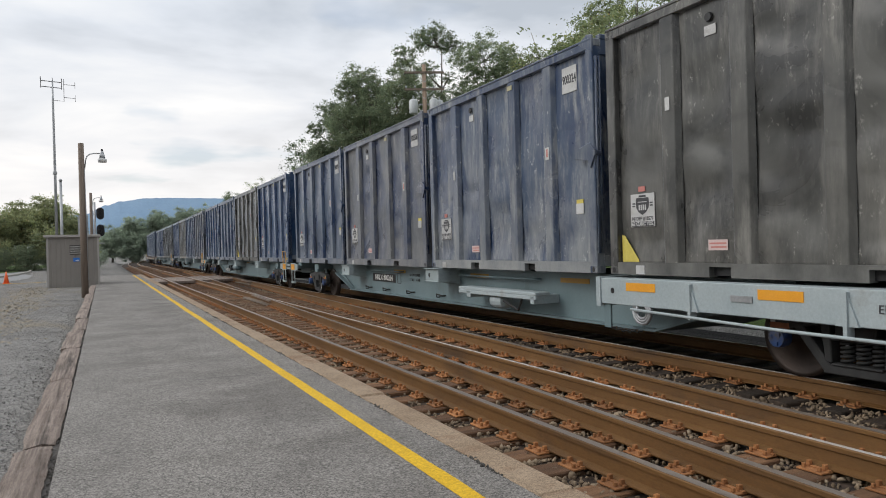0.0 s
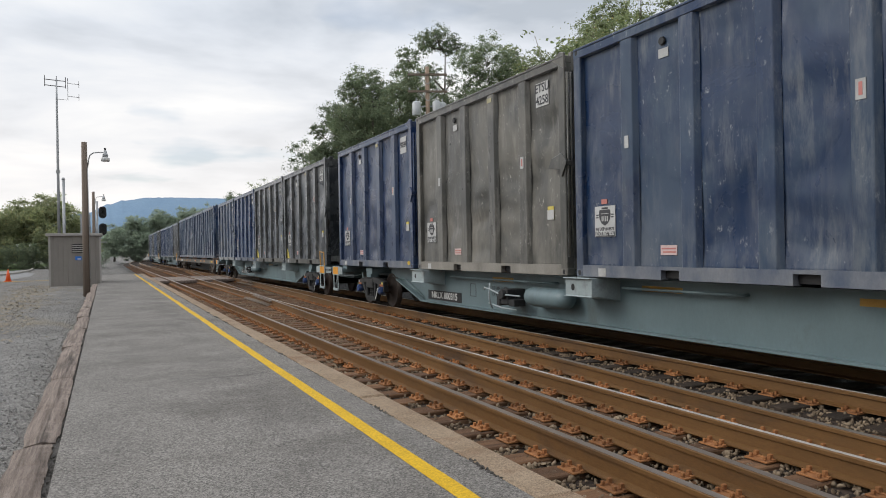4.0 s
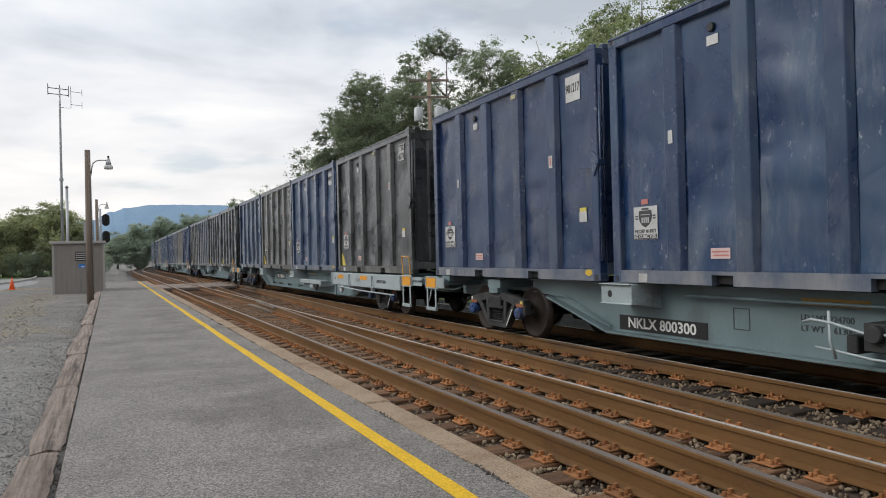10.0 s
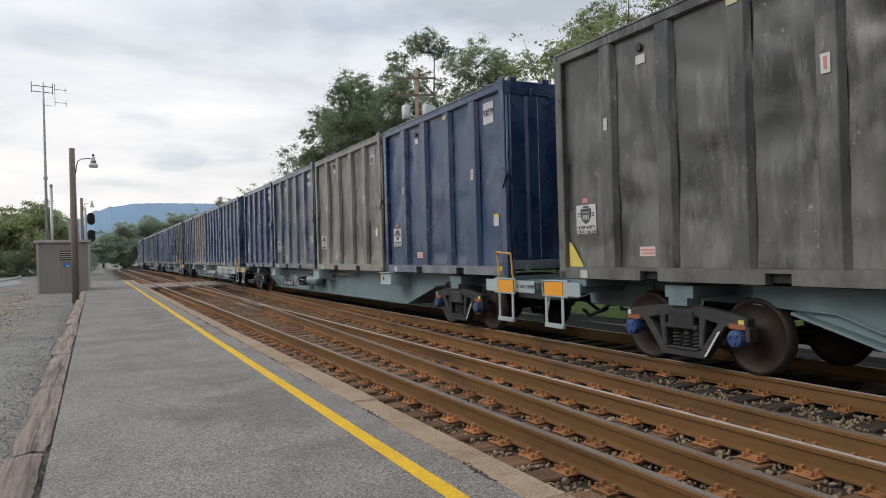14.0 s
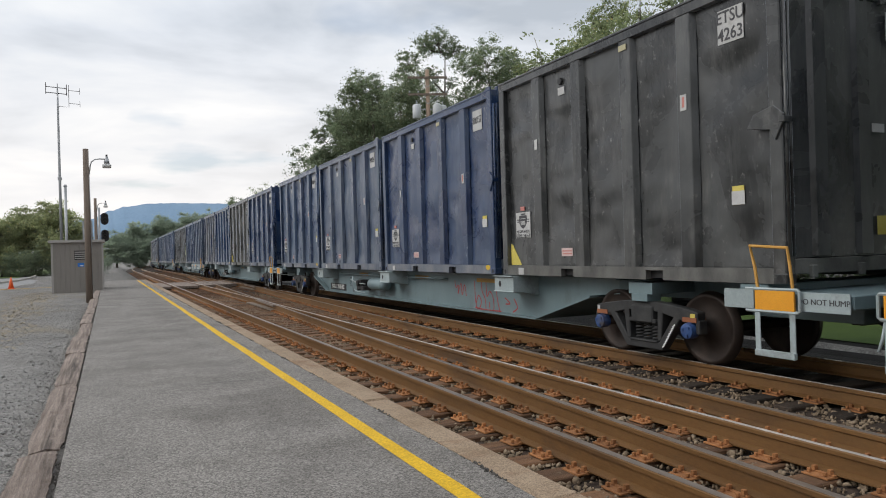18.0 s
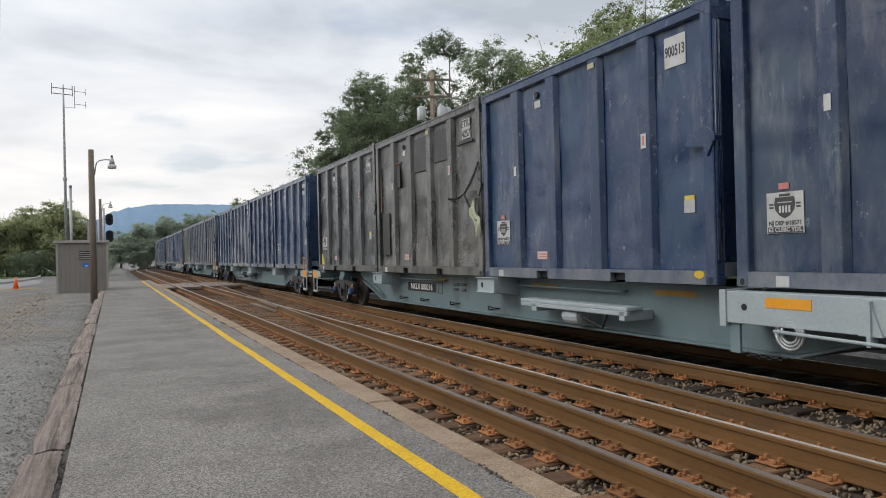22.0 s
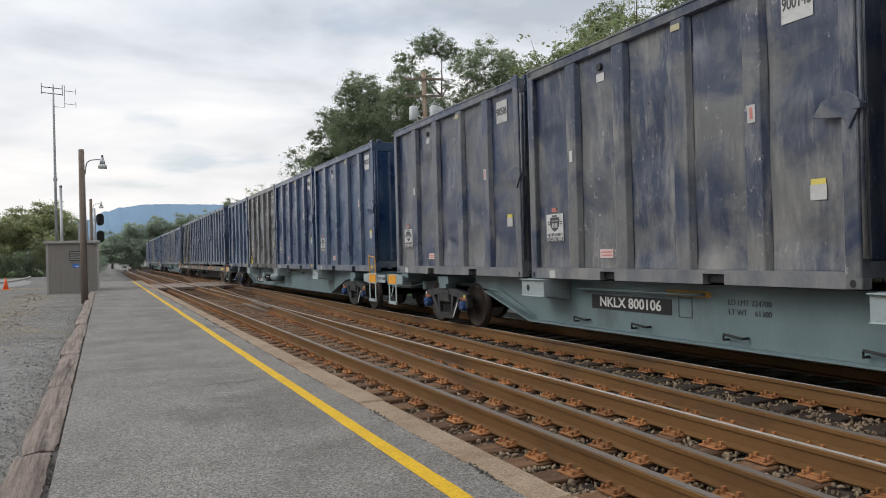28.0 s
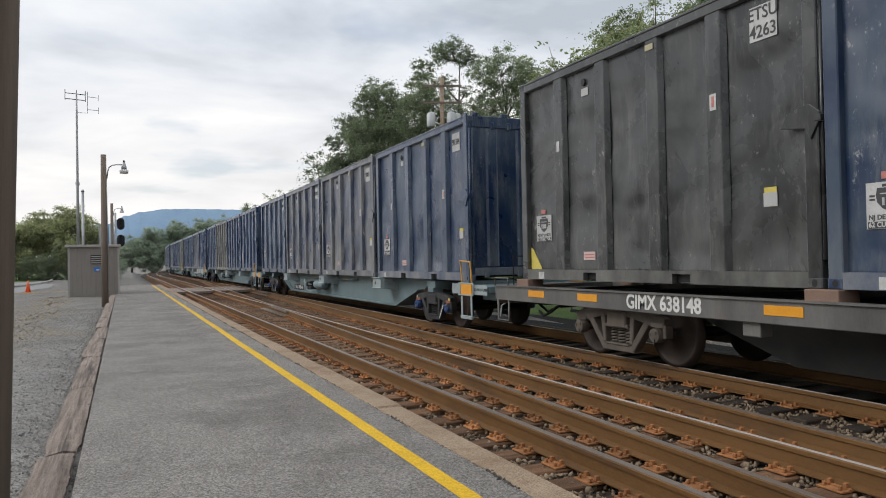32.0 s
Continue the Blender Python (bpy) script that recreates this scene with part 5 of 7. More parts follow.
def spring(s, y):
    pts = [(s * 0.97 + 0.062 * math.cos(a), y + 0.066 * math.sin(a), 0.27 + 0.225 * k / 40) for k, a in ((k, k * 2 * math.pi * 5 / 40) for k in range(41))]
    return Shape().tube(pts, 0.017, 5)




def truck(parent, y, style):
    cast, capm = (TRUCK, CAP_BLUE) if style == "spine" else (TRUCK_RUST, TRUCK_RUST)
    bolster = Shape().box(-1.12, 1.12, -0.22, 0.22, 0.50, 0.74).box(-0.3, 0.3, -0.3, 0.3, 0.74, 0.84)
    tr = part("truck", bolster, cast, parent, "two-axle truck bolster", bevel=0.02, at=pose(0, y, 0))
    for s in (-1, 1):
        part("side_frame", side_frame(s), cast, tr, bevel=0.012)
        if s < 0:
            for y2 in (-0.17, 0.0, 0.17):
                part("coil_spring", spring(s, y2), cast, tr, smooth=True)
    for k in (-0.885, 0.885):
        w = Shape()
        w.lathe([(0.075, -1.08), (0.075, 1.08)], 12)
        for s in (-1, 1):
            prof = [(0.10, 0.83 * s), (0.13, 0.80 * s), (0.36, 0.765 * s), (0.41, 0.79 * s), (0.455, 0.80 * s), (0.462, 0.72 * s), (0.49, 0.70 * s), (0.485, 0.68 * s), (0.40, 0.68 * s), (0.35, 0.72 * s), (0.12, 0.72 * s)]
            w.lathe(prof, 32)
        ws = part("wheelset", w.mesh("wheelset", WHEEL) if ("wheel", style) not in SHARED else SHARED[("wheel", style)], WHEEL, tr, "rusty brown steel wheels on an axle", at=pose(0, k, 0.462))
        SHARED[("wheel", style)] = ws.data
        ws.data.polygons.foreach_set("use_smooth", [True] * len(ws.data.polygons))
        for s in (-1, 1):
            cap = Shape().lathe([(0.10, s * 1.02), (0.108, s * 1.10), (0.098, s * 1.155), (0.05, s * 1.165)], 18)
            for a in (0.3, 2.4, 4.5):
                cap.box(s * 1.165 - 0.012, s * 1.165 + 0.012, 0.06 * math.cos(a) - 0.018, 0.06 * math.cos(a) + 0.018, 0.06 * math.sin(a) - 0.018, 0.06 * math.sin(a) + 0.018)
            part("bearing_cap", cap, capm, tr, "blue bearing end cap" if style == "spine" else "brown bearing end cap", at=pose(0, k, 0.462))
            part("bearing_adapter", Shape().box(s * 1.02 - 0.08, s * 1.02 + 0.08, k - 0.12, k + 0.12, 0.57, 0.63), RUST_RED if style == "spine" else cast, tr)
    if style == "spine":
        part("truck_tag", Shape().box(-1.096, -1.092, 0.94, 1.0, 0.61, 0.69), SIGN_WHITE, tr)
        part("truck_tag", Shape().box(-1.096, -1.092, -0.98, -0.9, 0.63, 0.68), SIGN_YELLOW, tr)
        stripe = Shape()
        for i in range(9):
            c = Vector((-1.094, -0.60 + 0.025 * i, 0.50 - 0.036 * i))
            stripe.bar(c - Vector((0, 0.022, -0.016)), c + Vector((0, 0.022, -0.016)), 0.02, 0.005)
        part("stencil", stripe, WHITE_PAINT, tr, "white stencil marks")
    return tr


SHARED = {}


def coupler(parent, end, out=0.0):
    c = Shape().box(-0.09, 0.09, 0.0, 0.62, 0.66, 0.84).box(-0.16, 0.16, 0.52, 0.78, 0.62, 0.90).box(-0.20, 0.20, -0.1, 0.06, 0.60, 0.93)
    m = pose(0, end * (LOADS / 2 + 0.08 + out), 0, 0, 0, 0 if end > 0 else 180)
    part("coupler", c, DARK_STEEL, parent, "knuckle coupler", bevel=0.02, at=m)
    pts = [(-0.35, LOADS / 2 - 0.3, 0.72), (-0.36, LOADS / 2 + 0.1, 0.52), (-0.30, LOADS / 2 + 0.45, 0.42), (-0.2, LOADS / 2 + 0.75, 0.5)]
    part("air_hose", Shape().tube(pts, 0.028, 8), BLACK, parent, "black rubber air hose", smooth=True, at=pose(0, end * out, 0, 0, 0, 0 if end > 0 else 180))


def end_platform(ob, end):
    """The end of a spine car: beam with orange panels, steps, ladder and levers."""
    m = pose(0, 0, 0, 0, 0, 0 if end > 0 else 180)
    e = LOADS / 2
    out = 0.24 if end > 0 else 0.80
    beam = Shape().box(-1.28, 1.28, e - 0.55, e + out, 0.88, 1.02)
    beam.box(-0.40, 0.40, e - 1.2, e + 0.3, 0.64, 1.0)
    plat = part("end_platform", beam, SAGE, ob, "grey-green end platform", bevel=0.01, at=m)
    for s in (-1, 1):
        x = s * 1.36
        fr = Shape().tube([(x, e - 0.42, 0.82), (x, e + 0.24, 0.82), (x, e + 0.26, 0.84), (x, e + 0.26, 1.04), (x, e + 0.24, 1.06), (x, e - 0.42, 1.06)], 0.018, 6)
        part("handhold", fr, BRACKET, plat)
        part("reflector", Shape().box(x - 0.012, x + 0.012, e - 0.29, e + 0.20, 0.835, 1.045), ORANGE, plat, "orange reflective panel")
        part("end_plate", Shape().box(x - 0.012, x + 0.012, e - 0.72, e - 0.31, 0.84, 1.05), BRACKET, plat, "pale grey plate")
        st = Shape()
        for y in (e - 0.27, e + 0.17):
            st.bar((x, y, 0.84), (x, y, 0.36), 0.07, 0.014)
        st.bar((x, e - 0.30, 0.365), (x, e + 0.20, 0.365), 0.05, 0.07, side=(0, 0, 1))
        part("step", st, BRACKET, plat, "grey steel sill step", bevel=0.004)
    if end < 0:
        # the brake end's rail leans outwards at the top
        for pts in (((1.35, e + 0.18, 1.01), (1.35, e + 0.15, 1.30), (1.35, e + 0.12, 1.50), (1.35, e - 0.36, 1.53), (1.35, e - 0.30, 1.30), (1.35, e - 0.26, 1.01)),):
            part("handrail", Shape().tube(pts, 0.018, 6), ORANGE_RAIL, plat, "orange handrail at the brake end")
    lever = Shape().tube([(-1.2, e + 0.3, 0.78), (-0.6, e + 0.34, 0.74), (-0.35, e + 0.34, 0.8)], 0.014, 6)
    lever.tube([(-1.2, e + 0.3, 0.78), (-1.22, e + 0.32, 0.62), (-1.25, e + 0.34, 0.5)], 0.016, 6)
    part("uncoupling_lever", lever, PALE, plat, smooth=True)
    coupler(ob, end)


def spine_car(beam_end):
    """A fish-bellied spine car for four containers. beam_end: its near end has a long pale side beam."""
    ob = thing("spine_car", "grey-green steel spine car with blue bearing caps, carrying four containers", "freight car", "cars of the train")
    e = LOADS / 2
    w = 0.78
    prof = [(-e + 3.3, 0.84), (-e + 3.9, 0.80), (-e + 5.6, 0.33), (e - 5.6, 0.33), (e - 3.9, 0.80), (e - 3.3, 0.84), (e - 3.3, 1.06), (-e + 3.3, 1.06)]
    part("centre_sill", Shape().prism(prof, -w, w, "x"), SAGE, ob, "fish-bellied grey-green steel sill")
    for k in (-1, 1):
        a, b = sorted((k * (e - 3.35), k * (e - 0.4)))
        stub = Shape().box(-0.36, 0.36, a, b, 0.80, 1.04)
        yb = k * (e - 2.45)
        stub.box(-1.12, 1.12, yb - 0.24, yb + 0.24, 0.90, 1.055)
        for q in (-1, 1):
            stub.box(q * 1.02 - 0.12, q * 1.02 + 0.12, yb - 0.16, yb + 0.16, 0.80, 0.90)
            stub.add([(q * 0.36, k * (e - 3.35), 0.84), (q * w, k * (e - 3.3), 0.84), (q * w, k * (e - 3.3), 1.05), (q * 0.36, k * (e - 2.7), 1.05), (q * 0.36, k * (e - 2.7), 0.84)], [(0, 1, 4), (1, 2, 3, 4)])
        part("end_sill", stub, SAGE, ob, "narrow end sill with the body bolster")
    fl = Shape()
    fl.box(-w - 0.12, w + 0.12, -e + 5.55, e - 5.55, 0.295, 0.33)
    for k in (-1, 1):
        fl.bar((0, k * (e - 5.55), 0.312), (0, k * (e - 3.9), 0.78), 0.035, 2 * w + 0.24)
    part("bottom_flange", fl, SAGE, ob)
    part("top_flange", Shape().box(-w - 0.08, w + 0.08, -e + 3.3, e - 3.3, 1.05, 1.072), SAGE, ob)
    bounds = [LOAD_L * i + LOAD_GAP * (i - 0.5) for i in (1, 2, 3)]
    for i, u in enumerate(bounds):
        if beam_end and i == 2:
            continue
        y = e - u
        for s in (-1, 1):
            br = Shape().prism([(s * 1.36, 1.088), (s * 1.36, 1.072), (s * 1.31, 1.072), (s * 1.31, 0.812), (s * 1.345, 0.812), (s * 1.345, 0.798), (s * 1.15, 0.798), (s * 0.74, 0.72), (s * 0.74, 1.088)][::s], y - 0.55, y + 0.12, "y")
            bk = part("bracket", br, BRACKET, ob, "pale container support bracket", bevel=0.008)
            if s < 0:
                # uncut hole: a black disc paints the dark inside it
                part("bracket_hole", Shape().lathe([(0.045, -0.002), (0.045, 0.0)], 14), BLACK, bk, at=pose(-1.312, y - 0.08, 0.94) @ Matrix.Diagonal((-1, 1, 1.2, 1)))
    for y in (e - 0.45, -e + 0.45):
        part("end_support", Shape().box(-1.2, 1.2, y - 0.2, y + 0.2, 0.98, 1.10), SAGE, ob, bevel=0.01)
    # stakes, grab irons and orange stripes along the sill
    for u in (7.0, 8.4, 10.1, 11.9) if beam_end else ():
        g = Shape().tube([(-w - 0.01, e - u - 0.18, 0.44), (-w - 0.1, e - u - 0.18, 0.44), (-w - 0.1, e - u + 0.12, 0.47), (-w - 0.1, e - u + 0.12, 0.40), (-w - 0.01, e - u + 0.12, 0.40)], 0.016, 6)
        part("grab_iron", g, DARK_STEEL, ob)
    for u in (9.3, 13.7, 17.0):
        part("sill_stripe", Shape().box(-w - 0.006, -w - 0.001, e - u - 0.4, e - u + 0.4, 0.90, 0.98), ORANGE_DULL, ob, "dull orange reflective stripe")
    for u0, u1 in ((7.0, 9.6), (13.0, 16.0)) if beam_end else ((7.2, 11.2), (13.0, 15.2)):
        part("pipe", Shape().tube([(-w - 0.01, e - u0, 0.94), (-w - 0.14, e - u0 - 0.04, 0.94), (-w - 0.14, e - u1 + 0.04, 0.94), (-w - 0.01, e - u1, 0.94)], 0.02, 6), SAGE, ob, smooth=True)
    rod = [(-w - 0.04, e - 3.9, 0.82), (-w - 0.05, e - 4.4, 0.80), (-w - 0.06, e - 5.6, 0.40)]
    part("brake_rod", Shape().tube(rod, 0.018, 6), SAGE, ob, smooth=True)
    # number panel; the two kinds of car carry it at different heights
    nu, nz, bu, bz, tu, tz = (8.12, 0.74, 9.25, 0.62, 10.3, 0.86) if beam_end else (6.62, 0.475, 8.05, 0.55, 9.2, 0.76)
    panel = part("number_board", Shape().box(-w - 0.008, -w - 0.002, -0.88, 0.88, -0.11, 0.11), BLACK, ob, "black panel with white lettering", at=pose(0, e - nu, nz))
    box = Shape()
    for a, b in (((-0.12, 0.0), (0.12, 0.0)), ((-0.12, 0.26), (0.12, 0.26)), ((-0.12, 0.0), (-0.12, 0.26)), ((0.12, 0.0), (0.12, 0.26))):
        box.bar((-w - 0.004, a[0], a[1]), (-w - 0.004, b[0], b[1]), 0.012, 0.004)
    part("stencil_box", box, INK, ob, at=pose(0, e - bu, bz))
    for z, txt in ((tz, "LD LMT 224700"), (tz - 0.12, "LT WT    61300")):
        part("lettering", lettering(txt, 0.07, INK, "lettering"), None, ob, "dark stencilled letters", at=pose(-w - 0.006, e - tu, z))
    end_platform(ob, 1)
    end_platform(ob, -1)
    board = part("warning_board", Shape().box(-1.325, -1.315, -0.29, 0.29, -0.1, 0.1), BRACKET, ob, "pale plate with stencilled letters", at=pose(0, -e - 0.50, 0.94))
    part("lettering", lettering("DO NOT HUMP", 0.06, INK, "lettering"), None, board, at=pose(-1.328, 0, 0))
    for k in (1, -1):
        truck(ob, k * (e - 2.45), "spine")
    # brake gear
    if beam_end:
        y0, y1 = -e + 6.05, -e + 0.35
        bm = Shape().prism([(-1.42, 0.70), (-1.26, 0.70), (-1.26, 0.725), (-1.36, 0.725), (-1.36, 1.03), (-1.16, 1.03), (-1.16, 1.06), (-1.42, 1.06)], y1, y0, "y")
        bm = part("side_beam", bm, PALE, ob, "long pale grey side beam", bevel=0.008)
        part("beam_end", Shape().box(-1.44, -0.74, y0 - 0.03, y0 + 0.06, 0.66, 1.075), PALE, bm)
        part("beam_leg", Shape().bar((-1.36, y0 - 0.1, 0.72), (-1.36, y0 - 0.1, 0.36), 0.14, 0.03), SAGE, bm)
        # black disc on the beam, painting the dark of an uncut hole
        part("bracket_hole", Shape().lathe([(0.04, -0.002), (0.04, 0.0)], 14), BLACK, bm, at=pose(-1.422, y0 - 0.28, 0.89))
        for y in (y0 - 0.85, y0 - 3.0):
            part("beam_stripe", Shape().box(-1.427, -1.422, y - 0.28, y + 0.28, 0.90, 1.01), ORANGE, bm, "orange reflective stripe")
        for y in (y0 - 1.75, y0 - 3.75):
            part("gusset", Shape().prism([(y - 0.02, 0.60), (y + 0.02, 0.60), (y + 0.02, 1.03), (y - 0.02, 1.03)], -1.47, -1.36, "x").prism([(y - 0.12, 0.70), (y + 0.12, 0.70), (y + 0.01, 1.0), (y - 0.01, 1.0)], -1.445, -1.36, "x"), PALE, bm)
        part("lettering", lettering("EMPTY LOAD", 0.085, INK, "lettering"), None, bm, at=pose(-1.424, y0 - 4.4, 0.88))
        part("plate", Shape().box(-1.435, -1.421, y0 - 2.65, y0 - 2.35, 0.86, 0.93), GALV, bm)
        rod = Shape().tube([(-1.46, y0 - 0.7, 0.66), (-1.47, y0 - 3.0, 0.60), (-1.46, y0 - 5.4, 0.58)], 0.02, 6)
        part("handle_rod", rod, PALE, bm, smooth=True)
        hw_ = Shape()
        for k in range(3):
            hw_.tube([(-1.40, y0 - 0.85 + 0.17 * math.cos(a) * (1 - 0.2 * k), 0.64 + 0.17 * math.sin(a) * (1 - 0.2 * k)) for a in (2 * math.pi * q / 12 + 0.3 * k for q in range(13))], 0.022, 6)
        part("tensioner", hw_, GALV, ob, "coiled chain and tensioner", smooth=True)
        ch = Shape()
        for k in range(9):
            c = Vector((-1.36, y0 - 0.2 - 0.07 * k, 0.37 - 0.02 * math.sin(k * 0.4)))
            ch.tube([c + Vector((0.0, 0.035 * math.cos(a), 0.022 * math.sin(a))) if k % 2 else c + Vector((0.022 * math.sin(a), 0.035 * math.cos(a), 0)) for a in (2 * math.pi * q / 8 for q in range(9))], 0.009, 5)
        part("chain", ch, DARK_STEEL, ob)
        # the hand brake's carrier farther along
        y = e - 15.15
        cr = Shape().box(-1.30, -1.0, y - 1.45, y + 1.4, 0.69, 0.75).box(-1.3, -0.78, y - 1.4, y - 1.28, 0.55, 0.7).box(-1.3, -0.78, y + 0.9, y + 1.05, 0.55, 0.7).box(-1.3, -1.24, y - 1.45, y + 1.4, 0.62, 0.69)
        cr = part("brake_carrier", cr, PALE, ob, "pale brake gear carrier", bevel=0.01)
        part("reservoir", Shape().lathe([(0.05, -0.24), (0.13, -0.2), (0.15, 0.0), (0.13, 0.2), (0.05, 0.24)], 14), PALE, cr, at=Matrix.Translation((-1.1, y + 0.05, 0.52)) @ Matrix.Rotation(radians(90), 4, "Z"))
        lk = Shape().tube([(-1.25, y - 0.3, 0.55), (-1.3, y - 0.9, 0.42), (-1.25, y - 1.0, 0.7)], 0.02, 6)
        part("linkage", lk, DARK_STEEL, cr)
    else:
        y = e - 10.3
        tank = Shape().lathe([(0.03, -0.62), (0.15, -0.56), (0.17, -0.4), (0.17, 0.4), (0.15, 0.56), (0.03, 0.62)], 18)
        part("air_reservoir", tank, SAGE, ob, "grey air reservoir tank", smooth=True, at=Matrix.Translation((-1.02, y - 0.95, 0.70)) @ Matrix.Rotation(radians(90), 4, "Z"))
        va = Shape().box(-1.18, -0.8, y + 0.15, y + 0.42, 0.52, 0.80).box(-1.15, -0.85, y + 0.5, y + 0.62, 0.48, 0.66).box(-1.2, -0.95, y - 0.1, y + 0.1, 0.5, 0.62)
        va.lathe([(0.09, -0.06), (0.09, 0.06)], 12, Matrix.Translation((-1.2, y + 0.28, 0.7)))
        va = part("brake_valve", va, TRUCK, ob, "dark brake valve with pipes", bevel=0.012)
        pp = Shape()
        pp.tube([(-1.15, y + 1.1, 0.76), (-1.22, y + 0.95, 0.80), (-1.24, y + 0.7, 0.78), (-1.2, y + 0.4, 0.70), (-1.2, y - 0.3, 0.70)], 0.015, 8)
        pp.tube([(-1.1, y + 1.0, 0.5), (-1.2, y + 0.7, 0.50), (-1.22, y + 0.3, 0.46), (-1.15, y - 0.1, 0.44)], 0.013, 8)
        pp.tube([(-1.22, y + 0.75, 0.9), (-1.25, y + 0.72, 0.6), (-1.2, y + 0.7, 0.42)], 0.016, 8)
        part("brake_pipe", pp, PALE, va, smooth=True)
    return ob


BRACKET = surface("light_grey_green_paint", (0.27, 0.325, 0.335), (0.36, 0.415, 0.42), 1.5, 30, 0.5, 0, 0.06, stain=(0.17, 0.17, 0.16), stain_scale=2.5, stain_edge=(0.55, 0.75), vary=0.1)
ORANGE_DULL = surface("dull_orange_stripe", (0.38, 0.20, 0.03), (0.46, 0.26, 0.05), 4, 60, 0.6, 0, 0.03)


def flat_car():
    """A long old flatcar with deep dark side sills."""
    ob = thing("flat_car", "long rusty dark steel flatcar with orange reflectors, carrying four containers", "freight car", "cars of the train")
    e = LOADS / 2
    E = e + 0.78
    for s in (-1, 1):
        a, b = (s * 1.26, s * 1.37)
        sill = part("side_sill", Shape().box(min(a, b), max(a, b), -E, E, 0.79, 1.06), FLAT_STEEL, ob, "weathered dark side sill", bevel=0.008)
        part("sill_flange", Shape().box(min(a, s * 1.40), max(a, s * 1.40), -E, E, 1.045, 1.066), FLAT_STEEL, sill)
        if s < 0:
            for u in (0.69, 2.16, 5.70, 8.18, 10.7, 14.6, 18.2, 20.1):
                y = e - u
                part("reflector", Shape().box(-1.378, -1.371, y - 0.25, y + 0.25, 0.89, 1.0), ORANGE, sill, "orange reflector")
            part("reflector", Shape().box(-1.378, -1.371, -e - 0.02, -e + 0.92, 0.88, 1.0), SPOT, sill, "long yellow reflective strip")
            part("end_panel", Shape().box(-1.382, -1.371, -E + 0.01, -e - 0.05, 0.80, 1.04), RUST_BROWN, sill, "rusty brown end of the sill")
            part("stencil_bars", Shape().box(-1.376, -1.371, -2.2, -1.6, 0.9, 0.96).box(-1.376, -1.371, 3.0, 3.3, 0.88, 1.0), GALV, sill)
    for i in range(15):
        y = -e + 0.6 + i * (2 * e - 1.2) / 14
        part("crossbearer", Shape().box(-1.25, 1.25, y - 0.07, y + 0.07, 0.86, 1.02), DARK_STEEL, ob)
    part("centre_sill", Shape().prism([(-e + 3.7, 0.7), (-e + 5.2, 0.22), (e - 5.2, 0.22), (e - 3.7, 0.7), (E, 0.70), (E, 0.98), (-E, 0.98), (-E, 0.7)], -0.6, 0.6, "x"), DARK_STEEL, ob)
    for k in (-1, 1):
        part("end_sill", Shape().box(-1.34, 1.34, min(k * E, k * (E - 0.12)), max(k * E, k * (E - 0.12)), 0.72, 1.06), FLAT_STEEL, ob, bevel=0.01)
        for s in (-1, 1):
            st = Shape().tube([(s * 1.36, k * (E - 0.1), 0.8), (s * 1.36, k * (E - 0.1), 0.42), (s * 1.36, k * (E - 0.5), 0.42), (s * 1.36, k * (E - 0.5), 0.8)], 0.022, 6)
            part("step", st, FLAT_STEEL, ob, smooth=True)
            hh = Shape().tube([(s * 1.40, k * (E - 0.05), 1.06), (s * 1.40, k * (E - 0.05), 1.2), (s * 1.40, k * (E - 0.55), 1.2), (s * 1.40, k * (E - 0.55), 1.06)], 0.014, 6)
            part("handhold", hh, FLAT_STEEL, ob, smooth=True)
    ends = [0.0] + [LOAD_L * i + LOAD_GAP * (i - 0.5) for i in (1, 2, 3)] + [LOADS]
    for i, u in enumerate(ends):
        y = e - min(max(u, 0.12), LOADS - 0.12)
        for s in (-1, 1):
            part("pedestal", Shape().box(s * 1.15 - 0.16, s * 1.15 + 0.16, y - 0.2, y + 0.2, 1.0, 1.186), RUST_BROWN, ob, "brown container pedestal", bevel=0.01)
    for y in (e - 8.4, -e + 8.4, 1.0, e - 5.2):
        part("sill_bracket", Shape().box(-1.3, -1.1, y - 0.13, y + 0.13, 0.62, 0.8), FLAT_STEEL, ob, bevel=0.01)
    tank = Shape().lathe([(0.03, -0.7), (0.17, -0.64), (0.19, -0.4), (0.19, 0.4), (0.17, 0.64), (0.03, 0.7)], 16)
    part("air_reservoir", tank, DARK_STEEL, ob, smooth=True, at=Matrix.Translation((-0.8, 1.6, 0.62)) @ Matrix.Rotation(radians(90), 4, "Z"))
    for k in (1, -1):
        coupler(ob, k, 0.34)
        truck(ob, k * (e - 2.5), "flat")
        part("uncoupling_lever", Shape().tube([(k * 1.2, k * (E + 0.04), 0.78), (k * 0.5, k * (E + 0.08), 0.74), (k * 0.3, k * (E + 0.1), 0.8)], 0.016, 6), DARK_STEEL, ob, smooth=True)
        hook = [(-1.15, k * (E + 0.05), 0.98), (-1.17, k * (E + 0.1), 0.80), (-1.05, k * (E + 0.12), 0.72), (-1.17, k * (E + 0.12), 0.66), (-1.2, k * (E + 0.12), 0.45)]
        part("pull_hook", Shape().tube(hook, 0.018, 6), PALE, ob, "pale bent uncoupling handle", smooth=True)
        for x in (-1.0, -0.75):
            part("ladder_rail", Shape().tube([(x, k * (E - 0.06), 1.03), (x, k * (E - 0.06), 1.62)], 0.012, 6), DARK_STEEL, ob)
        part("grab_bar", Shape().tube([(-1.0, k * (E - 0.06), 1.6), (-0.75, k * (E - 0.06), 1.6)], 0.012, 6), DARK_STEEL, ob)
    return ob


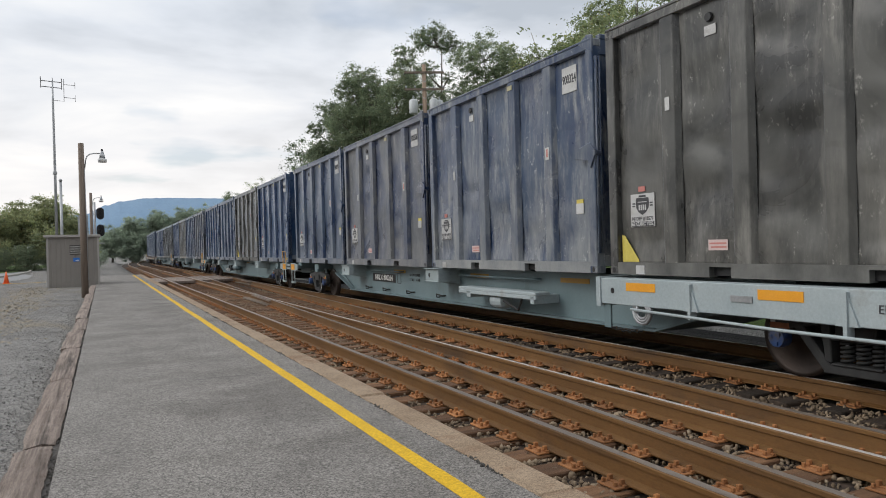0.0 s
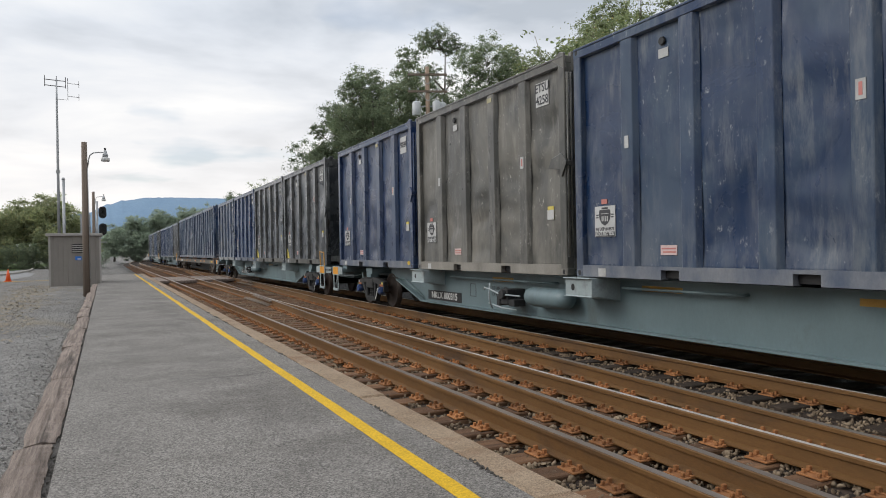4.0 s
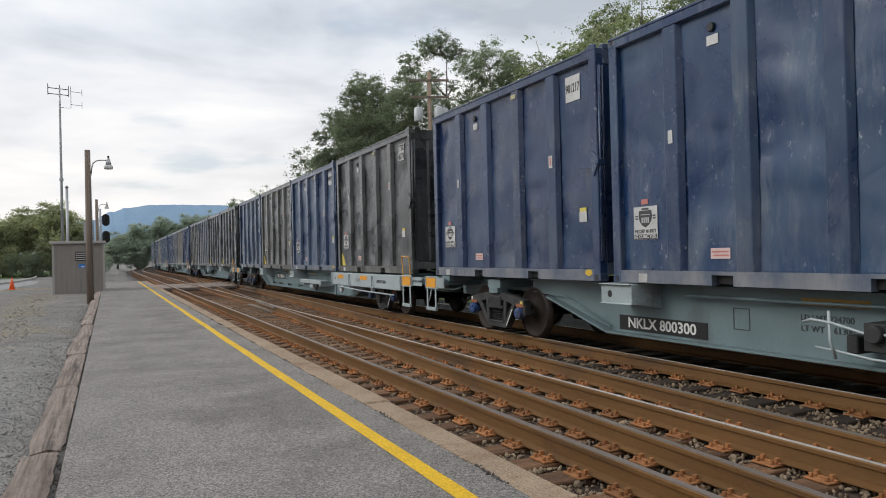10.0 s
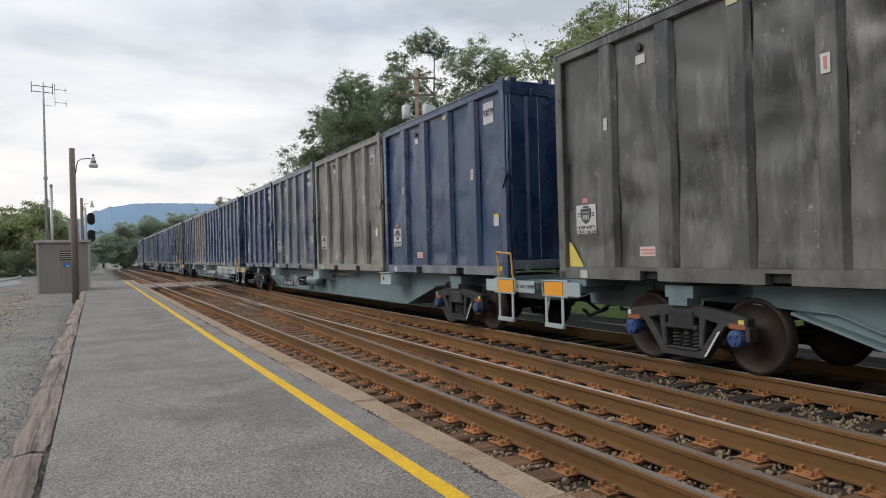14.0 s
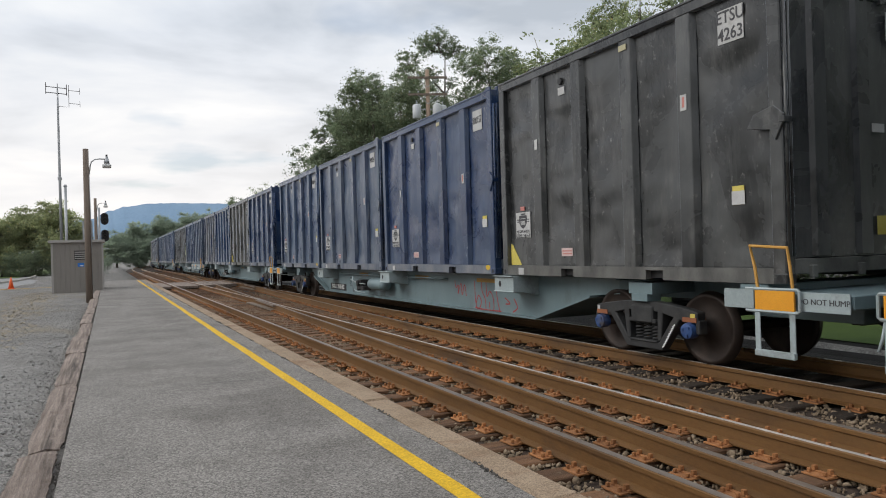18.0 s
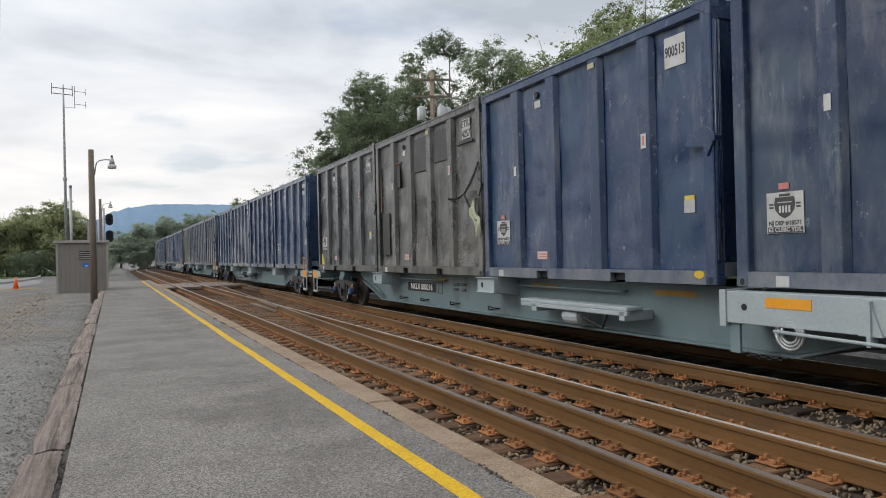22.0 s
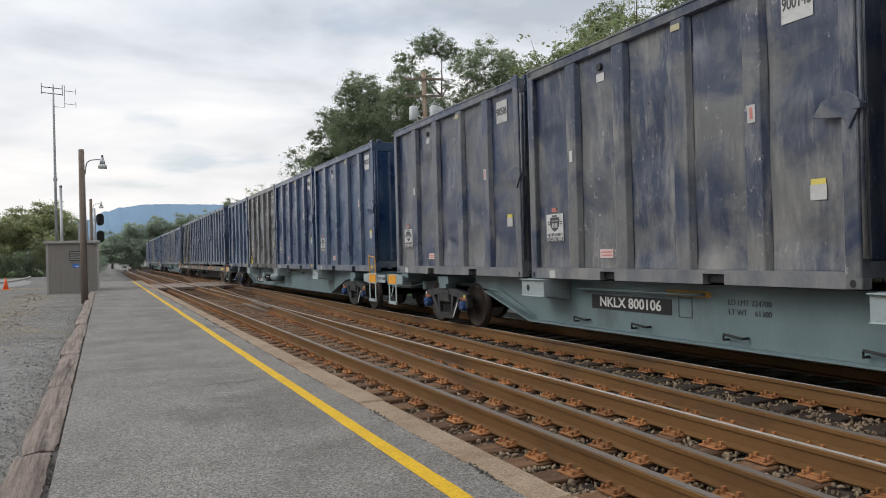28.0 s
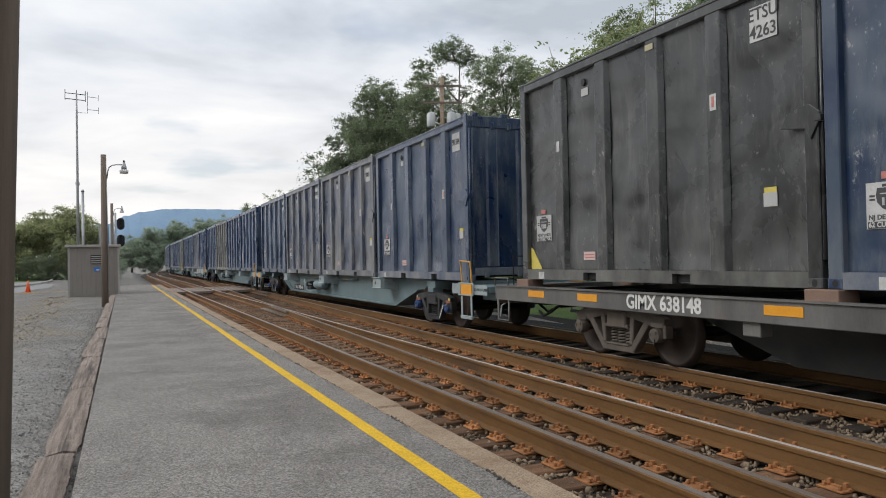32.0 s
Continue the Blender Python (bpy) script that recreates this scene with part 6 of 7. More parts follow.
RUST_BROWN = surface("brown_primer", (0.16, 0.10, 0.075), (0.24, 0.155, 0.115), 3, 50, 0.8, 0, 0.15)

# cars from the camera outwards: kind, and the colours of its four loads from the far end to the near end
CONSIST = (
    ("spine", "bbgb"), ("beam", "bswg"), ("spine", "bbgb"), ("spine", "btbs"), ("spine", "wbdd"), ("flat", "bwbb"), ("spine", "bbbg"),
    ("beam", "bgbd"), ("spine", "gsdd"), ("spine", "bsob"), ("beam", "bpbb"), ("spine", "bbbd"), ("spine", "sbgb"), ("beam", "dgbb"),
    ("spine", "bwbb"), ("spine", "tsss"), ("beam", "ssbb"), ("spine", "bgbb"), ("flat", "dbbb"), ("spine", "bssb"), ("spine", "btbb"),
    ("beam", "bbsb"), ("spine", "sbbt"), ("spine", "bdbb"),
)
NUMBERS = ("800118", "800264", "800228", "800315", "800038", "638027", "800300", "800414", "800206", "800197", "800097", "800182", "800303", "800216",
           "800169", "800166", "800106", "800055", "638148", "800140", "800171", "800280", "800150", "800233", "800129", "800246")
KINDS = {"b": ("blue", "faded dark blue ribbed steel waste container on a freight car"), "d": ("dark", "dented dark grey ribbed steel waste container with a yellow corner"),
         "g": ("dark", "dented dark grey ribbed steel waste container brown with dust"),
         "t": ("taupe", "dusty taupe ribbed steel waste container on a freight car"), "o": ("taupe", "dusty taupe ribbed steel waste container on a freight car"),
         "p": ("taupe", "dusty taupe ribbed steel waste container on a freight car"), "w": ("pale", "blue ribbed steel waste container pale with dust low down"),
         "s": ("slate", "dusty slate blue ribbed steel waste container on a freight car")}
PLATES = {"b": ("900324", "900157", "901344", "900979", "900513", "901217", "901168", "900544"), "w": ("900324", "900544", "901150"), "s": ("900506", "900145", "901222", "900651"),
          "d": ("ETSU\n4274", "ETSU\n4263", "ETSU\n4278", "ETSU\n4243", "ETSU\n4257"), "t": ("ETSU\n4258", "ETSU\n4281")}
KNOWN = {(8, 3): "ETSU\n4147", (8, 2): "ETSU\n4263", (1, 2): "900324", (2, 2): "ETSU\n4274", (6, 3): "ETSU\n4318"}
SLOT = {(2, 3): -0.28, (8, 3): -0.12, (4, 2): 0.10}        # loads set a little off their places
TRAIN = []
SPRAY_RED = surface("red_spray_paint", (0.30, 0.03, 0.035), (0.42, 0.06, 0.06), 8, 50, 0.6, 0, 0.02)


def sill_scrawl(car):
    """Loops and strokes of red spray paint on the sill, as plain shapes."""
    e = LOADS / 2
    strokes = (
        ((15.55, 0.90), (15.60, 0.75), (15.72, 0.80), (15.70, 0.62), (15.85, 0.85), (15.9, 0.60), (16.02, 0.82), (16.1, 0.58)),
        ((16.5, 0.92), (16.52, 0.5), (16.62, 0.32), (16.78, 0.48), (16.66, 0.62), (16.55, 0.46)), ((16.8, 0.95), (16.82, 0.72), (16.95, 0.55), (16.97, 0.30)),
        ((17.0, 0.95), (17.02, 0.62), (17.15, 0.72), (17.28, 0.6), (17.3, 0.36), (17.16, 0.32), (17.12, 0.5)), ((17.4, 0.95), (17.45, 0.6), (17.55, 0.33)),
        ((17.75, 0.62), (17.95, 0.52), (17.78, 0.5)), ((18.1, 0.62), (18.22, 0.45), (18.05, 0.36)), ((16.5, 0.36), (17.0, 0.335), (17.6, 0.345)))
    for line in strokes:
        pts = [Vector((-0.7835, e - u, z)) for u, z in line]
        fine = [pts[0]]
        for p0, p1, p2, p3 in zip([pts[0]] + pts, pts, pts[1:], pts[2:] + [pts[-1]]):
            for q in range(1, 7):
                f = q / 6
                fine.append(0.5 * (2 * p1 + (p2 - p0) * f + (2 * p0 - 5 * p1 + 4 * p2 - p3) * f * f + (3 * p1 - p0 - 3 * p2 + p3) * f ** 3))
        sh = Shape()
        for i, p in enumerate(fine):
            d = (fine[min(i + 1, len(fine) - 1)] - fine[max(i - 1, 0)]).normalized()
            n = Vector((0, -d.z, d.y)) * 0.014
            sh.v += [tuple(p - n), tuple(p + n)]
        sh.f = [(2 * i, 2 * i + 2, 2 * i + 3, 2 * i + 1) for i in range(len(fine) - 1)]
        part("spray_stroke", sh, SPRAY_RED, car, "red spray-painted stroke")


def tie_chain(c):
    """A chain tied across the door corner of one container."""
    hl, hw = LOAD_L / 2, LOAD_W / 2
    for name, (a, b) in zip(("chain", "chain", "chain"), ((((4.62, 1.62)), (5.38, 1.66)), ((5.38, 1.66), (6.04, 2.24)), ((5.38, 1.66), (6.04, 1.0)))):
        sh, n = Shape(), 15
        p, q = Vector((-hw - 0.03, hl - a[0], a[1])), Vector((-hw - 0.03, hl - b[0], b[1]))
        d = (q - p).normalized()
        for i in range(n):
            o = p.lerp(q, (i + 0.5) / n) - Vector((0, 0, 0.05 * math.sin(math.pi * (i + 0.5) / n)))
            w = Vector((1, 0, 0)) if i % 2 else d.cross(Vector((1, 0, 0)))
            ln = (q - p).length / n * 0.62
            sh.tube([o + d * (ln * math.cos(g)) + w * (0.022 * math.sin(g)) for g in (2 * math.pi * r / 8 for r in range(9))], 0.009, 5)
        part(name, sh, DARK_STEEL, c, "dark steel chain")


def patched(c):
    """One old container: welded patches, chains, a torn scrap of tarpaulin, white scrawl and rust runs."""
    hl, hw = LENGTH["dark"] / 2, LOAD_W / 2
    strip(c, ("permit_sign", "printed_mark", "sign_text", "red_label", "yellow_label", "yellow_corner"))
    x = -hw + 0.066
    for u0, u1, z0, z1, m in ((0.30, 0.80, 0.45, 1.55, PATCH), (1.02, 1.62, 2.15, 2.72, PATCH), (0.98, 1.70, 2.74, 2.80, PATCH_RUST), (2.55, 3.32, 2.4, 3.2, PATCH), (3.72, 4.42, 2.5, 3.2, PATCH), (4.86, 5.62, 2.72, 2.78, PATCH), (0.19, 0.25, 1.6, 2.6, PATCH_RUST)):
        part("patch", Shape().box(-0.010, 0.010, hl - u1, hl - u0, z0, z1), m, c, "welded steel patch", bevel=0.006, at=pose(x, 0, 0))
    # scrapes: many small chips in loose upright runs
    rnd = random.Random(5)
    chips = Shape()
    for i in range(1500):
        u0, spread = rnd.choice(((2.42, 0.10), (2.75, 0.1), (3.45, 0.12), (3.6, 0.2), (4.75, 0.08), (5.0, 0.3), (5.3, 0.35), (5.75, 0.15)))
        u, z = rnd.gauss(u0, spread), 0.25 + 2.1 * rnd.random() ** 1.5
        if not 0.3 < u < 5.85:
            continue
        raised = any(abs(u - r) < 0.12 for r in RIBS)
        h, w = rnd.uniform(0.008, 0.045), rnd.uniform(0.003, 0.009)
        xx, yy = (-hw + 0.002 if raised else x + 0.004), hl - u
        chips.add([(xx, yy - w, z), (xx, yy + 0.4 * w, z - 0.3 * h), (xx, yy + w, z + 0.6 * h), (xx, yy - 0.3 * w, z + h)], [(0, 1, 2, 3)])
    tagged(part("scrapes", chips, SCRAPE, c, "pale chips scraped out of the paint"), kind="stuff")
    for txt, u in (("AR", 1.45), ("ARE", 2.75)):
        part("scrawl", lettering(txt, 0.2, SCRAPE, "scrawl", 1.0, -0.008), None, c, "thin white spray letters", at=pose(-hw + 0.001, hl - u, 0.6) @ Matrix.Rotation(radians(8), 4, "X"))
    rag, n = Shape(), 16
    for i in range(n + 1):
        f = i / n
        w = 0.035 + 0.15 * math.sin(math.pi * min(1.0, max(0.0, f - 0.12) * 1.2)) ** 1.5
        for k in range(9):
            a = (k / 8 - 0.5) * 2
            fold = 0.035 * math.sin(7 * a + 5 * f) + 0.04 * noise.noise((a * 2.2, f * 5, 1.0))
            rag.v.append((-hw - 0.05 - fold, -hl + 0.16 - a * w + 0.05 * math.sin(5 * f), 1.55 - 0.72 * f - 0.10 * a * f + 0.06 * noise.noise((a * 2, f * 4, 7.0))))
    rag.f = [(i * 9 + k, i * 9 + k + 1, i * 9 + k + 10, i * 9 + k + 9) for i in range(n) for k in range(8)]
    part("tarpaulin_scrap", rag, RAG, c, "pale torn scrap of tarpaulin", smooth=True)


PATCH = surface("patch_steel", (0.020, 0.021, 0.023), (0.055, 0.055, 0.054), 2.0, 40, 0.45, 0.1, 0.1, stain=(0.12, 0.085, 0.06), stain_scale=2, stain_edge=(0.58, 0.72))
PATCH_RUST = surface("rust_run", (0.10, 0.06, 0.035), (0.19, 0.12, 0.07), 4, 50, 0.85, 0, 0.2)
SCRAPE = surface("pale_scrape", (0.20, 0.205, 0.19), (0.42, 0.42, 0.40), 9, 70, 0.7, 0, 0.05)
RAG = surface("tarpaulin_rag", (0.36, 0.38, 0.27), (0.52, 0.54, 0.40), 6, 60, 0.8, 0, 0.2)
GIMX_AT = 3.8


FAR_CARS = 20                               # from here on the cars stay too far off for their small parts to show


def strip(ob, names):
    """Takes the named parts off a thing, with what they carry."""
    doomed = []
    for o in ob.children_recursive:
        if o.name.split(".")[0] in names or o.parent in doomed:
            doomed.append(o)
    for o in doomed[::-1]:
        bpy.data.objects.remove(o)


def train():
    masters, cars = {}, {}
    for i, (color, label) in enumerate({c: l for c, l in KINDS.values()}.items()):
        for v in range(3 if color == "blue" else 2):
            masters[(color, v)] = container(color, label, 1.7 + 3.3 * i + 11.0 * v, v)
    texts = {}
    turn = {}
    e = LOADS / 2
    for k, ((kind, loads), number) in enumerate(zip(CONSIST, NUMBERS)):
        if kind not in cars:
            cars[kind] = flat_car() if kind == "flat" else spine_car(kind == "beam")
        car = copy_thing(cars[kind], Matrix.Identity(4))
        if kind == "flat":
            board = next(o for o in car.children if o.name.startswith("side_sill"))
            part("lettering", lettering("GIMX " + number, 0.20, WHITE_PAINT, "lettering", 0.9, 0.007), None, board, "white painted letters", at=pose(-1.374, e - GIMX_AT, 0.925))
        else:
            board = next(o for o in car.children if o.name.startswith("number_board"))
            part("lettering", lettering("NKLX " + number, 0.15, WHITE_PAINT, "lettering", 1.12, 0.004), None, board, "white letters", at=pose(-0.79, 0, 0))
        if k >= FAR_CARS:
            strip(car, ("coil_spring", "bearing_adapter", "truck_tag", "stencil", "grab_iron", "bracket_hole", "stencil_box", "lettering"))
        floor = FLOOR_Z["flat" if kind == "flat" else "spine"]
        TRAIN.append((car, k - 1, Matrix.Identity(4)))
        if k == 11:
            sill_scrawl(car)
        for j, key in enumerate(loads):
            color, label = KINDS[key]
            c = copy_thing(masters[(color, "dg".index(key) if color == "dark" else 1 if kind == "flat" else (k + 2 * j) % 3 if color == "blue" else "to".index(key) if key in "to" else (k + j) % 2)], Matrix.Identity(4))
            c["label"] = label
            pk = {"g": "d"}.get(key, key if key in PLATES else "t")
            turn[pk] = turn.get(pk, -1) + 1
            txt = KNOWN.get((k, j)) or PLATES[pk][turn[pk] % len(PLATES[pk])]
            if txt not in texts:
                two = "\n" in txt
                texts[txt] = lettering(txt, 0.15 if two else 0.14, INK, "number_text", 0.9 if two else 0.62, 0.002)
            part("number_text", texts[txt], None, c, "black stencilled number", at=pose(-LOAD_W / 2 + 0.077 - 0.007, LENGTH[color] / 2 - 5.33 + (0.0 if color == "dark" else 0.15), 3.014))
            offset = pose(0, e - LENGTH[color] / 2 - j * (LOAD_L + (0.06 if kind == "flat" else LOAD_GAP)) + SLOT.get((k, j), 0.0), floor)
            if (k, j) == (15, 3):
                tie_chain(c)
            if (k, j) == (13, 1):
                tie_chain(c)
                patched(c)
            if k >= FAR_CARS:
                strip(c, ("sign_text", "printed_mark", "label_text", "door_label", "small_label", "lifting_eye", "yellow_tag", "corner_casting", "fork_pocket", "yellow_spot"))
            TRAIN.append((c, k - 1, offset))
    for m in (*masters.values(), *cars.values()):
        for o in (*m.children_recursive, m):
            bpy.data.objects.remove(o)


train()
# ---- trees, woods and the ridge ----
def leaf_cloud(rng, centres, radii, per, size):
    """Leaves as small bent quads, gathered in clumps."""
    vs = []
    for (c, r, n) in zip(centres, radii, per):
        d = rng.normal(size=(n, 3))
        d /= np.linalg.norm(d, axis=1)[:, None] + 1e-9
        rr = np.abs(rng.normal(0.0, 0.70, n))
        p = np.asarray(c) + d * rr[:, None] * np.asarray(r)
        a = rng.normal(size=(n, 3))
        a /= np.linalg.norm(a, axis=1)[:, None]
        b = np.cross(a, rng.normal(size=(n, 3)))
        b /= np.linalg.norm(b, axis=1)[:, None] + 1e-9
        s = (size * rng.uniform(0.6, 1.3, n))[:, None]
        vs.append(np.stack([p - a * s, p + b * s * 0.5, p + a * s, p - b * s * 0.5], 1))
    return np.concatenate(vs)


QUAD = np.array([(0, 1, 2, 3)])


def tree_meshes(seed, height, spread, leaf, count, size, bare=0.35, gappy=0.5, bark=None):
    """A trunk with limbs, and a crown of leaf clumps about their ends."""
    rng = np.random.default_rng(seed)
    wood = Shape()
    lean = rng.uniform(-0.06, 0.06, 2)
    axis = lambda t: Vector((lean[0] * height * t * t, lean[1] * height * t * t, height * t))
    wood.tube([axis(t) for t in (0, 0.15, 0.35, 0.6, 0.85)], [height * 0.019, height * 0.015, height * 0.012, height * 0.008, height * 0.003], 8)
    centres, radii = [], []
    limbs = 24
    for i in range(limbs):
        t = bare + (0.94 - bare) * (i + rng.random()) / limbs
        a = 2.4 * i + rng.uniform(-0.6, 0.6)
        reach = spread * (0.5 + 0.65 * rng.random()) * (1.05 - 0.8 * abs((t - bare) / (1 - bare) - 0.35))
        p0 = axis(t * 0.82)
        p2 = axis(t) + Vector((math.cos(a) * reach, math.sin(a) * reach, height * rng.uniform(0.0, 0.12)))
        p1 = (p0 + p2) / 2 + Vector((0, 0, -0.05 * height * rng.random()))
        wood.tube([p0, p1, p2], [height * 0.006, height * 0.0035, height * 0.0012], 6)
        for k in range(9):
            f = 0.35 + 0.75 * k / 8
            c = p0.lerp(p2, f) + Vector(rng.normal(size=3) * spread * 0.17)
            if rng.random() < gappy * 0.4:
                continue
            r = spread * rng.uniform(0.09, 0.24)
            centres.append(c)
            radii.append((r * rng.uniform(0.8, 1.5), r * rng.uniform(0.8, 1.5), r * rng.uniform(0.5, 0.9)))
            if k % 2 == 0:
                wood.tube([p0.lerp(p2, max(0, f - 0.25)), c], [height * 0.0016, height * 0.0006], 4)
    tot = sum(r[0] * r[1] for r in radii)
    per = [max(12, int(count * r[0] * r[1] / tot)) for r in radii]
    crown = leaf_cloud(rng, centres, radii, per, size)
    return wood.mesh("trunk", bark or BARK, smooth=True), packed("crown", crown, QUAD, LEAF[leaf])


def lobed_tree(seed, at, azimuth, lobes, leaf, dense, size, label, group, trunk=0.16, fill=0.5, swell=1.12):
    """A tree whose crown is made of lobes (across, height, radius), each a bunch of leaf clumps on its own limb."""
    rng = np.random.default_rng(seed)
    x, y, z = at
    ob = thing("tree", label, "tree", group, at=pose(x, y, z, 0, 0, -azimuth))
    top = max(h + 0.5 * r for _, h, r in lobes)
    mid = sum(a * r for a, _, r in lobes) / sum(r for *_, r in lobes)
    wood = Shape()
    stem = [Vector((mid * f * f + 0.25 * math.sin(5 * f + seed) * f, 0.2 * math.sin(4 * f + 2 * seed), top * f * 0.92)) for f in (0, 0.2, 0.4, 0.6, 0.8, 1.0)]
    wood.tube(stem, [trunk * s for s in (1.3, 1.0, 0.85, 0.65, 0.4, 0.15)], 9)
    centres, radii = [], []
    for a, h, r in lobes:
        r *= swell
        c0 = Vector((a, rng.normal() * 0.5 * r, h))
        start = stem[min(range(6), key=lambda i: abs(stem[i].z - max(0.15 * top, h - 1.3 * r)))]
        wood.tube([start, start.lerp(c0, 0.55) + Vector((0, 0, -0.12 * r)), c0], [trunk * 0.42, trunk * 0.28, trunk * 0.12], 6)
        for k in range(int(34 + 16 * r)):
            d = rng.normal(size=3)
            d /= np.linalg.norm(d)
            d[2] = d[2] * 0.85 + 0.1
            c = c0 + Vector(d) * (r * (fill + (1.0 - fill) * rng.random()))
            q = r * rng.uniform(0.13, 0.30)
            centres.append(c)
            radii.append((q * 1.2, q * 1.2, q * 0.75))
            if k % 2 == 0:
                wood.tube([c0.lerp(c, 0.05), c], [trunk * 0.09, trunk * 0.02], 4)
    per = [int(dense * q[0] * q[1]) + 8 for q in radii]
    part("trunk", wood.mesh("trunk", BARK, smooth=True), None, ob)
    part("crown", packed("crown", leaf_cloud(rng, centres, radii, per, size), QUAD, LEAF[leaf]), None, ob)
    return ob


def plant(meshes, x, y, z, scale, turn, label, group, name="tree", tall=1.0):
    ob = thing(name, label, "tree" if name == "tree" else "shrub", group, at=pose(x, y, z, 0, 0, turn) @ Matrix.Diagonal((scale, scale, scale * tall, 1)))
    part("trunk", meshes[0], None, ob)
    part("crown", meshes[1], None, ob)
    return ob


def woods():
    broad = tree_meshes(1, 20, 5.2, "green", 34000, 0.125, 0.3, 0.4)
    slim = tree_meshes(2, 20, 3.4, "green", 23000, 0.12, 0.42, 0.7)
    dense = tree_meshes(4, 16, 5.4, "dark", 30000, 0.135, 0.14, 0.1)
    light = tree_meshes(5, 13, 4.2, "yellow", 34000, 0.072, 0.3, 0.7)
    dead = tree_meshes(6, 14, 3.0, "yellow", 500, 0.14, 0.35, 1.0, surface("pale_dead_bark", (0.22, 0.20, 0.18), (0.33, 0.31, 0.28), 4, 40, 0.9))
    bush = tree_meshes(12, 16, 6.0, "dark", 13000, 0.22, 0.06, 0.1)
    far = tree_meshes(8, 12, 5.0, "far", 12000, 0.17, 0.12, 0.2)
    g = "trees behind the tracks"
    green = "leafy green tree on the bank behind the tracks"
    darker = "dark green bushy tree in the wood"
    # the trees that rise above the train
    lobed_tree(31, (22.6, 72.0, 0.8), 17, ((-2.4, 13.0, 0.9), (-2.2, 10.6, 1.2), (-0.6, 14.6, 1.5), (0.9, 13.4, 2.4), (-1.2, 9.5, 2.4), (2.6, 12.5, 2.4)), "dark", 470, 0.08, darker, g, 0.22)
    lobed_tree(32, (23.4, 64.0, 1.0), 20, ((-1.0, 16.6, 1.6), (-2.0, 15.2, 1.5), (0.9, 13.6, 2.6), (-0.8, 11.4, 3.0), (2.4, 11.0, 2.4), (-3.0, 12.6, 1.4), (0.9, 15.6, 1.3), (0.2, 14.2, 1.7)), "green", 450, 0.078, green, g, 0.22)
    lobed_tree(33, (25.6, 60.0, 1.2), 23, ((-0.3, 17.6, 1.2), (-0.8, 15.8, 1.5), (0.6, 14.0, 2.0), (-1.2, 12.8, 2.0), (1.6, 11.8, 2.2)), "green", 430, 0.075, "tall narrow green tree in the wood", g, 0.2)
    lobed_tree(34, (25.8, 53.5, 1.2), 26, ((-0.6, 17.5, 1.55), (-1.7, 17.2, 0.9), (0.9, 17.0, 1.1), (-1.3, 15.0, 0.9), (0.5, 14.2, 0.6), (-0.4, 12.6, 1.2), (1.0, 12.2, 1.3)), "dark", 380, 0.065, "tall open-crowned tree with visible limbs", g, 0.2, 0.35)
    lobed_tree(35, (23.8, 42.5, 1.0), 29, ((-0.1, 12.8, 1.7), (-1.2, 12.9, 1.25), (1.2, 12.5, 1.3), (-1.6, 11.2, 1.0), (0.5, 11.0, 1.4), (1.6, 11.0, 1.0), (-0.6, 10.4, 1.2)), "green", 520, 0.058, "round-crowned green tree on the bank", g, 0.16, 0.45)
    lobed_tree(36, (27.2, 45.0, 1.0), 31, ((-0.2, 14.5, 0.85), (0.6, 13.6, 0.85), (-0.5, 12.8, 0.9)), "yellow", 330, 0.06, "thin light green tree on the bank", g, 0.12, 0.4)
    lobed_tree(37, (21.9, 34.0, 0.6), 33, ((0.4, 11.5, 0.75), (-0.6, 11.2, 0.55), (0.0, 10.4, 0.8), (-0.7, 9.6, 0.7)), "yellow", 420, 0.055, "thin light green tree on the bank", g, 0.11, 0.4)
    lobed_tree(38, (22.6, 30.0, 0.7), 37, ((0.4, 11.9, 1.0), (-0.8, 10.9, 0.8), (1.4, 12.8, 1.1), (-1.0, 10.2, 0.9), (0.6, 10.2, 1.3), (2.2, 11.6, 1.0)), "yellow", 560, 0.06, "light green tree with drooping leaves", g, 0.15, 0.45)
    rows = (
        (dense, 24.0, 90.0, 0.95, 40, darker), (dense, 21.5, 80.0, 0.80, 110, darker), (dense, 24.0, 69.0, 0.74, 200, darker), (dense, 25.0, 64.5, 0.78, 290, darker), (dense, 26.8, 57.0, 0.72, 95, darker), (dense, 26.5, 61.0, 0.72, 130, darker), (dense, 25.5, 53.0, 0.62, 300, darker), (dense, 19.5, 13.0, 0.85, 33, darker), (dense, 22.0, 10.0, 0.95, 155, darker), (dense, 20.0, 17.0, 0.75, 245, darker),
        (dense, 22.0, 45.5, 0.56, 20, darker), (slim, 22.5, 38.5, 0.52, 60, green), (dead, 23.5, 34.0, 1.02, 0, "bare dead tree with a few leaves"),
        (light, 20.8, 24.2, 0.98, 210, "light green tree with drooping leaves"), (broad, 22.5, 20.0, 0.72, 330, green), (broad, 21.5, 14.0, 0.76, 120, green),
        (dense, 20.5, 8.0, 0.8, 70, darker), (broad, 23.0, 2.0, 0.8, 15, green), (broad, 20.0, 123.0, 0.60, 15, green), (light, 26.5, 123.5, 1.05, 75, "light green tree with drooping leaves"),
    )
    for meshes, x, y, s, turn, label in rows:
        plant(meshes, x, y, ground_height(x, y) - 0.1, s * 0.93, turn, label, g)
    rnd = random.Random(9)
    for i in range(26):
        y = 4 + i * 3.6 + rnd.uniform(-1, 1)
        x = 18.6 + rnd.uniform(-1.2, 2.4)
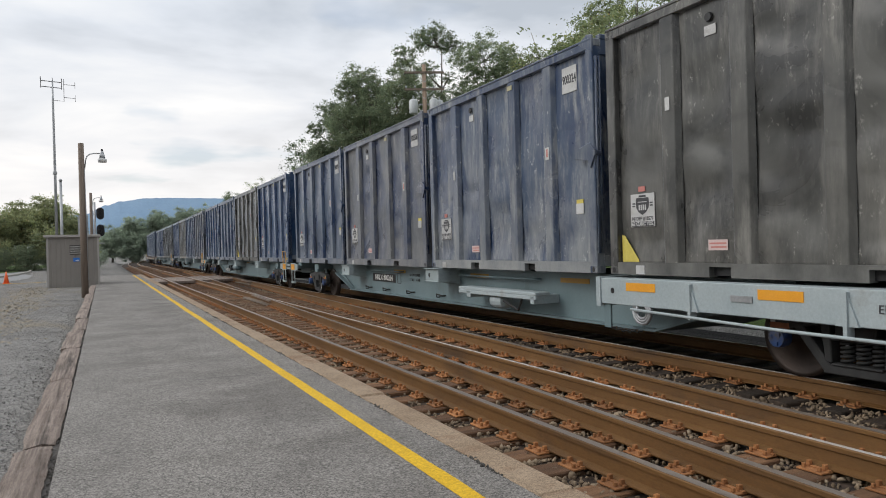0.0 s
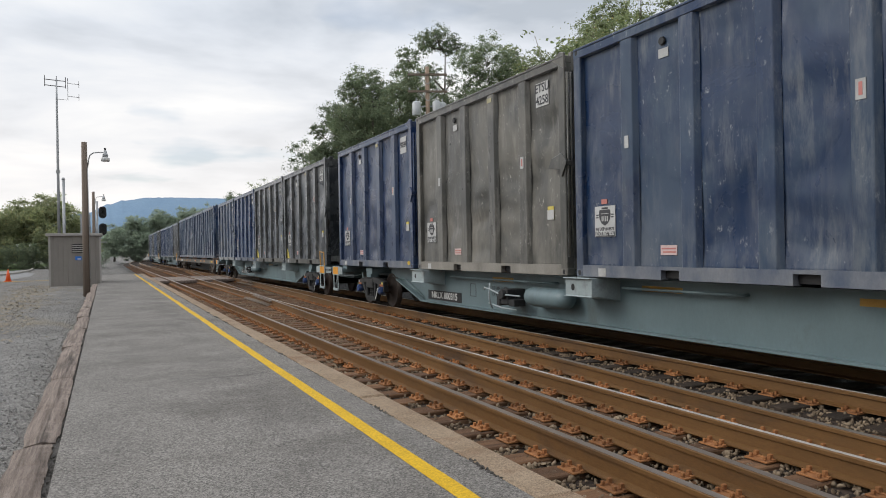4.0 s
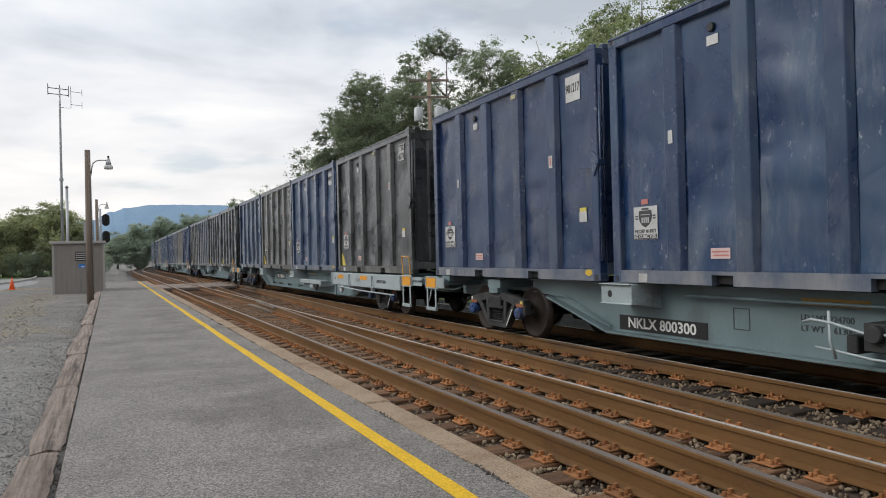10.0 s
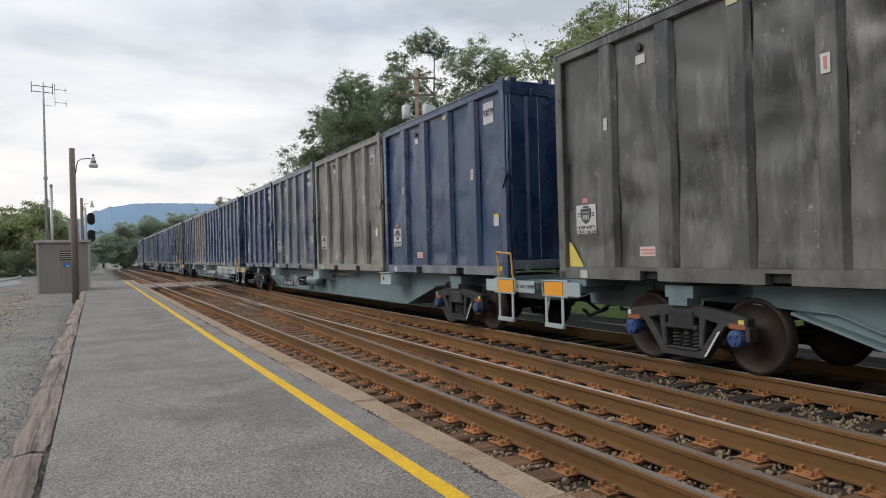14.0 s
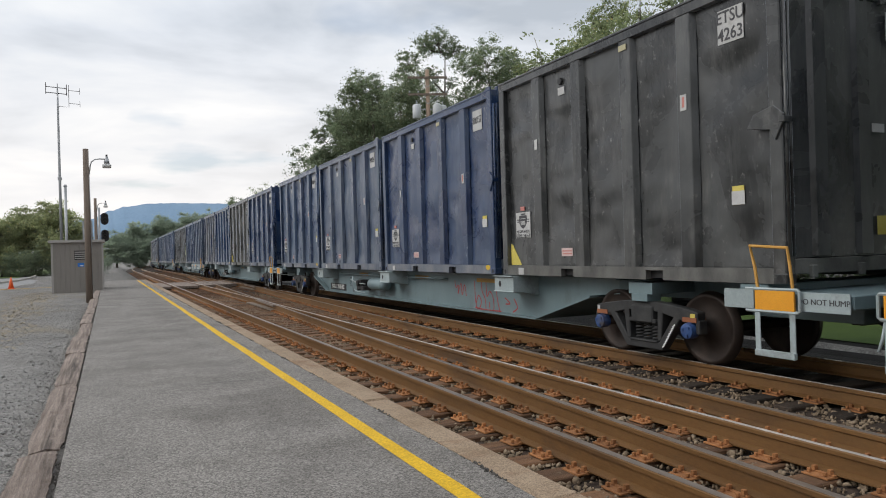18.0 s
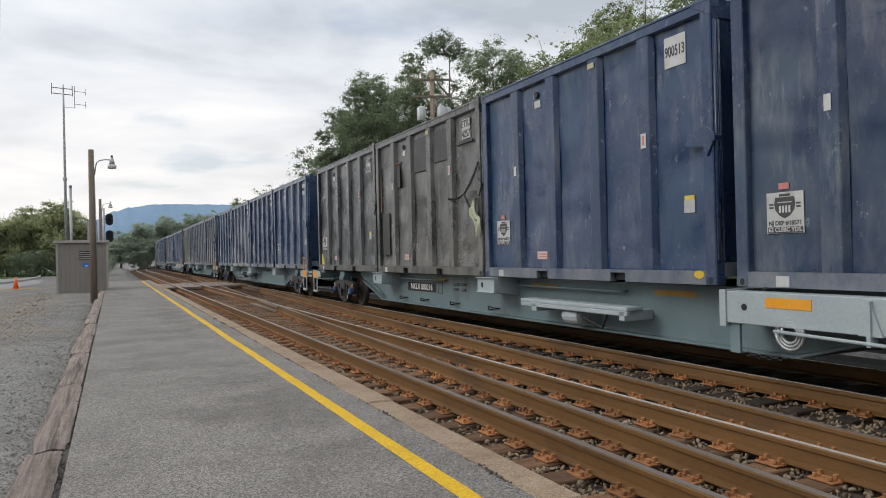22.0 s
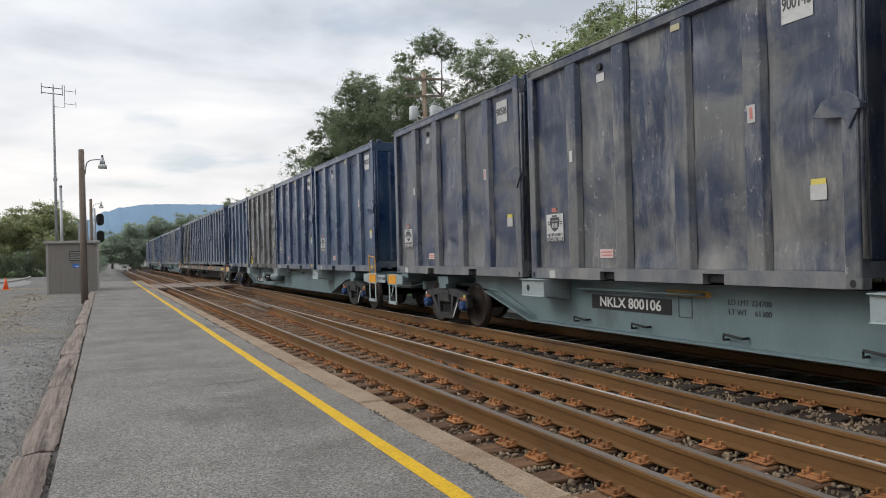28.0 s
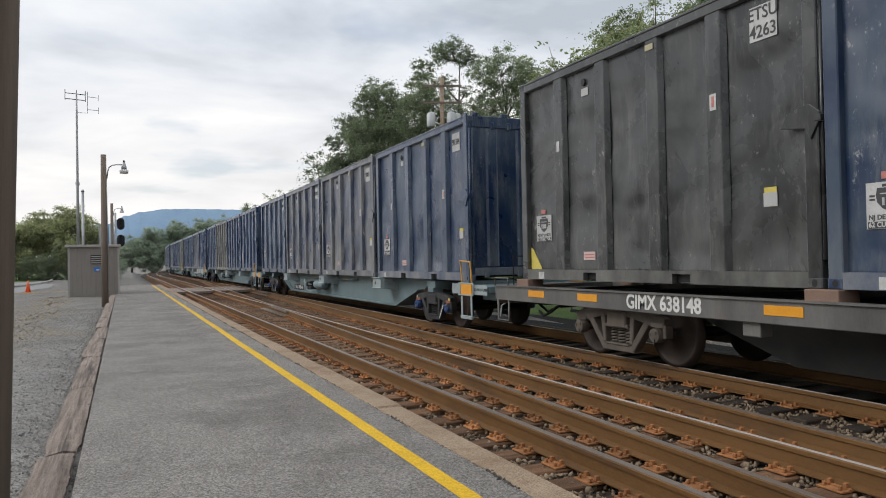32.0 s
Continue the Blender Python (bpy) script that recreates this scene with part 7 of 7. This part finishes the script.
        plant(bush, x, y, ground_height(x, y) - 0.5, rnd.uniform(0.28, 0.46), rnd.uniform(0, 360), "dense dark green shrub at the foot of the wood", "shrubs behind the tracks", "shrub")
    g = "trees beyond the parking lot"
    yl = "dense yellow-green tree behind the parking lot"
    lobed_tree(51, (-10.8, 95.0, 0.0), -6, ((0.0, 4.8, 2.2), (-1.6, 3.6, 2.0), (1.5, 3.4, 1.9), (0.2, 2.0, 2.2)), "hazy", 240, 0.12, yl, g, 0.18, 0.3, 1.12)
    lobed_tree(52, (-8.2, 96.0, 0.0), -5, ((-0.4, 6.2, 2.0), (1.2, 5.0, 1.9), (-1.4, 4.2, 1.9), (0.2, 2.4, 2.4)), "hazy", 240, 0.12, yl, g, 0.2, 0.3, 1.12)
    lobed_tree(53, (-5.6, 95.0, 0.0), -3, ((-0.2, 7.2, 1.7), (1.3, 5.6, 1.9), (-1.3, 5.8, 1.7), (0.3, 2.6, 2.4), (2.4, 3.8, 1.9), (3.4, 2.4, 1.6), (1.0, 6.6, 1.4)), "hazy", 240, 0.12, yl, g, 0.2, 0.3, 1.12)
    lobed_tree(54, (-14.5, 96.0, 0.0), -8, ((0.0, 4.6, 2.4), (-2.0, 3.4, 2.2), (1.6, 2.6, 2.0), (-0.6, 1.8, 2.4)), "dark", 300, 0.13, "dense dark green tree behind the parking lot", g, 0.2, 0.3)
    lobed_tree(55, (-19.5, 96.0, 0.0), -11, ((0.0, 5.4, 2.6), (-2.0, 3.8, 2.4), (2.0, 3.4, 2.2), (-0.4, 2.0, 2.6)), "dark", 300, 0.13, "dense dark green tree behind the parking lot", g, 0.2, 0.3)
    for i in range(22):
        x = -34 + i * 1.5 + rnd.uniform(-0.5, 0.5)
        plant(bush, x, 90.5 + rnd.uniform(-1, 1), -0.6, rnd.uniform(0.16, 0.24), rnd.uniform(0, 360), "dark green hedge shrub behind the parking lot", "shrubs beyond the parking lot", "shrub")
    # unseen trees, added behind the camera and yard to block low sky light
    for i in range(15):
        y = -52 + 6.6 * i + rnd.uniform(-1, 1)
        x = -33 + rnd.uniform(-2, 2)
        plant(dense, x, y, -0.3, rnd.uniform(0.56, 0.70), rnd.uniform(0, 360), "unseen dark green tree added behind the yard to block sky light", g)
    for i in range(9):
        x = -28 + 7.0 * i + (12 if i > 4 else 0)
        plant(dense, x, -56 + rnd.uniform(-2, 2), -0.3, rnd.uniform(0.75, 0.95), rnd.uniform(0, 360), "unseen dark green tree added behind the yard to block sky light", g)
    # unseen too: wood extended backwards to keep sky light off the container ends
    for i in range(8):
        plant(dense, 20 + rnd.uniform(-1, 2), -3 - 6.5 * i, 0.0, rnd.uniform(0.75, 0.95), rnd.uniform(0, 360), darker, "trees behind the tracks")
    g = "trees at the bend"
    hz = "hazy green tree where the tracks bend"
    for i, (x, y, lobes) in enumerate((
            (1.8, 170, ((0.0, 5.4, 2.6), (-1.6, 3.4, 2.4), (1.6, 3.2, 2.6))), (6.0, 172, ((0.3, 8.0, 2.4), (-1.4, 5.6, 2.8), (1.6, 4.8, 2.8), (0.0, 2.4, 3.0))),
            (11.4, 174, ((0.4, 8.8, 2.8), (-2.0, 6.4, 2.8), (2.0, 6.0, 3.0), (0.0, 3.0, 3.6))), (17.0, 176, ((0.0, 9.6, 2.8), (-2.4, 7.0, 3.0), (2.4, 7.2, 3.0), (0.0, 3.4, 3.8))),
            (22.5, 178, ((0.0, 10.2, 3.0), (-2.4, 7.4, 3.0), (2.4, 7.6, 3.0), (0.0, 3.4, 3.8))), (29.0, 180, ((0.0, 11.2, 3.0), (-2.4, 8.0, 3.0), (2.4, 8.2, 3.0), (0.0, 3.4, 3.8))),
            (-3.0, 172, ((0.0, 3.8, 2.4), (-1.6, 2.6, 2.2), (1.6, 2.4, 2.2))), (-8.0, 174, ((0.0, 3.6, 2.6), (-2.0, 2.4, 2.4), (2.0, 2.2, 2.4))), (-14.0, 174, ((0.0, 4.2, 2.8), (-2.4, 2.8, 2.6), (2.4, 2.6, 2.6))))):
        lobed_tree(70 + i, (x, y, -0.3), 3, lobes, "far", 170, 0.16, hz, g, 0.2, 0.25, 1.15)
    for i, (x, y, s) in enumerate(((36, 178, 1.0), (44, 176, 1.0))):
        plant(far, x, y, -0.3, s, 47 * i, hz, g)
    for i, (x, y, s) in enumerate(((-1.5, 88, 0.13), (-2.6, 86, 0.11), (0.0, 140, 0.22), (-3, 150, 0.25), (-0.6, 86.0, 0.14))):
        plant(far, x, y, 0.0, s, 80 * i, "low green shrub beside the tracks", "shrubs beside the tracks", "shrub")


def ridge():
    """A long wooded ridge, far off."""
    tops = ((-700, 40), (-420, 62), (-200, 70), (-60, 76), (-29, 80), (9, 96.5), (34, 104), (79, 110), (120, 111), (206, 110.5), (273, 106), (420, 112), (700, 96), (1100, 80))
    sh = Shape()
    n = 0
    for (x0, z0), (x1, z1) in zip(tops, tops[1:]):
        for k in range(12):
            f = k / 12
            x = x0 + (x1 - x0) * f
            z = z0 + (z1 - z0) * (f * f * (3 - 2 * f)) + 1.2 * noise.noise((x * 0.12, 0.0, 0.0))
            sh.v += [(x, 1380, -5), (x, 1440, z * 0.55), (x, 1500, z), (x, 1640, z * 0.3)]
            n += 1
    sh.f = [(4 * i + k, 4 * i + 4 + k, 4 * i + 5 + k, 4 * i + 1 + k) for i in range(n - 1) for k in range(3)]
    # the blue is distance haze, put into the base colour
    m = surface("haze_blue_ridge", (0.17, 0.265, 0.38), (0.20, 0.30, 0.41), 0.02, 0.25, 1.0, 0, 0.0, spot=0.08)
    tagged(part("backdrop", sh, m, smooth=True), "distant wooded ridge on the horizon, coloured blue as by haze", "ridge", kind="structure")


woods()
ridge()
# ---- what moves ----
def car_pose(k, t):
    """Where car k stands at t seconds: the middle of the car, on top of the rails."""
    s = car_front(k) - LOADS / 2 - travelled(t)
    x, y, a = along(TRAIN_X, s)
    return Matrix.Translation((x, y, 0.0)) @ Matrix.Rotation(-a, 4, "Z")


def motions():
    times = [float(i) for i in range(33)]
    for ob, k, offset in TRAIN:
        walk(ob, [(t, car_pose(k, t) @ offset) for t in times])
    # wheels turn; they are keyed closely while their car passes near
    radius, frames_all = 0.462, [i / FPS for i in range(32 * FPS + 1)]
    for ob, k, offset in TRAIN:
        trucks = [o for o in ob.children if o.name.split(".")[0] == "truck"]
        if not trucks:
            continue
        near = [t for t in frames_all if -4.0 < car_front(k) - travelled(t) < 36.0]
        if not near:
            continue
        ts = sorted({0.0, *near, 32.0})
        for tr in trucks:
            for w in tr.children:
                if w.name.split(".")[0] != "wheelset":
                    continue
                home = w.matrix_basis.translation.copy()
                rows = []
                for t in ts:
                    turn = (travelled(min(max(t, near[0]), near[-1])) - travelled(near[0])) / radius
                    rows.append((t, Matrix.Translation(home) @ Matrix.Rotation(turn, 4, "X")))
                walk(w, rows)


motions()
